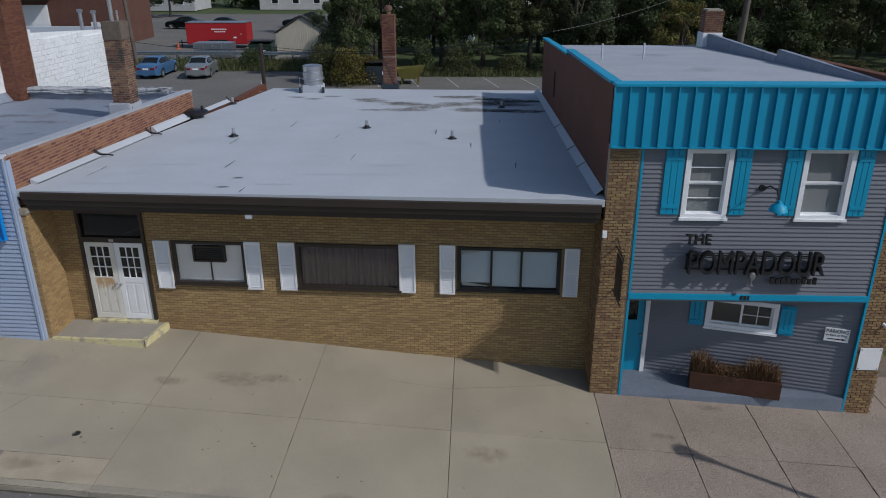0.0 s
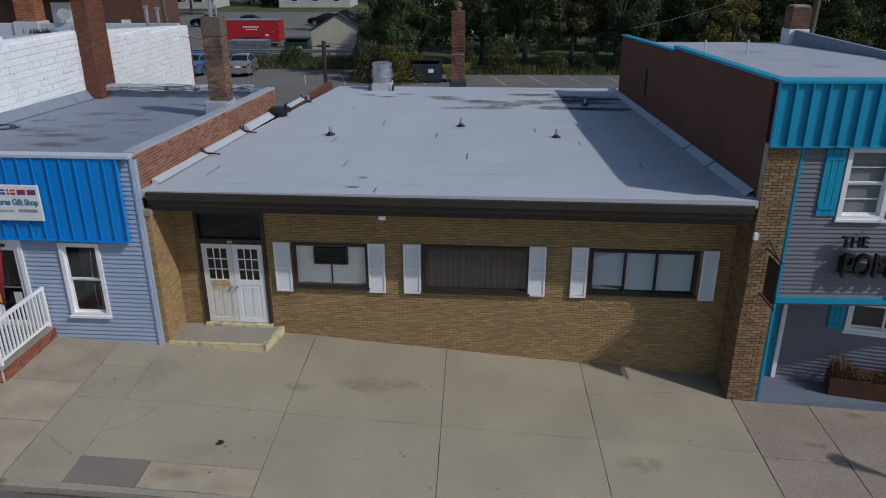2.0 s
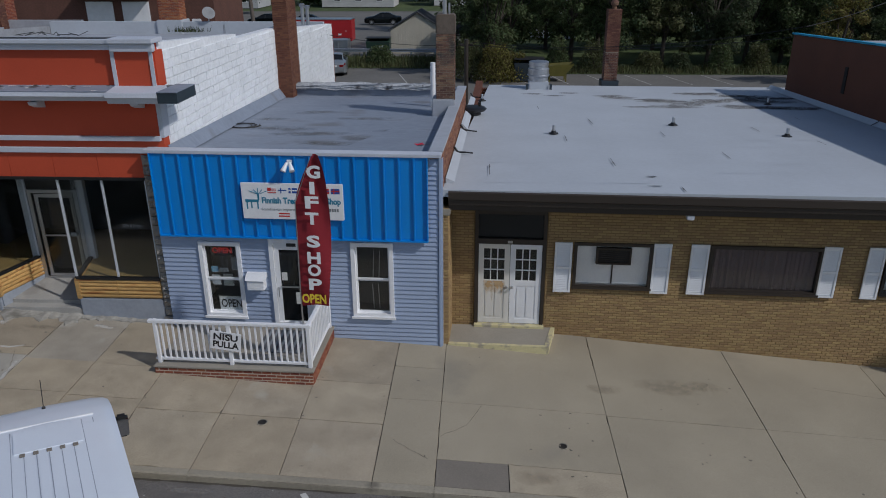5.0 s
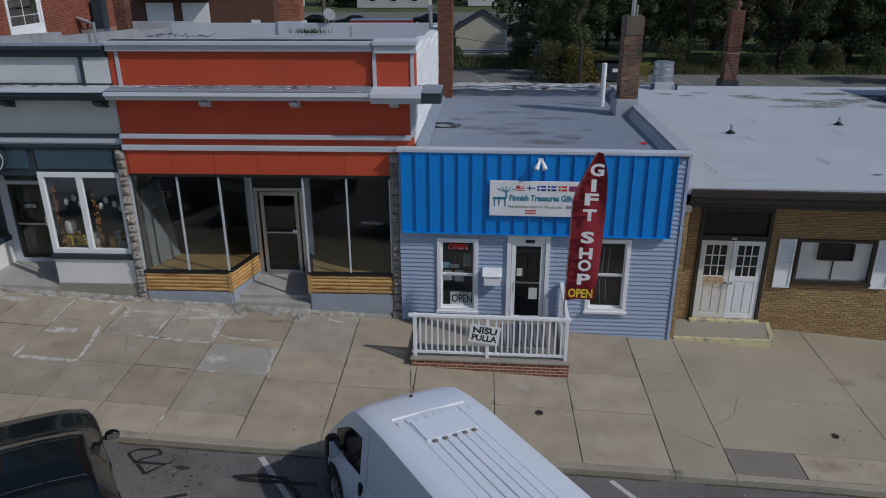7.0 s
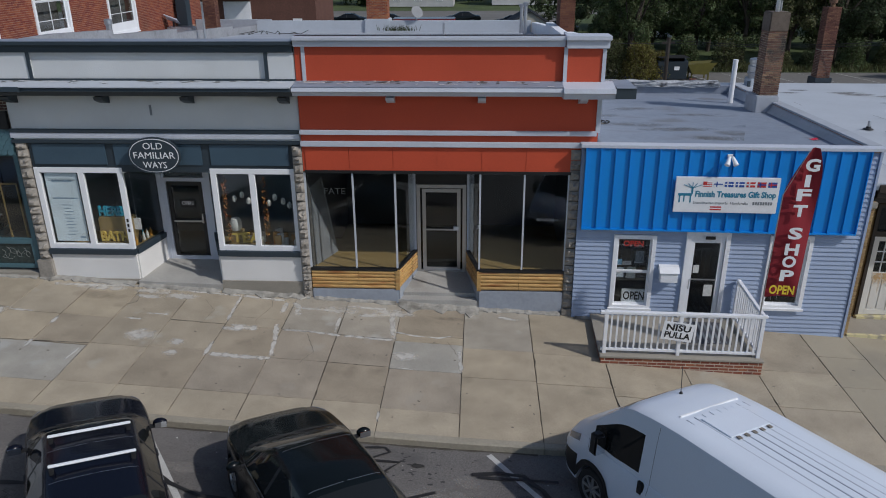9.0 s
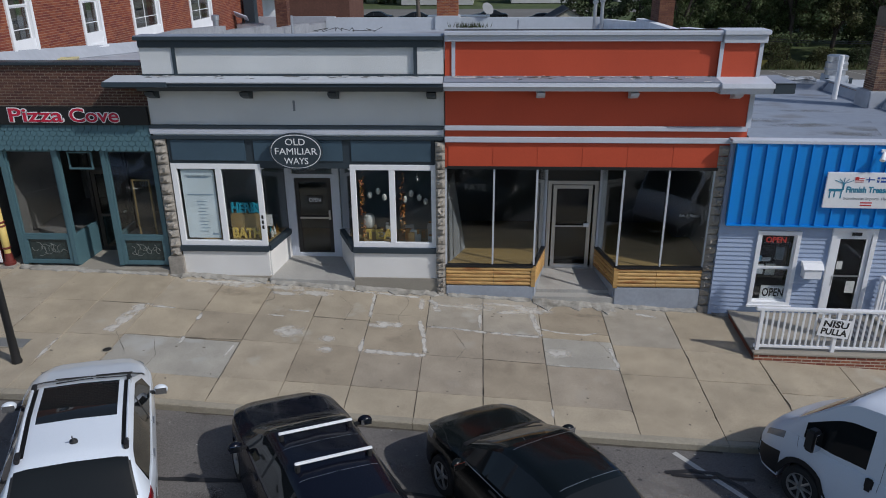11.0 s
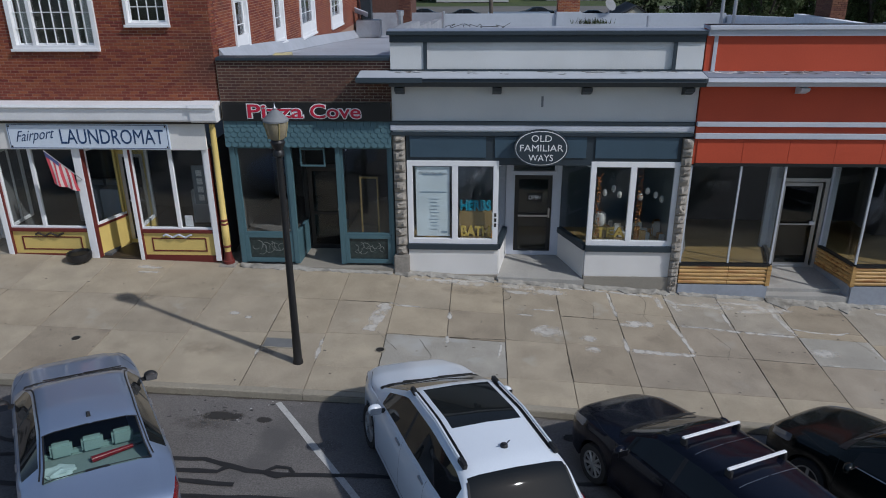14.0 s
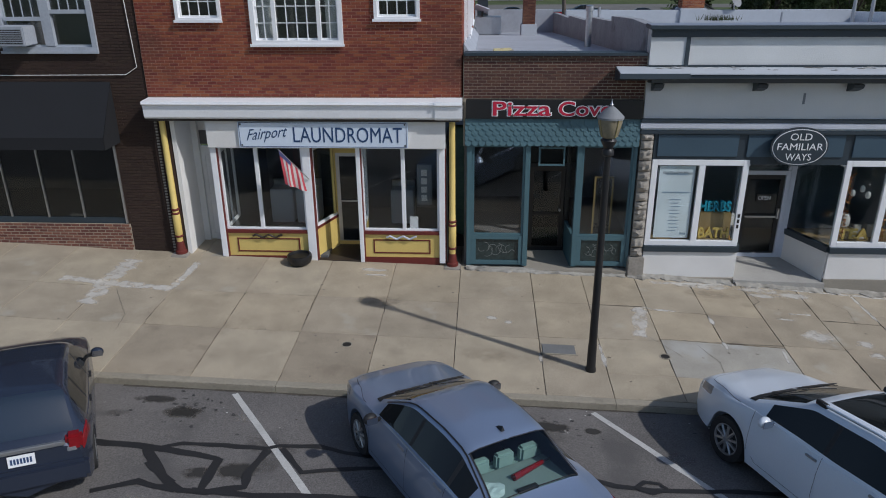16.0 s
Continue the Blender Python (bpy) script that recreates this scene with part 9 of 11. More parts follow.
def van_extra(car, surf, seam, fh, fb, ft):
    seam([(0.78, 3.6), (0.72, 6.2)])
    seam([(0.48, 2.3), (1.42, 2.3)], 0.1, "wheel_arch_trim", M_CPLAS, 0.008)
    lamp_patch(car, surf, "bumper_corner", 0.02, 0.5, 2.1, 3.4, M_CPLAS)
    seam([(2.08, 2.3), (2.08, 8.8)])
    lamp_patch(car, surf, "headlamp", 0.12, 0.5, 4.3, 5.8, M_HLAMP)
    for k in range(9):
        x = -0.6 + k * 0.15
        z = ft(3.5) + 0.003
        z -= 0.043 * abs(x)
        boxes("roof_groove", [(x - 0.005, x + 0.005, -5.8, -2.95 if 1 < k < 7 else -2.25, z - 0.02, z + 0.004)], M_GROOVE, car)
        if k < 8:
            zr = ft(3.5) - 0.043 * abs(x + 0.075)
            boxes("roof_rib", [(x + 0.012, x + 0.138, -5.8, -2.25, zr - 0.02, zr + 0.004)], P_VAN, car, 0.003)
    boxes("roof_bar", [(-0.62, 0.62, -2.16, -2.12, ft(2.14) - 0.045, ft(2.14) + 0.004)], M_WHITE, car, 0.008)
    for k in range(5):
        boxes("roof_vent", [(-0.35 + k * 0.16, -0.285 + k * 0.16, -2.96, -2.89, ft(3.1) + 0.0, ft(3.1) + 0.014)], M_DKPATCH, car, 0.003)
    boxes("vent_panel", [(-0.42, 0.42, -2.87, -2.35, ft(3.1) - 0.015, ft(3.1) + 0.009)], P_VAN, car, 0.006)
    rod("roof_aerial", (0.0, -1.6, ft(1.6) - 0.02), (0.0, -1.55, ft(1.6) + 0.45), 0.006, M_CPLAS, car, n=5)
    turned("aerial_base", [(0.03, 0), (0.025, 0.03), (0.01, 0.05)], M_CPLAS, car, 8, (0.0, -1.6, ft(1.6) - 0.01))
    for s in (1, -1):
        x0 = s * (fh(1.0) + 0.09)
        mi = boxes("mirror", [(x0 - 0.1, x0 + 0.1, -1.15, -0.97, 1.12, 1.5)], M_CPLAS, car, 0.04)
        boxes("mirror_glass", [(x0 - 0.09, x0 + 0.09, -1.156, -1.151, 1.16, 1.46)], M_MIRR, mi)
        boxes("mirror_arm", [(min(s * (fh(1.0) - 0.05), x0), max(s * (fh(1.0) - 0.05), x0), -1.09, -1.03, 1.2, 1.26)], M_CPLAS, mi)
        p = surf(1.95, 4.4, s)
        boxes("door_handle", [(p.x - 0.03, p.x + 0.03, p.y - 0.06, p.y + 0.06, p.z - 0.11, p.z + 0.11)], M_CPLAS, car, 0.02)
        boxes("rub_strip", [(s * (fh(3.5)) - 0.012, s * (fh(3.5)) + 0.012, -5.5, -2.5, 0.68, 0.86)], M_CPLAS, car)
    boxes("front_bumper", [(-0.75, 0.75, -0.12, 0.03, 0.32, 0.72)], M_CPLAS, car, 0.04)


vehicle("panel_van", "white panel van with a ribbed roof parked at the kerb", ground_pose(-17.17, 10.54, 123), 6.0, 2.05,
        [(0, 0.86), (0.06, 1.06), (0.25, 1.2), (0.5, 1.34), (1.3, 2.08), (1.5, 2.18), (1.9, 2.24), (2.4, 2.27), (5.85, 2.27), (5.95, 2.22), (6.0, 2.0)],
        [(0, 0.74), (0.1, 0.92), (0.5, 1.1), (0.8, 1.16), (1.3, 1.1), (1.8, 1.14), (6.0, 1.16)],
        [(0, 0.72), (0.08, 0.8), (0.3, 0.9), (0.7, 0.98), (1.3, 1.02), (5.9, 1.02), (6.0, 1.0)],
        [(0, 0.62), (0.4, 0.78), (0.75, 0.87), (1.4, 0.88), (1.8, 0.9), (6.0, 0.9)],
        {"windscreen": (0.58, 1.36), "side": (0.82, 1.85)}, P_VAN, wheels=(0.95, 4.75), r=0.34, sill=0.26, drop=0.085, extra=van_extra, spokes=8, sidecut=(0.08, 0.72))

# dark grey-blue wagon
P_WAG = paint("dark_grey_car_paint", (0.03, 0.04, 0.066), 0.35, 0.25)
M_WAGG = mat("tinted_rear_glass", (0.02, 0.03, 0.045), 0.02, 0.05, 2, 0.02, 20, 0.0, spec=1.0, coat=0.7)


def wag_extra(car, surf, seam, fh, fb, ft):
    common((1.2, 2.15, 3.0), 1.1, tlamp=(3.6, 3.95, 4.1, 6.6))(car, surf, seam, fh, fb, ft)
    pl_ = boxes("number_plate", [(-0.16, 0.16, -4.035, -4.02, 0.72, 0.88)], M_WHITE, car)
    boxes("plate_bar", [(-0.13 + i * 0.038, -0.105 + i * 0.038, -4.038, -4.035, 0.76, 0.84) for i in range(7)], M_NAVYP, pl_)
    boxes("rear_bumper", [(-0.78, 0.78, -4.08, -3.9, 0.35, 0.66)], P_WAG, car, 0.05)
    boxes("tailgate_trim", [(-0.52, 0.52, -4.03, -3.97, 0.9, 0.965)], M_RIM, car, 0.012)
    for s in (1, -1):
        lens = boxes("rear_lamp", [(min(s * 0.53, s * 0.74), max(s * 0.53, s * 0.74), -4.01, -3.84, 0.78, 1.02)], M_TLAMP, car, 0.04)
        boxes("reversing_lens", [(min(s * 0.54, s * 0.66), max(s * 0.54, s * 0.66), -4.018, -3.99, 0.79, 0.86)], M_HLAMP, lens, 0.01)


vehicle("wagon_car", "dark grey hatchback car with a sloped rear window", ground_pose(-41.75, 10.75, 118), **{**SUV, "L": 4.0, "top": [(0, 0.64), (0.08, 0.76), (0.45, 0.9), (1.1, 1.02), (1.7, 1.4), (1.95, 1.5), (2.6, 1.54), (3.35, 1.48), (3.5, 1.42), (3.85, 1.02), (3.95, 0.98), (4.0, 0.85)], "belt": [(0, 0.6), (0.1, 0.72), (0.5, 0.84), (1.2, 0.93), (2.5, 0.97), (3.4, 1.0), (3.8, 0.98), (4.0, 0.8)], "half": [(0, 0.6), (0.08, 0.68), (0.25, 0.77), (0.6, 0.84), (1.2, 0.87), (3.2, 0.87), (3.7, 0.83), (3.95, 0.76), (4.0, 0.7)], "roof": [(0, 0.5), (0.5, 0.7), (1.1, 0.73), (1.5, 0.64), (1.95, 0.58), (3.3, 0.57), (3.6, 0.62), (3.85, 0.7), (4.0, 0.58)]}, glass={"windscreen": (1.2, 1.8), "rear_window": (3.42, 3.86), "side": (1.4, 3.5)}, glass_mats={"rear_window": M_WAGG}, pm=P_WAG, pillars=(2.2, 3.0), wheels=(0.82, 3.25), r=0.31, extra=wag_extra, mirror=(1.45, 1.0, 0.2))


# ---- chimneys, roof fittings ----
def brick_stack(th, x, y, w, d, z0, z1, material, core):
    boxes("stack_core", [(x - w / 2 + 0.015, x + w / 2 - 0.015, y - d / 2 + 0.015, y + d / 2 - 0.015, z0, z1)], core, th)
    r_ = random.Random(int(abs(x) * 10))
    a, b = w / 2, d / 2
    brickwork("brickwork", brick_cells(-a, a, z0, z1), lambda u, k, z: (x + u, y - b + 0.015 - k, z), 0.015, material, th, r_)
    brickwork("brickwork", brick_cells(-b, b, z0, z1), lambda u, k, z: (x + a - 0.015 + k, y + u, z), 0.015, material, th, r_)
    brickwork("brickwork", brick_cells(-b, b, z0, z1), lambda u, k, z: (x - a + 0.015 - k, y - u, z), 0.015, material, th, r_)


M_CHB = mat("chimney_brick", (0.15, 0.066, 0.044), 0.85, 0.2, 1.5, 0.15, 20, 0.3, 60, isl=0.35, hue=0.015)
M_CHOLD = mat("weathered_chimney_brick", (0.17, 0.095, 0.064), 0.9, 0.3, 1.2, 0.2, 12, 0.4, 40, isl=0.45, hue=0.02, stain=(0.05, 0.04, 0.035), stain_at=0.56, stain_s=2.2)
c1 = thing("chimney", "weathered brick chimney with a spalled concrete cap", "chimney")
brick_stack(c1, -10.72, 22.35, 0.54, 0.62, 4.7, 7.45, M_CHOLD, M_MORT)
boxes("cap", [(-11.0, -10.44, 22.03, 22.67, 7.45, 8.0)], mat("spalled_render", (0.12, 0.095, 0.075), 0.95, 0.3, 2, 0.2, 12, 0.5, 20), c1, 0.03)
boxes("flashing", [(-11.12, -10.45, 21.9, 22.8, 4.8, 5.62)], M_ROOFB, c1, 0.03)
rod("flue_pipe", (-10.75, 22.3, 8.0), (-10.75, 22.3, 8.6), 0.06, M_GALV, c1)
rod("aerial_stub", (-10.62, 22.4, 8.0), (-10.62, 22.4, 8.3), 0.03, M_GALV, c1)
c2 = thing("chimney", "red brick chimney with repaired pale mortar near its base", "chimney")
brick_stack(c2, -3.86, 34.3, 0.58, 0.6, 5.55, 7.35, M_CHB, M_CHB)
brick_stack(c2, -3.86, 34.3, 0.58, 0.6, 4.3, 5.55, M_CHB, M_MORT)
boxes("flashing", [(-4.24, -3.48, 33.9, 34.7, 3.9, 4.32)], M_NAVY, c2, 0.02)
turned("chimney_cowl", [(0.1, 0), (0.1, 0.15), (0.16, 0.17), (0.18, 0.3), (0.1, 0.4)], M_CHOLD, c2, 14, (-3.86, 34.3, 7.35))
c3 = thing("chimney", "red brick chimney with white painted foot on the flat roof", "chimney")
brick_stack(c3, 9.35, 30.6, 0.72, 0.72, 6.95, 7.75, M_CHB, M_MORT)
boxes("painted_foot", [(8.97, 9.73, 30.22, 30.98, 6.3, 6.95)], M_WHITE, c3, 0.01)
boxes("cap", [(9.05, 9.65, 30.3, 30.9, 7.75, 7.82)], M_CONC, c3, 0.01)
c4 = thing("chimney", "tall brown brick chimney against the white side wall", "chimney")
brick_stack(c4, -16.42, 26.3, 0.5, 1.25, 3.8, 9.2, mat("brown_stack_brick", (0.15, 0.06, 0.035), 0.85, 0.15, 1.5, 0.1, 20, 0.3, 60, isl=0.25, hue=0.01), M_CHB)
c5 = thing("chimney", "orange-red brick chimney on a white flashed base", "chimney")
brick_stack(c5, -24.25, 36.0, 1.0, 0.8, 6.75, 8.6, mat("orange_stack_brick", (0.3, 0.1, 0.045), 0.85, 0.15, 1.5, 0.1, 20, 0.3, 60, isl=0.3, hue=0.015), M_MORT)
boxes("flashing", [(-24.85, -23.65, 35.42, 36.5, 6.0, 6.78)], M_ROOFW, c5, 0.03)
c6 = thing("chimney", "small brown brick chimney at the roof's edge", "chimney")
brick_stack(c6, -31.81, 34.5, 0.55, 0.55, 6.2, 8.6, M_CHB, M_CHB)
boxes("flashing", [(-32.17, -31.45, 34.14, 34.86, 5.6, 6.22)], M_ROOFW, c6, 0.03)
# rooftop fan
fan = thing("roof_fan", "galvanised mushroom exhaust fan on a white curb", "exhaust fan", pose(-7.15, 32.9, 0))
boxes("curb", [(-0.42, 0.42, -0.42, 0.42, 4.0, 4.48)], M_ROOFW, fan, 0.02)
boxes("curb_leg", [(-0.56, -0.46, -0.5, -0.4, 4.05, 4.4), (0.46, 0.56, -0.5, -0.4, 4.05, 4.4)], M_NAVY, fan)
turned("fan_housing", [(0.36, 4.45), (0.42, 4.47), (0.42, 4.66), (0.47, 4.68), (0.48, 4.74), (0.45, 4.76), (0.45, 5.0), (0.41, 5.03), (0.41, 5.12), (0.43, 5.14), (0.43, 5.28), (0.38, 5.31), (0.0, 5.33)], M_GALV, fan, 28)
# vent pipes and black cowl on the white roof


def roof_z(x, y):
    return 4.82 - 0.0385 * (y - 15.5)


for x, y in ((-7.47, 22.3), (-3.52, 23.9), (-0.64, 22.1), (1.09, 28.4), (-9.6, 29.0)):
    vp = thing("vent_pipe", "short steel vent pipe with black boot on the white roof", "vent pipe", pose(x, y, roof_z(x, y)), "vent pipes on the white roof")
    turned("boot", [(0.15, 0.0), (0.14, 0.02), (0.08, 0.04), (0.06, 0.09)], M_BLACK, vp, 14)
    turned("pipe", [(0.045, 0.05), (0.045, 0.24), (0.04, 0.25)], M_GALV, vp, 12)
vc = thing("roof_vent", "low black round roof vent at the roof edge", "roof vent", pose(-9.95, 25.75, roof_z(0, 25.75)))
turned("vent_base", [(0.3, 0), (0.3, 0.1), (0.45, 0.14), (0.5, 0.2), (0.42, 0.26), (0.1, 0.28)], M_BLACK, vc, 20)
rod("vent_stub", (0.25, 0.1, 0.2), (0.25, 0.1, 0.4), 0.05, M_BLACK, vc, n=8)
# roof seams: faint laps and short open cuts
M_LAP = mat("membrane_lap", (0.45, 0.48, 0.53), 0.8, 0.1, 2, 0.1, 20, 0)
M_CUT = mat("open_seam", (0.06, 0.065, 0.075), 0.9, 0.1, 2, 0.1, 20, 0)
r8 = random.Random(11)
y = 16.4
k = 0
while y < 33:
    x = -9.8
    while x < 2.7:
        ln = r8.uniform(0.8, 2.6)
        if r8.random() < 0.75:
            ribbon("roof_seam", [(x, y + r8.uniform(-0.02, 0.02)), (min(x + ln, 2.7), y + r8.uniform(-0.02, 0.02))], 0.016, M_LAP, roof_z, 0.006, None, k)
        x += ln + r8.uniform(0.1, 0.9)
        k += 1
    y += 1.02
for i, (x, y, ln) in enumerate(((-9.46, 17.0, 1.05), (-6.06, 23.9, 1.0), (-7.2, 21.05, 0.85), (-6.36, 18.05, 0.8), (-4.22, 21.95, 0.7), (-3.27, 18.95, 0.75), (-7.57, 27.0, 0.7), (-1.18, 22.8, 0.75), (-5.26, 15.65, 0.4), (-0.06, 20.8, 0.6), (1.1, 18.2, 0.6), (0.9, 24.9, 0.6))):
    ribbon("roof_cut", [(x, y), (x + r8.uniform(-0.02, 0.03), y + ln)], 0.018, M_CUT, roof_z, 0.016, None, 50 + i, 0.1, 0.2, 0.4)
for i, (x, y) in enumerate(((-5.7, 17.0), (-5.8, 16.12))):
    blob("lifted_flap", x, y, 0.15, 0.03, M_CUT, roof_z, None, i, 12, 0.012)
for o in [o for o in scene.objects if o.parent is None and o.name.split(".")[0] in ("roof_seam", "roof_cut", "lifted_flap")]:
    o.parent = roof
    o.matrix_parent_inverse = F_TAN.inverted()
# flashing upstand on the brick parapet with curled black ends
def edge_x(y):
    return -10.48 + 0.031 * (y - 15.8)


for y0, y1, h0 in ((16.3, 19.25, 0.1), (19.4, 22.35, 0.13), (22.75, 25.7, 0.2), (26.3, 29.6, 0.1)):
    a0, a1, z0, z1 = edge_x(y0), edge_x(y1), roof_z(0, y0), roof_z(0, y1)
    up_ = mesh_of("flashing", [(a0, y0, z0 + h0), (a1, y1, z1 + h0), (a1 + 0.07, y1, z1 + h0 - 0.03), (a0 + 0.07, y0, z0 + h0 - 0.03), (a1 + 0.2, y1, z1 + 0.012), (a0 + 0.2, y0, z0 + 0.012), (a0, y0, z0 - 0.1), (a1, y1, z1 - 0.1)],
                  [(0, 3, 2, 1), (3, 5, 4, 2), (0, 6, 5, 3), (1, 2, 4, 7)], M_ROOFW, roof, "white membrane upstand with lifted ends")
    up_.matrix_parent_inverse = F_TAN.inverted()
    for p, q, r_ in (((a1, y1 + 0.03, z1 + h0 + 0.1), (a1 + 0.1, y1 + 0.05, z1 + h0 - 0.05), 0.03), ((a1 + 0.1, y1 + 0.05, z1 + h0 - 0.05), (a1 + 0.32, y1 + 0.06, z1 + 0.04), 0.028), ((a1 + 0.32, y1 + 0.06, z1 + 0.04), (a1 + 0.5, y1 + 0.03, z1 + 0.03), 0.022)):
        cu = rod("curled_edge", p, q, r_, M_BLACK, roof, n=6)
        cu.matrix_parent_inverse = F_TAN.inverted()
for y0, y1 in ((15.6, 33.0),):
    up_ = mesh_of("flashing", [(2.88, y0, roof_z(0, y0) + 0.17), (2.88, y1, roof_z(0, y1) + 0.17), (2.7, y1, roof_z(0, y1) + 0.02), (2.7, y0, roof_z(0, y0) + 0.02)], [(3, 2, 1, 0)], M_ROOFW, roof)
    up_.matrix_parent_inverse = F_TAN.inverted()
for y0 in (18.2, 20.3, 23.8):
    cu = rod("curled_edge", (2.84, y0, roof_z(0, y0) + 0.19), (2.66, y0 + 0.1, roof_z(0, y0) + 0.03), 0.012, M_BLACK, roof, n=6)
    cu.matrix_parent_inverse = F_TAN.inverted()


# soft stains with a shape of their own
def stain_mat(name, col, dense=0.8, grain=5.0, full=0.5):
    m = mat(name, col, 0.9, 0.2, 2, 0.15, 20, 0.0)
    n, l = m.node_tree.nodes, m.node_tree.links
    at, no, ad, mr, tr, mx = n.new("ShaderNodeAttribute"), n.new("ShaderNodeTexNoise"), n.new("ShaderNodeMath"), n.new("ShaderNodeMapRange"), n.new("ShaderNodeBsdfTransparent"), n.new("ShaderNodeMixShader")
    at.attribute_name = "fade"
    tc = n.new("ShaderNodeTexCoord")
    l.new(tc.outputs["Object"], no.inputs["Vector"])
    no.inputs["Scale"].default_value, no.inputs["Detail"].default_value = grain, 6.0
    ad.operation = "MULTIPLY"
    l.new(at.outputs["Fac"], ad.inputs[0])
    l.new(no.outputs["Fac"], ad.inputs[1])
    mr.inputs["From Min"].default_value, mr.inputs["From Max"].default_value, mr.inputs["To Max"].default_value = 0.18, full, dense
    l.new(ad.outputs[0], mr.inputs["Value"])
    l.new(mr.outputs[0], mx.inputs[0])
    l.new(tr.outputs[0], mx.inputs[1])
    l.new(n["Principled BSDF"].outputs[0], mx.inputs[2])
    l.new(mx.outputs[0], n["Material Output"].inputs[0])
    return m


def soft(name, x, y, rx, ry, material, zf, parent, turn=0.0, up=0.005, inv=None):
    """A stain that thins out to its rim."""
    n, rings = 20, (0.0, 0.35, 0.7, 1.0)
    ca, sa = math.cos(radians(turn)), math.sin(radians(turn))
    vs, fade = [], []
    for r in rings:
        for i in range(n):
            a, b = rx * r * math.cos(2 * math.pi * i / n), ry * r * math.sin(2 * math.pi * i / n)
            px, py = x + a * ca - b * sa, y + a * sa + b * ca
            vs.append((px, py, zf(px, py) + up))
            fade.append(1.0 - r ** 1.5)
    fs = [(k * n + i, k * n + (i + 1) % n, (k + 1) * n + (i + 1) % n, (k + 1) * n + i) for k in range(len(rings) - 1) for i in range(n)]
    ob = mesh_of(name, vs, fs, material, parent)
    ob.data.attributes.new("fade", "FLOAT", "POINT").data.foreach_set("value", fade)
    if inv:
        ob.matrix_parent_inverse = inv
    ob.visible_shadow = False
    return ob


M_SROOF = stain_mat("roof_soot", (0.11, 0.11, 0.118), 0.75, 3.5, 0.44)
M_SROOFB = stain_mat("roof_puddle_mark", (0.13, 0.14, 0.16), 0.55, 2.5)
M_SDIRT = stain_mat("soft_dirt", (0.17, 0.145, 0.115), 0.35)
M_SCEM = stain_mat("soft_cement", (0.5, 0.49, 0.46), 0.8, 6.0, 0.42)
M_SOIL = stain_mat("soft_oil", (0.026, 0.025, 0.024), 0.92, 4.0, 0.34)
for i in range(16):
    soft("soot_stain", r8.uniform(-1.4, 1.9), r8.uniform(27.4, 31.6), r8.uniform(0.9, 2.0), r8.uniform(0.35, 0.8), M_SROOF, roof_z, roof, inv=F_TAN.inverted())
for i in range(8):
    soft("soot_stain", r8.uniform(-4.6, -1.8), r8.uniform(27.6, 30.8), r8.uniform(0.8, 1.5), r8.uniform(0.35, 0.7), M_SROOF, roof_z, roof, inv=F_TAN.inverted())
for x, y in ((-6.7, 30.5), (-7.5, 31.0), (-6.0, 31.3)):
    soft("soot_stain", x, y, 0.7, 0.3, M_SROOF, roof_z, roof, inv=F_TAN.inverted())
BLROOF = lambda x, y: 5.38 - 0.0427 * (y - 16)
BI = F_BLUE.inverted()
broof = next(o for o in blue.children if o.name.startswith("roof"))
for i in range(14):
    soft("roof_stain", r8.uniform(-16.0, -11.6), r8.uniform(16.8, 25.2), r8.uniform(0.6, 1.8), r8.uniform(0.25, 0.7), M_SROOFB, BLROOF, broof, r8.uniform(-10, 10), 0.006, BI)
for i, (x, y, rx, ry) in enumerate(((-5.4, 14.6, 1.2, 0.45), (-4.6, 14.75, 0.7, 0.3), (-2.4, 10.95, 0.5, 0.25), (4.3, 13.7, 0.5, 0.2), (-33.7, 12.0, 0.8, 0.4), (-32.5, 12.0, 0.4, 0.3), (5.6, 14.95, 0.6, 0.2), (-6.9, 14.3, 0.6, 0.3), (0.4, 12.6, 0.8, 0.4), (-8.6, 11.2, 0.6, 0.3), (-20.0, 15.3, 0.8, 0.15), (-28.5, 15.2, 1.0, 0.3), (-36.0, 14.0, 0.9, 0.4))):
    soft("dirt_stain", x, y, rx, ry, M_SDIRT, gz, pavement)
for i, (x, y, rx, ry, tn) in enumerate(((-26.8, 13.55, 0.5, 0.38, 10), (-25.9, 13.35, 0.3, 0.2, 0), (-25.9, 12.9, 0.25, 0.2, 0), (-24.9, 14.1, 0.4, 0.16, 0), (-33.6, 13.5, 0.2, 0.12, 0), (-33.25, 13.35, 0.15, 0.1, 0), (-20.9, 13.45, 0.45, 0.3, 0), (-36.4, 15.6, 0.5, 0.15, 0), (-24.0, 15.3, 0.12, 0.5, 0), (-22.6, 14.7, 0.08, 0.6, 0), (-28.2, 15.8, 0.9, 0.12, 0), (-26.2, 15.75, 0.7, 0.1, 0), (-23.2, 15.3, 0.9, 0.1, 0), (-21.3, 14.7, 0.07, 0.6, 0))):
    soft("cement_smear", x, y, rx, ry, M_SCEM, gz, pavement, tn)
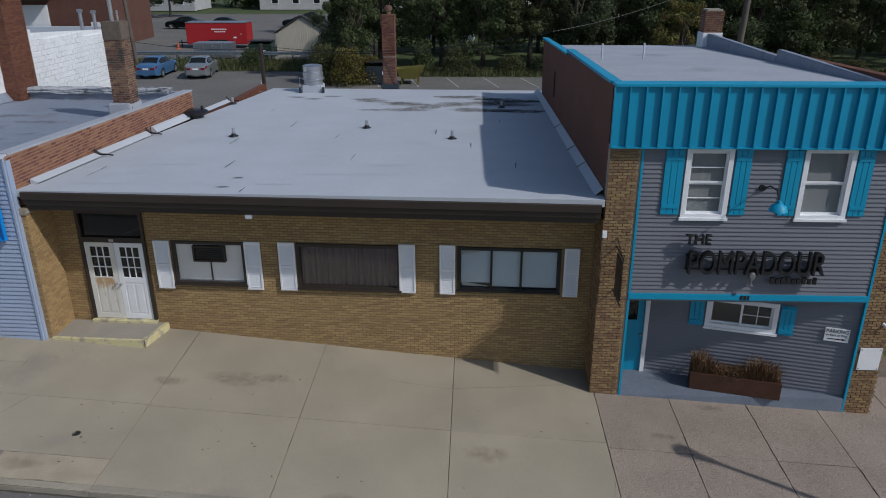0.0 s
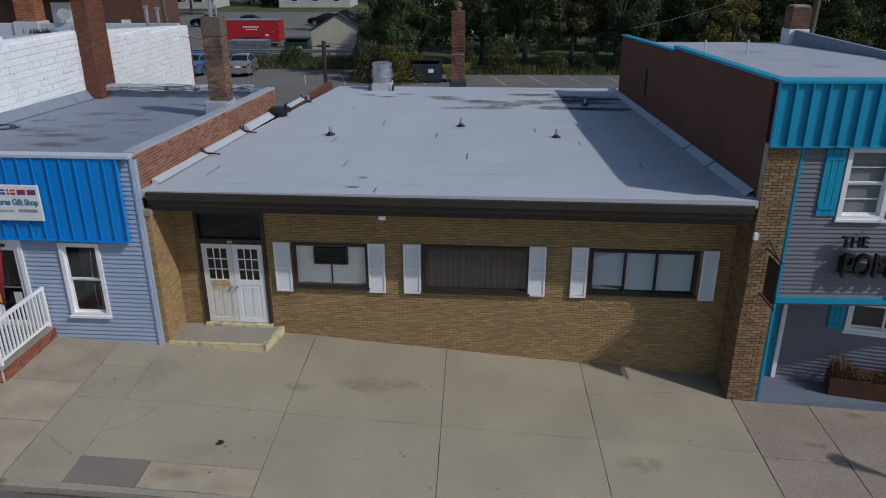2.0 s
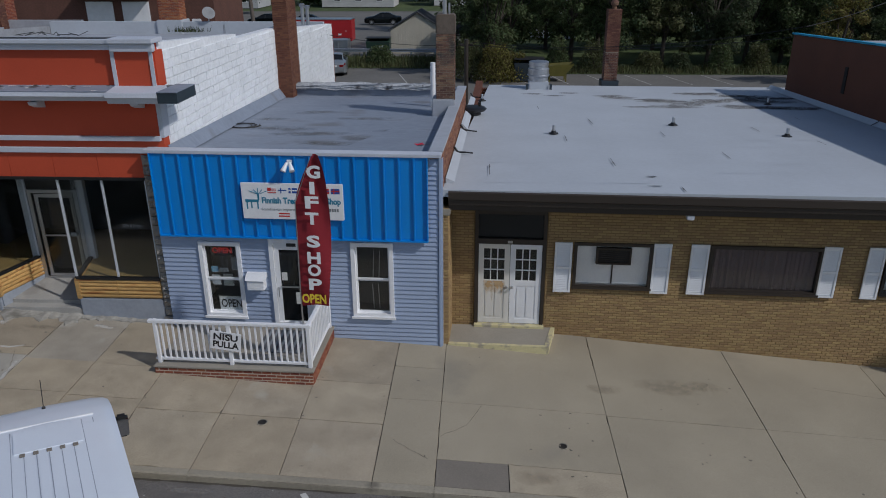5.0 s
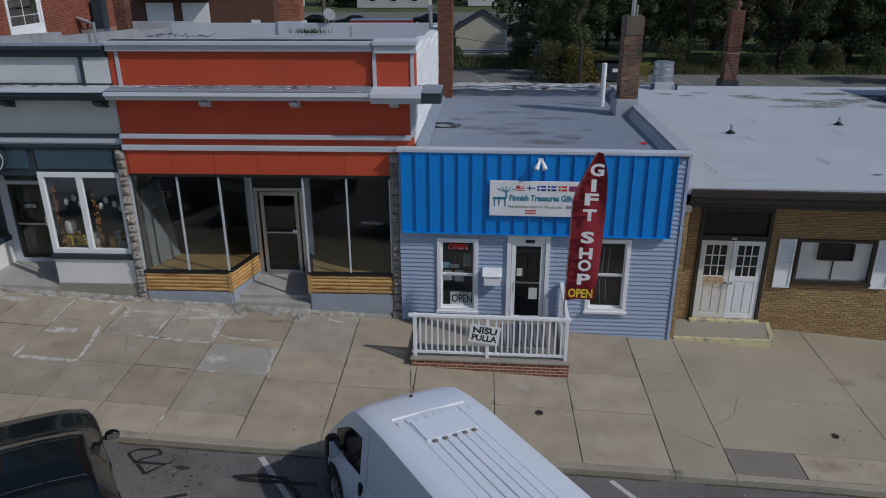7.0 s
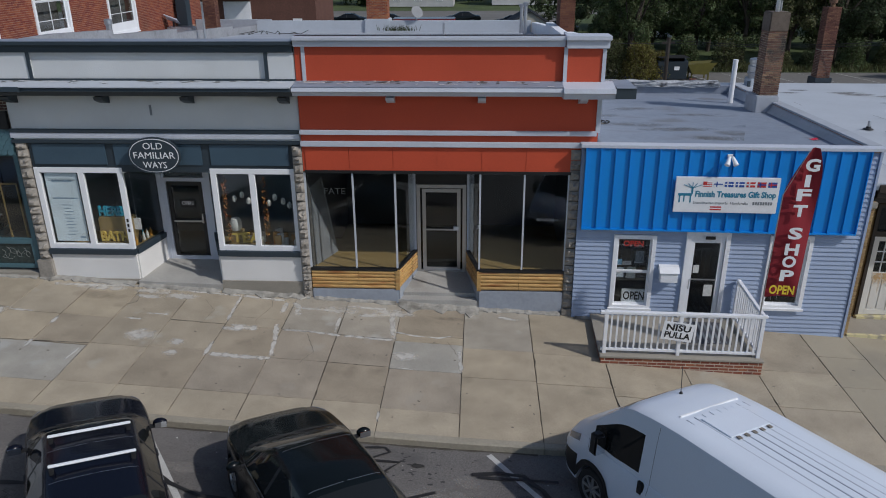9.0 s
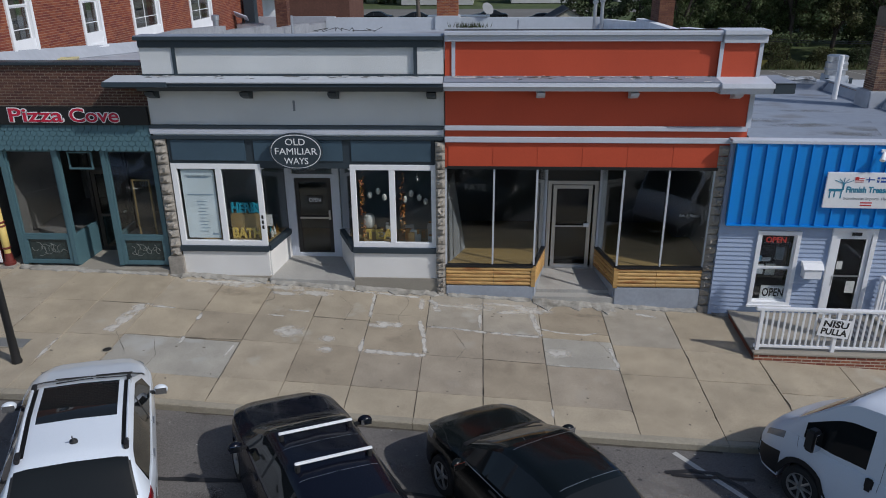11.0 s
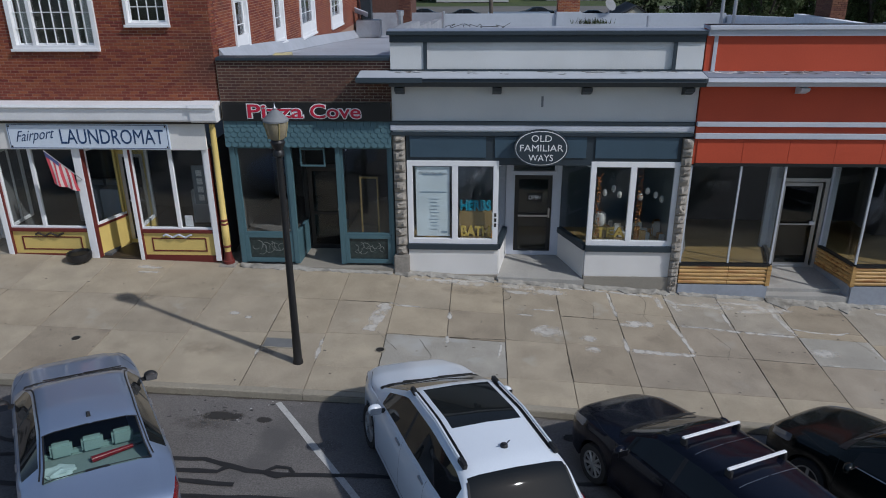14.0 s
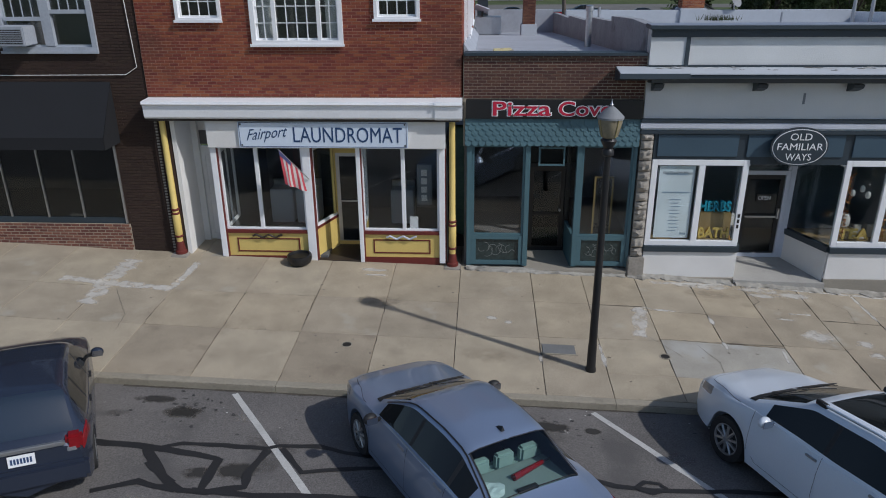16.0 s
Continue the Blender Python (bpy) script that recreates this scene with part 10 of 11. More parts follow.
for x, y, rx, ry in ((-39.45, 10.2, 0.5, 0.2), (-38.78, 9.82, 0.5, 0.3), (-38.8, 9.8, 0.34, 0.2), (-32.7, 9.97, 0.55, 0.22), (-31.97, 9.9, 0.24, 0.14), (-37.98, 8.2, 0.35, 0.2), (-20.35, 10.0, 0.2, 0.1), (-45.0, 10.0, 0.5, 0.3), (-26.6, 10.0, 0.3, 0.2), (-37.4, 8.3, 0.5, 0.3)):
    soft("oil_stain", x, y, rx, ry, M_SOIL, road_z, road)
for k in range(9):
    x = rs.choice([q for q in JL if -33 < q < -19.5])
    y0 = rs.choice((11.64, 13.03, 14.2))
    if rs.random() < 0.55:
        soft("joint_mortar", x + rs.uniform(0.1, 1.1), y0 + rs.uniform(-0.02, 0.02), rs.uniform(0.2, 0.5), rs.uniform(0.05, 0.1), M_SCEM, gz, pavement, rs.uniform(-2, 2))
    else:
        soft("joint_mortar", x + rs.uniform(-0.02, 0.02), y0 - rs.uniform(0.1, 1.1), rs.uniform(0.05, 0.09), rs.uniform(0.2, 0.5), M_SCEM, gz, pavement, rs.uniform(-2, 2))
for k in range(9):
    soft("cement_smear", rs.uniform(-30, -19.5), rs.uniform(15.1, 15.7), rs.uniform(0.4, 0.8), rs.uniform(0.15, 0.3), M_SCEM, gz, pavement, rs.uniform(-8, 8))


def mortar(pts, w, seed):
    """A run of white mortar trowelled along a joint, thinning to both sides."""
    r = random.Random(seed)
    fine = []
    for p, q in zip(pts, pts[1:]):
        n = max(2, int((Vector(q) - Vector(p)).length / 0.1))
        fine += [Vector(p).lerp(Vector(q), i / n) for i in range(n)]
    fine.append(Vector(pts[-1]))
    vs, fade, fs = [], [], []
    for i, p in enumerate(fine):
        d = (fine[min(i + 1, len(fine) - 1)] - fine[max(i - 1, 0)]).normalized()
        nn = Vector((-d.y, d.x)) * w * r.uniform(0.7, 1.2)
        end = 0.25 if i in (0, len(fine) - 1) else 1.0
        for k, f in ((-1, 0.0), (-0.5, 0.8), (0, 1.0), (0.5, 0.8), (1, 0.0)):
            q = p + nn * (k + r.uniform(-0.12, 0.12))
            vs.append((q.x, q.y, gz(q.x, q.y) + 0.006))
            fade.append(f * end * r.uniform(0.75, 1.0))
        if i:
            fs += [(5 * i - 5 + e, 5 * i - 4 + e, 5 * i + 1 + e, 5 * i + e) for e in range(4)]
    ob = mesh_of("joint_mortar", vs, fs, M_SCEM, pavement)
    ob.data.attributes.new("fade", "FLOAT", "POINT").data.foreach_set("value", fade)
    ob.visible_shadow = False


for i, (pts, w) in enumerate((([(-25.1, 12.98), (-24.4, 12.96), (-23.7, 12.97)], 0.13), ([(-24.0, 14.5), (-23.85, 13.8), (-23.76, 13.0)], 0.09), ([(-25.05, 14.2), (-24.3, 14.18)], 0.17), ([(-23.8, 14.22), (-23.1, 14.2), (-22.4, 14.12)], 0.08), ([(-22.4, 14.14), (-21.7, 14.1), (-21.2, 14.1)], 0.1),
                              ([(-21.4, 15.5), (-21.35, 14.8), (-21.2, 14.1)], 0.09), ([(-21.3, 14.5), (-20.8, 14.36), (-20.2, 14.34), (-19.85, 14.5)], 0.05), ([(-30.35, 14.35), (-30.45, 13.7), (-30.6, 12.95)], 0.22), ([(-30.35, 14.35), (-30.05, 14.25)], 0.06), ([(-27.1, 14.5), (-26.5, 14.52)], 0.05), ([(-27.78, 12.9), (-27.86, 12.3)], 0.05),
                              ([(-42.15, 15.6), (-42.26, 14.5), (-42.2, 13.2)], 0.34), ([(-43.4, 14.38), (-42.2, 14.28), (-40.6, 14.13)], 0.2), ([(-40.62, 15.6), (-40.66, 14.9), (-40.72, 14.15)], 0.15), ([(-21.1, 12.97), (-20.6, 12.94)], 0.04), ([(-19.74, 13.9), (-19.66, 12.95)], 0.07), ([(-25.18, 15.7), (-25.14, 14.4)], 0.06), ([(-23.9, 15.6), (-23.7, 15.4), (-23.6, 14.9)], 0.12),
                              ([(-29.9, 15.6), (-28.2, 15.75)], 0.1), ([(-26.4, 15.75), (-25.2, 15.7), (-24.0, 15.62)], 0.08), ([(-22.6, 15.55), (-21.5, 15.55)], 0.1), ([(-18.9, 15.55), (-18.3, 15.4)], 0.14), ([(-36.6, 15.3), (-36.0, 15.33)], 0.09))):
    mortar(pts, w, 600 + i)
# small things on the blue shop's roof
rb = thing("red_rag", "small bright red rag on the grey roof", "rag", pose(-11.15, 17.6, BLROOF(0, 17.6)))
blob("rag_cloth", 0, 0, 0.12, 0.08, mat("bright_red_cloth", (0.6, 0.02, 0.06), 0.8, 0.1, 5, 0.1, 20, 0), lambda x, y: 0.03 + 0.02 * math.sin(30 * x), rb, 5, 12)
ho = thing("cable_coil", "dark coil of cable lying on the grey roof", "cable", pose(-16.3, 20.0, BLROOF(0, 20)))
for k in range(24):
    t0, t1 = k * 0.55, (k + 1) * 0.55
    rod("cable_turn", (0.35 * math.cos(t0) + 0.01 * k, 0.3 * math.sin(t0), 0.03), (0.35 * math.cos(t1) + 0.01 * k, 0.3 * math.sin(t1), 0.03), 0.018, M_BLACK, ho, n=5)
wp = thing("vent_pipe", "tall white plastic vent pipe on the grey roof", "vent pipe", pose(-11.2, 23.9, 0))
turned("pipe", [(0.08, 4.9), (0.08, 6.42), (0.07, 6.43)], M_WHITE, wp, 14)
# flashing of the white side wall and the rough rear parapet
mesh_of("flashing", [(-16.63, 16.0, 5.66), (-16.63, 25.65, 5.3), (-16.42, 25.65, 5.0), (-16.42, 16.0, 5.4)], [(0, 3, 2, 1)], M_ROOFG, blue, "tarred grey flashing against the white wall").matrix_parent_inverse = BI
tp = thing("parapet_tarring", "rough tarred rear parapet top with pale patches", "parapet", F_BLUE)
bm = bmesh.new()
bx(bm, 0.1, 5.8, 10.42, 10.85, 5.2, 5.34)
bmesh.ops.subdivide_edges(bm, edges=bm.edges[:], cuts=14, use_grid_fill=True)
for q in bm.verts:
    q.co += Vector((0, r8.uniform(-0.05, 0.05), r8.uniform(-0.04, 0.06)))
part("tarred_top", bm, mat("pale_patchy_tar", (0.42, 0.44, 0.47), 0.85, 0.3, 3, 0.2, 12, 0.4, 20, stain=(0.06, 0.06, 0.065), stain_at=0.56, stain_s=3), tp)
# rear upstand, pipes, dish and clutter on the orange and grey roofs
boxes("rear_upstand", [(-30.05, -17.0, 19.57, 19.87, 6.0, 6.7)], M_ROOFW, orange, 0.02)
for x, y, z in ((-17.4, 33.2, 7.65), (-17.5, 34.6, 7.5)):
    vp = thing("flue_pipe", "galvanised flue pipe with a cap on the pale roof", "flue", pose(x, y, 0))
    turned("pipe", [(0.08, 6.15), (0.08, z - 0.12)], M_GALV, vp, 12)
    turned("cap", [(0.1, z - 0.14), (0.13, z - 0.1), (0.13, z - 0.02), (0.08, z)], M_GALV, vp, 12)
M_CHGREY = mat("grey_dish_paint", (0.2, 0.21, 0.22), 0.6, 0.1, 3, 0.1, 20, 0)
sd = thing("satellite_dish", "grey satellite dish on a short mast", "satellite dish", pose(-22.4, 35.6, 6.7))
rod("mast", (0, 0, -0.3), (0, 0, 0.3), 0.03, M_GALV, sd, n=8)
dd_ = turned("dish", [(0.01, 0.04), (0.14, 0.055), (0.28, 0.1), (0.3, 0.11), (0.28, 0.115), (0.14, 0.07), (0.01, 0.055)], M_CHGREY, sd, 20)
dd_.matrix_basis = pose(0, 0, 0.35, 60, 0, 35)
for x, y, h in ((-21.0, 33.5, 0.55), (-29.7, 27.6, 1.2)):
    pp = thing("vent_pipe", "thin dark vent pipe standing on the pale roof", "vent pipe", pose(x, y, 6.2))
    rod("pipe", (0, 0, 0), (0, 0, h), 0.05, M_GALV, pp, n=8)
M_PARAP = mat("stained_parapet_render", (0.27, 0.28, 0.3), 0.9, 0.2, 1.0, 0.15, 12, 0.3, 20, stain=(0.1, 0.1, 0.105), stain_at=0.58, stain_s=1.2)
extr_x("side_parapet", [(0.31, 5.0), (22.9, 5.0), (22.9, 6.36), (16.0, 6.66), (16.0, 6.76), (9.9, 7.06), (9.9, 7.2), (5.2, 7.46), (5.2, 7.6), (2.2, 7.78), (0.31, 7.8)], -30.3, -30.06, M_PARAP, pizza, "stepped grey rendered parapet with dark stains")
boxes("rear_parapet", [(-34.28, -30.3, 22.9, 23.15, 3.0, 6.5)], M_ROOFB, pizza)
mesh_of("side_flashing", [(-34.285, 0.35, 7.42), (-34.285, 22.9, 5.73), (-34.06, 22.9, 5.4), (-34.06, 0.35, 7.1), (-34.285, 0.35, 7.0), (-34.285, 22.9, 5.3)], [(0, 3, 2, 1), (0, 1, 5, 4), (3, 4, 5, 2), (0, 4, 3), (1, 2, 5)], M_ROOFB, pizza, "pale coated upstand along the brick wall")
rh = thing("roof_housing", "grey metal housing with tilted lid on the rear roof", "roof housing", pose(-33.95, 35.3, 5.7))
boxes("housing_body", [(-0.25, 0.9, -0.35, 0.35, 0, 0.78)], M_GALV, rh, 0.03)
part_ = boxes("hood", [(-0.35, 0.3, -0.5, 0.1, 0.0, 0.05)], M_CORNW, rh, 0.01)
part_.matrix_basis = pose(0, -0.1, 1.02, -25, 20, 0)
rod("fan_leg", (0.0, -0.2, 0.0), (0.05, -0.2, 1.02), 0.05, M_BLACK, rh, n=8)
boxes("duct", [(-0.2, 0.3, 0.9, 1.5, -0.1, 2.1)], M_NAVY, rh, 0.02)
ct = thing("cable_tangle", "tangle of dark cable lying on the pale roof", "cable", pose(-29.0, 33.0, 6.28))
rc = random.Random(4)
tip = Vector((-0.9, 0, 0.04))
for k in range(26):
    nxt = Vector((-0.9 + k * 0.11 + rc.uniform(-0.25, 0.25), rc.uniform(-0.35, 0.35), rc.uniform(0.02, 0.22)))
    rod("cable_run", tip, nxt, 0.014, M_BLACK, ct, n=5)
    tip = nxt
lm = thing("lumber_pile", "few yellow boards lying on the flat roof", "lumber", pose(-33.4, 18.4, 6.95, 0, 0, 20))
for k in range(4):
    boxes("board", [(-0.3 + 0.05 * k, 0.3, -0.2 + 0.1 * k, -0.12 + 0.1 * k, 0.02 * k, 0.05 + 0.02 * k)], M_YELL, lm)
tv = thing("roof_duct", "slim steel flue on the narrow shop's roof", "flue", pose(-30.75, 22.4, 6.6))
turned("pipe", [(0.09, 0), (0.09, 1.05), (0.12, 1.06), (0.12, 1.2), (0.07, 1.22)], M_GALV, tv, 12)

# red building's side wall with tall white windows
F_SIDE = pose(-34.3, 0, 0, 0, 0, 90)
for o in [o for o in red.children if o.name.startswith("side_wall")]:
    bpy.data.objects.remove(o)
SWH = [(17.72, 18.85, 7.08, 9.6), (21.25, 22.45, 6.92, 9.6), (24.55, 26.8, 6.75, 9.6), (29.7, 32.2, 6.58, 9.6)]
rsw = thing("side_wall_east", "red brick side wall with tall white windows", "wall", F_SIDE, kind="structure")
wall("wall_core", 16.45, 40, 5.9, 10.4, 0.02, 0.3, SWH, M_MORTRED, rsw)
brickwork("brickwork", brick_cells(16.1, 40, 6.3, 10.3, SWH), lambda u, w, z: (u, 0.02 - w, z), 0.008, M_RED, rsw, rng)
for a, b, c, d in SWH:
    ww = window(rsw, a, b, c, d, 0.0, 0.12, M_WHITE, True, 2 if b - a > 2 else 1, 2)
    boxes("lower_panel", [(a + 0.1, b - 0.1, -0.005, 0.06, c + 0.1, c + 0.45)], M_WHITE, ww)

# ---- the lots behind ----
PLOT = bpy.data.objects["parking_lot"]
single(strip("rear_verge", -60, 60, (57.0, 60.0, 64.0), lambda x, y: LOT + 0.03, M_GRASS, 60), "strip of rough grass behind the guard rail", "grass", kind="structure")
single(strip("wood_floor", -9, 70, (54.5, 70, 110), lambda x, y: LOT + 0.06 if y > 56 else LOT + 0.02, M_GRASS, 40), "dark leafy ground under trees", "ground", kind="structure")
for i in range(9):
    ribbon("parking_line", [(-14.5 + i * 2.7, 50.0), (-15.5 + i * 2.7, 54.2)], 0.06, M_LINE, lambda x, y: LOT, 0.006, PLOT, i)


def lot_pose(x, y, turn=0.0):
    return pose(x, y, LOT, 0, 0, turn)


P_OLDB = paint("faded_blue_paint", (0.06, 0.16, 0.32), 0.2, 0.35)
P_OLDS = paint("silver_green_paint", (0.3, 0.33, 0.35), 0.5, 0.3)
oldx = common((1.28, 2.3, 3.2), 1.17, tlamp=(4.3, 4.58, 4.2, 5.2))
for x, pmx, tn, lb in ((-23.75, P_OLDB, 2, "older blue saloon car seen from behind in the lot"), (-20.6, P_OLDS, 8, "silver saloon car seen from behind in the lot")):
    cr_ = vehicle("saloon_car", lb, lot_pose(x, 57.4, tn), **SAL, glass={"windscreen": (1.25, 1.98), "rear_window": (3.2, 3.82), "side": (1.45, 3.55)}, pm=pmx, pillars=(2.32, 3.2), wheels=(0.88, 3.55), extra=oldx)
    npl = boxes("number_plate", [(-0.2, 0.2, -4.63, -4.6, 0.68, 0.8)], M_WHITE, cr_)
    for s in (-1, 1):
        boxes("tail_lamp", [(s * 0.5 - 0.14, s * 0.5 + 0.14, -4.62, -4.58, 0.68, 0.82)], M_TLAMP, cr_, 0.01)
far = vehicle("saloon_car", "dark car parked in the far lot", lot_pose(-18.5, 78.0, 80), **SAL, glass={"windscreen": (1.25, 1.98), "rear_window": (3.2, 3.82), "side": (1.45, 3.55)}, pm=P_BLK, pillars=(2.32,), wheels=(0.88, 3.55))
far["group"] = "dark cars in the far lot"
for x, y, tn in ((-13.5, 82, 80), (-18, 90, 85), (-24, 95, 95), (-33, 92, 90), (-38, 93, 88)):
    copy_thing(far, lot_pose(x, y, tn))
wcar = vehicle("saloon_car", "white car glimpsed beyond the trees", lot_pose(-4.6, 78, 80), **SAL, glass={"windscreen": (1.25, 1.98), "rear_window": (3.2, 3.82), "side": (1.45, 3.55)}, pm=P_WHI, pillars=(2.32,), wheels=(0.88, 3.55))

tr = thing("cargo_trailer", "red enclosed cargo trailer with white lettering", "trailer", pose(-24.75, 72.2, LOT))
M_TRED = mat("trailer_red", (0.42, 0.02, 0.025), 0.4, 0.08, 1, 0.05, 20, 0.03)
boxes("body", [(-3.0, 2.9, 0, 2.1, 0.4, 2.35)], M_TRED, tr, 0.05)
boxes("roof_cap", [(-3.02, 2.92, -0.02, 2.12, 2.35, 2.41)], M_GALV, tr, 0.02)
boxes("letter_bar", [(-0.5 + i * 0.22, -0.34 + i * 0.22, -0.012, 0, 1.72, 1.84) for i in range(7)] + [(-0.2 + i * 0.18, -0.08 + i * 0.18, -0.012, 0, 1.5, 1.6) for i in range(6)] + [(1.6, 1.9, -0.012, 0, 0.95, 1.1), (2.3, 2.4, -0.012, 0, 1.3, 1.36)], M_WHITE, tr)
boxes("fender", [(-0.8, 1.0, -0.16, 0.0, 0.55, 0.82)], M_CPLAS, tr, 0.03)
for x in (-0.4, 0.55):
    turned("wheel", [(0.1, -0.1), (0.34, -0.1), (0.34, 0.1), (0.1, 0.1)], M_TYRE, tr, 18).matrix_basis = pose(x, 0.0, 0.34, 90, 0, 0)
rod("tow_bar", (-3.0, 1.0, 0.45), (-4.2, 1.0, 0.45), 0.06, M_CPLAS, tr)
rod("jack_leg", (-3.9, 1.0, 0), (-3.9, 1.0, 0.7), 0.05, M_CPLAS, tr)
tcn = thing("traffic_cone", "orange traffic cone beside the trailer", "traffic cone", pose(-28.4, 71.5, LOT))
turned("cone", [(0.2, 0), (0.2, 0.04), (0.14, 0.06), (0.03, 0.7)], mat("cone_orange", (0.6, 0.12, 0.03), 0.6, 0.1, 2, 0.1, 20, 0), tcn, 12)

sh = thing("garden_shed", "cream board shed with a dark gable roof", "shed", pose(-15.2, 66.3, LOT))
M_CREAMB = mat("cream_boards", (0.56, 0.52, 0.43), 0.8, 0.1, 1, 0.1, 20, 0.1)
bm = bmesh.new()
pr = [(-2.25, 0), (2.25, 0), (2.25, 2.05), (0.1, 3.35), (-2.25, 2.0)]
a = [bm.verts.new((x, 0, z)) for x, z in pr]
b = [bm.verts.new((x, 5, z)) for x, z in pr]
bm.faces.new(a)
bm.faces.new(b[::-1])
for i in range(5):
    bm.faces.new((a[i], b[i], b[(i + 1) % 5], a[(i + 1) % 5]))
bmesh.ops.recalc_face_normals(bm, faces=bm.faces[:])
part("shed_shell", bm, M_CREAMB, sh)
for i in range(22):
    x = -2.15 + i * 0.205
    top = 2.0 + (x + 2.25) * 0.575 if x < 0.1 else 2.05 + (2.25 - x) * 0.605
    boxes("batten", [(x - 0.012, x + 0.012, -0.02, 0.0, 0.05, top - 0.05)], M_CREAMB, sh)
M_SHROOF = mat("dark_shingles", (0.045, 0.047, 0.05), 0.9, 0.2, 2, 0.2, 12, 0.3)
mesh_of("roof", [(-2.45, -0.15, 1.92), (0.1, -0.15, 3.4), (0.1, 5.2, 3.4), (-2.45, 5.2, 1.92), (2.45, -0.15, 1.97), (2.45, 5.2, 1.97), (-2.45, -0.15, 2.02), (0.1, -0.15, 3.5), (0.1, 5.2, 3.5), (-2.45, 5.2, 2.02), (2.45, -0.15, 2.07), (2.45, 5.2, 2.07)],
        [(0, 1, 2, 3), (1, 4, 5, 2), (6, 9, 8, 7), (7, 8, 11, 10), (0, 6, 7, 1), (1, 7, 10, 4), (0, 3, 9, 6), (4, 10, 11, 5)], M_SHROOF, sh)
boxes("corner_board", [(2.17, 2.27, -0.03, 0.0, 0, 2.05)], M_WHITE, sh)

gr_ = thing("guard_rail", "galvanised guard rail on posts along the lot", "guard rail", pose(0, 63.4, LOT))
extr_x("rail_beam", [(0, 0.45), (-0.06, 0.5), (0, 0.56), (0, 0.62), (-0.06, 0.68), (0, 0.74), (0.02, 0.74), (0.02, 0.45)], -34, -10.5, M_GALV, gr_)
for i in range(12):
    boxes("post", [(-33.5 + i * 2.0, -33.35 + i * 2.0, 0.03, 0.15, 0, 0.75)], M_GALV, gr_)
bn = thing("bin_enclosure", "grey metal waste skip in the lot", "skip", pose(-22.5, 63.9, LOT))
boxes("skip_body", [(-1.7, 1.6, 0.3, 1.8, 0.1, 1.35)], M_GALV, bn, 0.04)
boxes("skip_rib", [(-1.7 + k * 0.8, -1.6 + k * 0.8, 0.24, 0.3, 0.1, 1.35) for k in range(5)], M_GALV, bn)
for x, y, mm, lb, nm in ((-18.3, 63.9, mat("dark_green_paint", (0.02, 0.05, 0.035), 0.6, 0.15, 2, 0.1, 20, 0.05), "dark green waste container behind the guard rail", "waste_container"), (-6.35, 50.7, M_NAVY, "dark waste container with a white label", "waste_container")):
    wc = thing(nm, lb, "waste container", pose(x, y, LOT))
    bm = bmesh.new()
    vs = [bm.verts.new(p) for p in ((-0.95, 0.15, 0.1), (0.95, 0.15, 0.1), (0.95, 1.2, 0.1), (-0.95, 1.2, 0.1), (-1.0, 0, 1.25), (1.0, 0, 1.25), (1.0, 1.3, 1.5), (-1.0, 1.3, 1.5))]
    for f in ((3, 2, 1, 0), (4, 5, 6, 7), (0, 1, 5, 4), (1, 2, 6, 5), (2, 3, 7, 6), (3, 0, 4, 7)):
        bm.faces.new([vs[i] for i in f])
    part("bin_body", bm, mm, wc)
    boxes("lid", [(-1.02, 1.02, -0.05, 1.35, 1.5, 1.55)], M_CPLAS, wc, 0.01)
    boxes("label", [(0.1, 0.45, 0.04, 0.06, 0.7, 0.95)], M_WHITE, wc)
ys_ = thing("steel_hopper", "dull yellow steel tipping hopper on legs", "hopper", pose(-4.4, 50.9, LOT) @ Matrix.Diagonal((0.85, 0.85, 0.85, 1)))
M_YST = mat("yellow_steel", (0.13, 0.115, 0.02), 0.6, 0.2, 2, 0.15, 20, 0.1)
bm = bmesh.new()
vs = [bm.verts.new(p) for p in ((-0.6, 0.1, 0.45), (0.5, 0.1, 0.45), (0.5, 1.3, 0.45), (-0.6, 1.3, 0.45), (-1.1, 0, 1.25), (1.25, 0, 1.4), (1.25, 1.5, 1.4), (-1.1, 1.5, 1.25))]
for f in ((3, 2, 1, 0), (0, 1, 5, 4), (1, 2, 6, 5), (2, 3, 7, 6), (3, 0, 4, 7)):
    bm.faces.new([vs[i] for i in f])
part("hopper_body", bm, M_YST, ys_)
boxes("load", [(-0.9, 1.0, 0.1, 1.3, 1.0, 1.12)], M_DIRT, ys_)
for x in (-0.7, 0.6):
    for y in (0.15, 1.25):
        boxes("leg", [(x, x + 0.1, y, y + 0.1, 0, 0.6)], M_YST, ys_)
bpst = thing("service_post", "black timber post carrying cables behind the roof", "post", pose(-10.35, 36.3, 0))
rod("post_shaft", (0, 0, 1.3), (0, 0, 5.85), 0.1, M_DKBRN, bpst, n=10)
boxes("cross_arm", [(-0.3, 0.3, -0.05, 0.05, 5.55, 5.65)], M_DKBRN, bpst)
for x, y, z1, lean in ((-27.4, 60.0, 13.0, -0.6), (12.9, 38.0, 11.5, 0.5)):
    up_ = thing("utility_pole", "grey timber utility pole behind the buildings", "utility pole", pose(x, y, 0))
    rod("pole_shaft", (0, 0, 1.0), (lean, 0, z1), 0.17, mat("grey_timber", (0.12, 0.1, 0.085), 0.9, 0.2, 2, 0.15, 20, 0.2), up_, 0.13, 12)
    boxes("cross_arm", [(lean - 1.1, lean + 1.1, -0.06, 0.06, z1 - 0.8, z1 - 0.68)], M_DKBRN, up_)


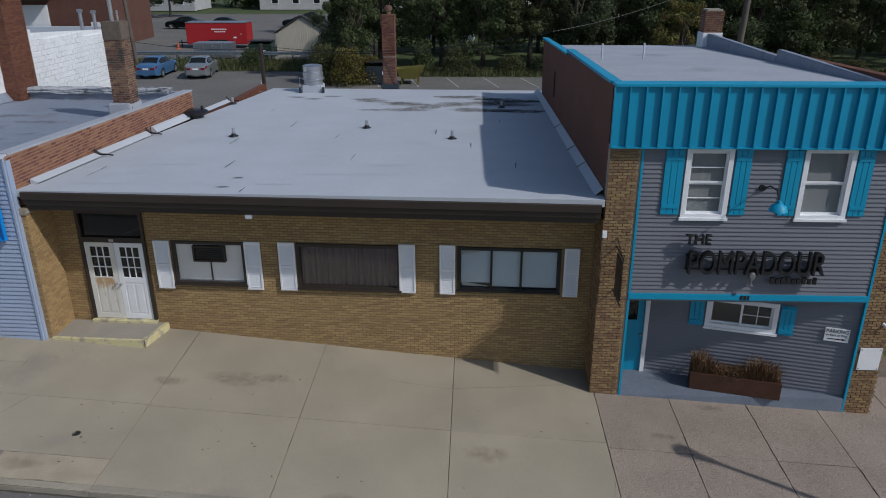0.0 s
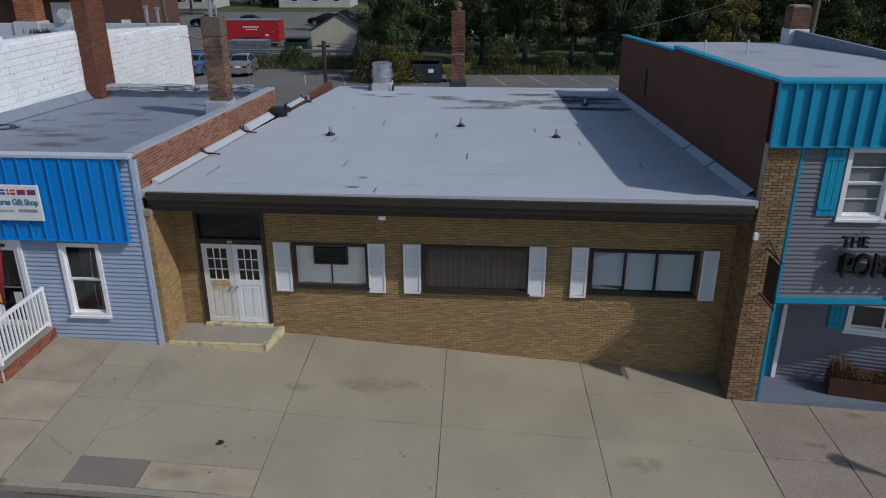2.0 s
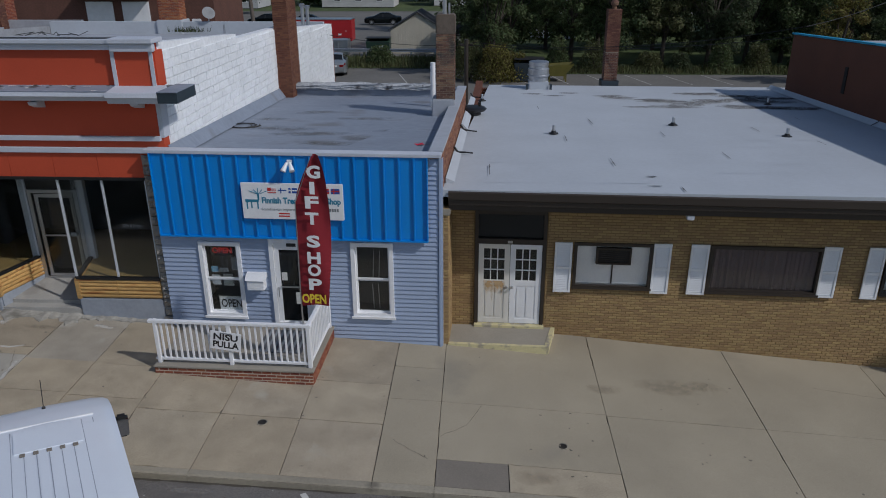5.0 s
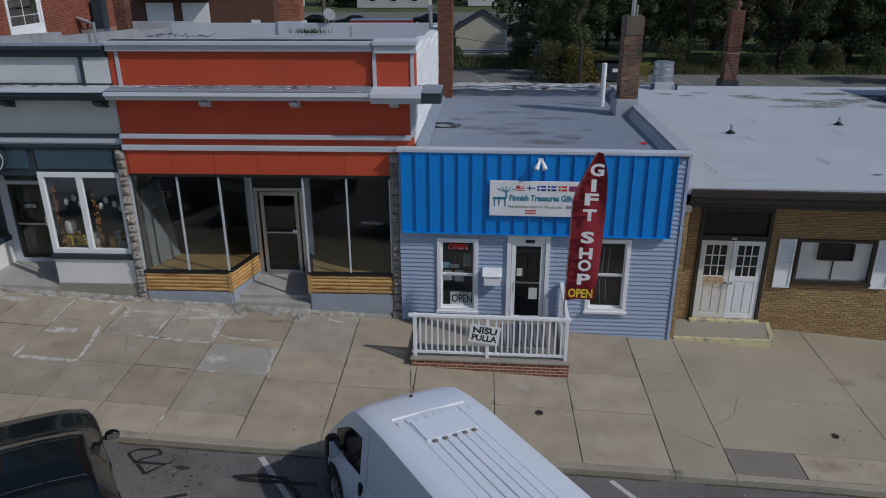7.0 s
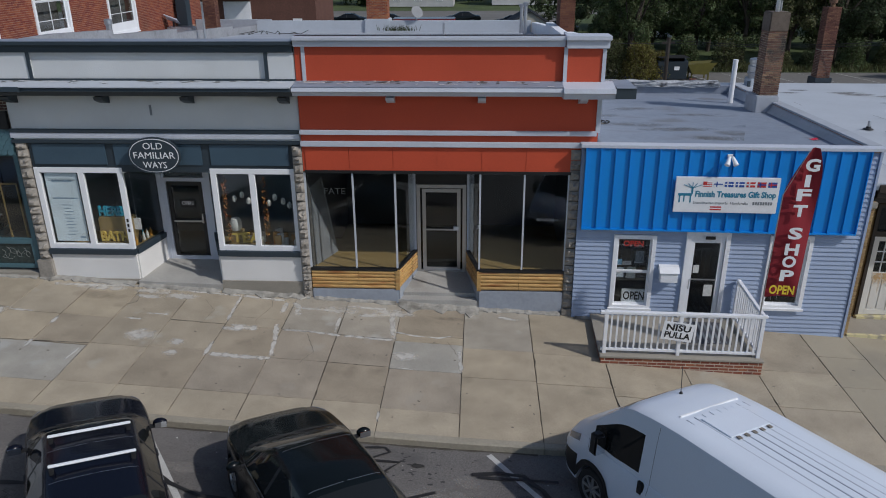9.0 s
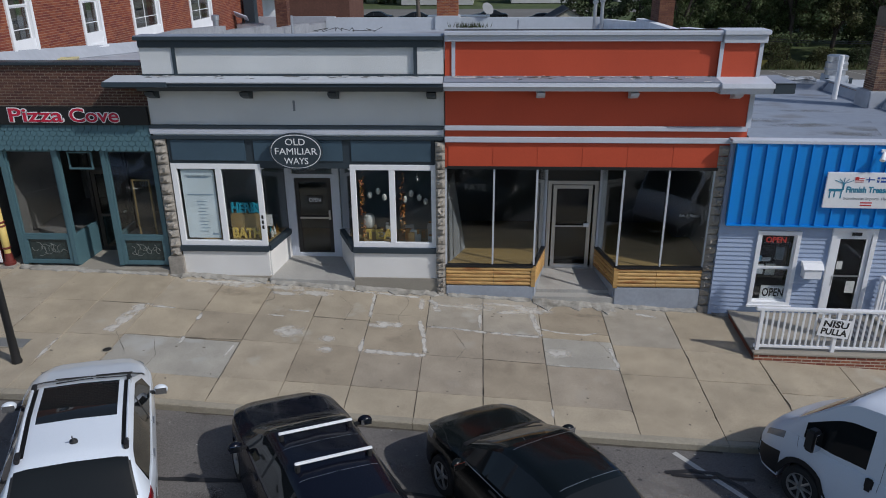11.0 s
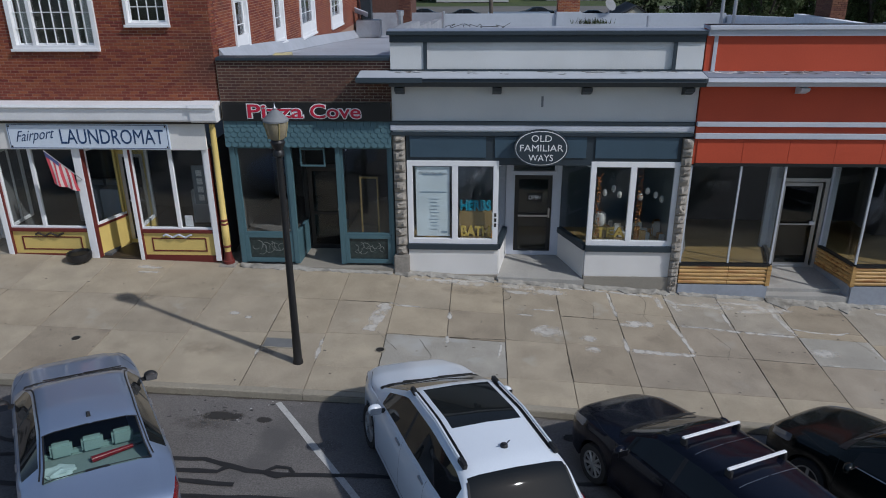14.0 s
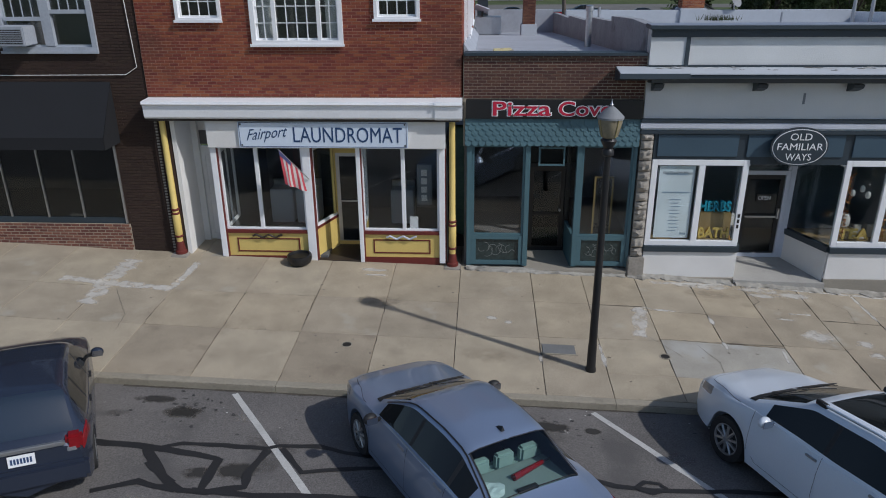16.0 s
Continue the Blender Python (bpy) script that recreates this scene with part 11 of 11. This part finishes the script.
def sag_wire(p, q, sag, r=0.012):
    p, q = Vector(p), Vector(q)
    wr = thing("overhead_cable", "thin dark overhead cable sagging between supports", "cable", group="overhead cables")
    bm = bmesh.new()
    n = 16
    pts = [p.lerp(q, i / n) - Vector((0, 0, sag * 4 * (i / n) * (1 - i / n))) for i in range(n + 1)]
    for a, b in zip(pts, pts[1:]):
        cyl(bm, a, b, r, n=5, caps=False)
    part("strand", bm, M_BLACK, wr)


sag_wire((-10.35, 36.3, 5.6), (3.2, 31.2, 6.55), 0.35)
sag_wire((-10.35, 36.3, 5.75), (3.2, 31.2, 6.9), 0.5)
sag_wire((-10.35, 36.3, 5.6), (-16.8, 35.0, 6.2), 0.2)
sag_wire((3.2, 31.2, 6.9), (13.3, 38.0, 9.5), 0.4)
sag_wire((13.3, 38.0, 8.6), (40, 30.0, 6.5), 0.6)
sag_wire((-28.4, 60, 11.5), (13.4, 38.0, 10.5), 1.5)

# brick garage block and pale houses far behind
fb = thing("garage_building", "brown brick garage block with white doors", "building", pose(-43.0, 74.0, LOT))
boxes("wall", [(-14, 7.5, 0, 9, 0, 6.0)], mat("far_brown_brick", (0.12, 0.055, 0.04), 0.85, 0.2, 0.8, 0.2, 6, 0.2), fb)
boxes("roof", [(-14.3, 7.8, -0.8, 9.3, 6.0, 6.2)], M_ROOFG, fb)
boxes("canopy", [(-6, 1.5, -1.6, 0.0, 4.4, 4.6)], M_NAVY, fb)
for x in (-5.2, -1.6):
    g_ = boxes("garage_door", [(x, x + 2.7, -0.06, 0.0, 0.1, 3.9)], M_WHITE, fb)
    boxes("door_panel", [(x + 0.1, x + 2.6, -0.09, -0.06, 0.2 + k * 0.92, 1.0 + k * 0.92) for k in range(4)], M_WHITE, g_)
boxes("service_door", [(5.2, 6.1, -0.06, 0.0, 0.1, 2.3)], M_WHITE, fb)
for k, (x, y, w, h, col) in enumerate(((-30, 128, 12, 4, (0.5, 0.5, 0.5)), (-12, 132, 11, 4.5, (0.55, 0.55, 0.56)), (-52, 125, 12, 4, (0.45, 0.46, 0.48)), (-75, 120, 13, 5, (0.4, 0.35, 0.3)), (6, 135, 10, 4, (0.5, 0.5, 0.5)))):
    hs = thing("house", "pale house with a low gable roof across the far street", "house", pose(x, y, LOT))
    boxes("wall", [(-w / 2, w / 2, 0, 8, 0, h - 1)], mat("house_siding", col, 0.8, 0.1, 1, 0.05, 20, 0.05), hs)
    mesh_of("roof", [(-w / 2 - 0.4, -0.5, h - 1.1), (w / 2 + 0.4, -0.5, h - 1.1), (w / 2 + 0.4, 4, h + 1.2), (-w / 2 - 0.4, 4, h + 1.2), (w / 2 + 0.4, 8.5, h - 1.1), (-w / 2 - 0.4, 8.5, h - 1.1)], [(0, 1, 2, 3), (3, 2, 4, 5), (0, 3, 5), (1, 4, 2)], M_SHROOF, hs)
    for i in range(3):
        wn = boxes("window", ring(-w / 3 + i * w / 3.4, -w / 3 + 1.2 + i * w / 3.4, 0.9, 2.2, 0.1, -0.05, 0.02), M_WHITE, hs)
        boxes("pane", [(-w / 3 + 0.1 + i * w / 3.4, -w / 3 + 1.1 + i * w / 3.4, -0.01, 0.0, 1.0, 2.1)], M_CGLASS, wn)


# ---- trees ----
M_LEAFS = [mat("leaf_" + n, c, 0.75, 0.25, 1.0, 0.2, 8, 0.0, isl=0.5, hue=0.03) for n, c in (("dark", (0.062, 0.08, 0.036)), ("green", (0.085, 0.112, 0.043)), ("olive", (0.105, 0.112, 0.045)), ("yellowing", (0.15, 0.13, 0.035)))]
for m_ in M_LEAFS:
    # light passes through thin leaves
    nt_l, ln_l = m_.node_tree.nodes, m_.node_tree.links
    tl_, mx_l, bs_ = nt_l.new("ShaderNodeBsdfTranslucent"), nt_l.new("ShaderNodeMixShader"), nt_l["Principled BSDF"]
    ln_l.new(bs_.inputs["Base Color"].links[0].from_socket, tl_.inputs["Color"])
    mx_l.inputs[0].default_value = 0.4
    ln_l.new(bs_.outputs[0], mx_l.inputs[1])
    ln_l.new(tl_.outputs[0], mx_l.inputs[2])
    ln_l.new(mx_l.outputs[0], nt_l["Material Output"].inputs[0])
M_BARK = mat("tree_bark", (0.06, 0.048, 0.038), 0.95, 0.25, 3, 0.2, 20, 0.4, 30)


def tree(x, y, h, spread, seed, leaf, n=5200, base=None, low=0.18, size=0.2):
    r = random.Random(seed)
    t = thing("tree", "dense leafy tree with dark foliage behind the car park", "tree", pose(x, y, base if base is not None else LOT), "trees behind the lot")
    bm = bmesh.new()
    cyl(bm, (0, 0, -0.1), (0.1, 0, h * 0.35), 0.2, 0.14, 8)
    tips = []
    for k in range(9):
        a = r.uniform(0, 6.28)
        p0 = Vector((0.1, 0, h * r.uniform(0.2, 0.4)))
        p1 = p0 + Vector((math.cos(a) * spread * r.uniform(0.3, 0.6), math.sin(a) * spread * r.uniform(0.3, 0.6), h * r.uniform(0.2, 0.45)))
        cyl(bm, p0, p1, 0.1, 0.03, 6)
        tips.append(p1)
    part("trunk", bm, M_BARK, t)
    clumps, radii = [], []
    for k in range(46):
        a, q = r.uniform(0, 6.28), math.sqrt(r.random())
        z = h * r.uniform(low, 0.97)
        env = spread * (1 - 0.75 * abs(z / h - 0.5) ** 1.6 * 1.6)
        clumps.append((math.cos(a) * q * env, math.sin(a) * q * env, z))
        radii.append(r.uniform(0.45, 1.1) * spread * 0.3)
    g = np.random.default_rng(seed)
    m = int(n * 2.5)
    pick = g.integers(0, len(clumps), m)
    d = g.normal(size=(m, 3)) * (1, 1, 0.8)
    d /= np.linalg.norm(d, axis=1)[:, None]
    p = np.array(clumps)[pick] + d * (np.array(radii)[pick] * g.random(m) ** 0.45)[:, None]
    nn = d + g.normal(size=(m, 3)) * 0.5 + (0, 0, 0.3)
    nn /= np.linalg.norm(nn, axis=1)[:, None]
    u = np.cross(nn, g.normal(size=(m, 3)))
    u /= np.linalg.norm(u, axis=1)[:, None]
    w = np.cross(nn, u)
    s_ = (size * 0.66 * g.uniform(0.45, 1.15, m))[:, None]
    quads = np.stack([p - u * s_, p + w * s_ * 0.5 + nn * s_ * 0.15, p + u * s_, p - w * s_ * 0.5 + nn * s_ * 0.15], axis=1)
    vs, fs = quads.reshape(-1, 3).tolist(), np.arange(4 * m).reshape(-1, 4).tolist()
    mesh_of("crown", vs, fs, leaf, t)
    return t


rt = random.Random(21)
k = 0
for i in range(13):
    tree(-7 + i * 3.6 + rt.uniform(-0.8, 0.8), 59.5 + rt.uniform(-1.2, 1.5), rt.uniform(7.5, 10), rt.uniform(2.6, 3.6), 100 + i, M_LEAFS[rt.choice((0, 1, 1, 2))])
for i in range(12):
    tree(-9 + i * 5.0 + rt.uniform(-1, 1), 68 + rt.uniform(-2, 2), rt.uniform(9, 12), rt.uniform(3.4, 4.4), 140 + i, M_LEAFS[rt.choice((0, 0, 1, 1))], 4200, low=0.08, size=0.3)
for i in range(12):
    tree(-10 + i * 7.5 + rt.uniform(-1, 1), 84 + rt.uniform(-3, 3), rt.uniform(11, 14), rt.uniform(4.5, 5.5), 180 + i, M_LEAFS[rt.choice((0, 0, 1))], 3600, low=0.05, size=0.45)
for i in range(13):
    tree(-100 + i * 10 + rt.uniform(-2, 2), 142 + rt.uniform(-5, 5), rt.uniform(11, 15), rt.uniform(5, 6.5), 220 + i, M_LEAFS[rt.choice((0, 1, 2))], 2600, low=0.05, size=0.6)
tree(-8.9, 53.5, 7.2, 2.3, 301, M_LEAFS[1], 6500, size=0.17)
tree(-9.4, 57.2, 6.0, 1.9, 302, M_LEAFS[1], 4500, size=0.17)
tree(13.5, 50.5, 5.5, 1.7, 303, M_LEAFS[3], 3500, size=0.16)
tree(-60, 100, 11, 4.5, 304, M_LEAFS[1], 4000, size=0.35)
tree(-45, 112, 11, 4.5, 305, M_LEAFS[0], 4000, size=0.35)


def bush(x, y, h, spread, seed, leaf, n=1500):
    r = random.Random(seed)
    b_ = thing("bush", "scrubby bush with yellowing leaves at the lot edge", "bush", pose(x, y, LOT), "bushes at the lot edge")
    bm = bmesh.new()
    for k in range(10):
        a = r.uniform(0, 6.28)
        cyl(bm, (0, 0, 0), (math.cos(a) * spread * 0.7, math.sin(a) * spread * 0.7, h * r.uniform(0.5, 1.0)), 0.025, 0.008, 5)
    part("shrub_stem", bm, M_BARK, b_)
    vs, fs = [], []
    for k in range(2 * n):
        a, q, z = r.uniform(0, 6.28), math.sqrt(r.random()), r.random() ** 0.8
        p = Vector((math.cos(a) * q * spread * (1.1 - 0.6 * z), math.sin(a) * q * spread * (1.1 - 0.6 * z), 0.08 + h * z * r.uniform(0.7, 1.05)))
        u, w = Vector((r.gauss(0, 1), r.gauss(0, 1), r.gauss(0, 1))).normalized() * 0.085, Vector((r.gauss(0, 1), r.gauss(0, 1), r.gauss(0, 1))).normalized() * 0.045
        i = len(vs)
        vs += [p - u, p + w, p + u, p - w]
        fs.append((i, i + 1, i + 2, i + 3))
    mesh_of("leaves", vs, fs, leaf, b_)


bush(-8.6, 50.8, 2.4, 1.5, 1, M_LEAFS[3], 2600)
bush(-10.4, 51.6, 2.6, 1.5, 2, M_LEAFS[2], 2200)
bush(-7.2, 51.6, 1.8, 1.2, 3, M_LEAFS[3], 1500)
bush(-11.9, 59.5, 2.0, 1.2, 4, M_LEAFS[1], 1200)
bush(-12.1, 61.5, 3.0, 0.9, 5, M_LEAFS[2], 900)
bush(-17.5, 59.0, 1.4, 1.4, 6, M_LEAFS[1], 1200)
for i in range(14):
    bush(-3.5 + i * 2.9 + rt.uniform(-0.6, 0.6), 56.2 + rt.uniform(-0.4, 0.6), rt.uniform(1.0, 2.2), rt.uniform(1.0, 1.7), 10 + i, M_LEAFS[rt.choice((0, 1, 2, 2))], 1100)
gs = random.Random(9)
vs, fs = [], []
for k in range(16000):
    x, y = (gs.uniform(-6, 45), gs.uniform(54.6, 57.5)) if k % 2 else (gs.uniform(-36, -8), gs.uniform(57, 63))
    h, a, i = gs.uniform(0.15, 0.55), gs.uniform(0, 6.28), len(vs)
    dx, dy = math.cos(a) * 0.05, math.sin(a) * 0.05
    vs += [(x - dx, y - dy, LOT), (x + dx, y + dy, LOT), (x + gs.uniform(-0.15, 0.15), y + gs.uniform(-0.15, 0.15), LOT + h)]
    fs.append((i, i + 1, i + 2))
tagged(mesh_of("tall_grass", vs, fs, M_LEAFS[2]), "tall dry grass along the lot edge", "grass", kind="stuff")

# rust run on the double door
M_RUST = stain_mat("rust_run", (0.45, 0.27, 0.09), 0.65)
vs, fade = [], []
for j in range(9):
    for i in range(13):
        vs.append((0.9 + 0.58 * i / 12, -0.003, 2.2 - 0.62 * j / 8))
        fade.append(max(0.0, 1.25 - 1.25 * j / 8 * (0.75 + 0.6 * abs(math.sin(i * 1.9)))) * (0.2 if i in (0, 12) else 0.7 if i in (1, 11) else 1.0) * (0.7 if j == 0 else 1.0))
rust = mesh_of("rust_run", vs, [(j * 13 + i, j * 13 + i + 1, j * 13 + i + 14, j * 13 + i + 13) for j in range(8) for i in range(12)], M_RUST, dd)
rust.data.attributes.new("fade", "FLOAT", "POINT").data.foreach_set("value", fade)
rust.visible_shadow = False

# weeds at the foot of the stack on the orange shop's roof
wd_ = thing("roof_weeds", "dark tuft of weeds beside the chimney's foot", "weeds", pose(-23.2, 35.0, 6.3))
vs, fs = [], []
rw = random.Random(9)
for k in range(160):
    x, y, a, h = rw.gauss(0, 0.4), rw.gauss(0, 0.15), rw.uniform(0, 6.28), rw.uniform(0.08, 0.3)
    i = len(vs)
    vs += [(x - 0.02 * math.cos(a), y - 0.02 * math.sin(a), 0), (x + 0.02 * math.cos(a), y + 0.02 * math.sin(a), 0), (x + rw.uniform(-0.1, 0.1), y + rw.uniform(-0.1, 0.1), h)]
    fs.append((i, i + 1, i + 2))
mesh_of("weed_blades", vs, fs, M_LEAFS[0], wd_)["kind"] = "stuff"

# peeling paint and debris on the cornice ledges
rl = random.Random(31)
M_PEEL = mat("peeling_white_paint", (0.6, 0.61, 0.62), 0.8, 0.2, 4, 0.2, 30, 0.2)
M_LDIRT = mat("ledge_dirt", (0.09, 0.085, 0.075), 0.95, 0.3, 4, 0.2, 30, 0.2)
for own, y0, x0, x1 in ((orange, Y_OR, -23.4, -17.6), (grey, Y_GR, -30.2, -23.6)):
    for k in range(75):
        x, y = rl.uniform(x0, x1), y0 - 0.04 - abs(rl.gauss(0, 0.13))
        blob("paint_flake", x, y, rl.uniform(0.02, 0.11), rl.uniform(0.012, 0.03), M_PEEL if rl.random() < 0.5 else M_LDIRT, lambda a, b, q=y0: 6.99 - 0.12 * (q - b), own, 900 + k, 9, 0.006, 0.5).matrix_parent_inverse = pose(0, -y0, 0)
# worn pale and dark patches on the asphalt
M_SPALE = stain_mat("worn_asphalt_patch", (0.24, 0.228, 0.215), 0.5, 6.0)
M_SDARK = stain_mat("damp_asphalt_patch", (0.06, 0.058, 0.056), 0.5, 6.0)
for k in range(70):
    soft("asphalt_patch", rl.uniform(-44, -9), rl.uniform(6.5, 10.4), rl.uniform(0.2, 0.9), rl.uniform(0.1, 0.35), M_SPALE if k % 5 < 3 else M_SDARK, road_z, road, rl.uniform(-25, 25), 0.0025)
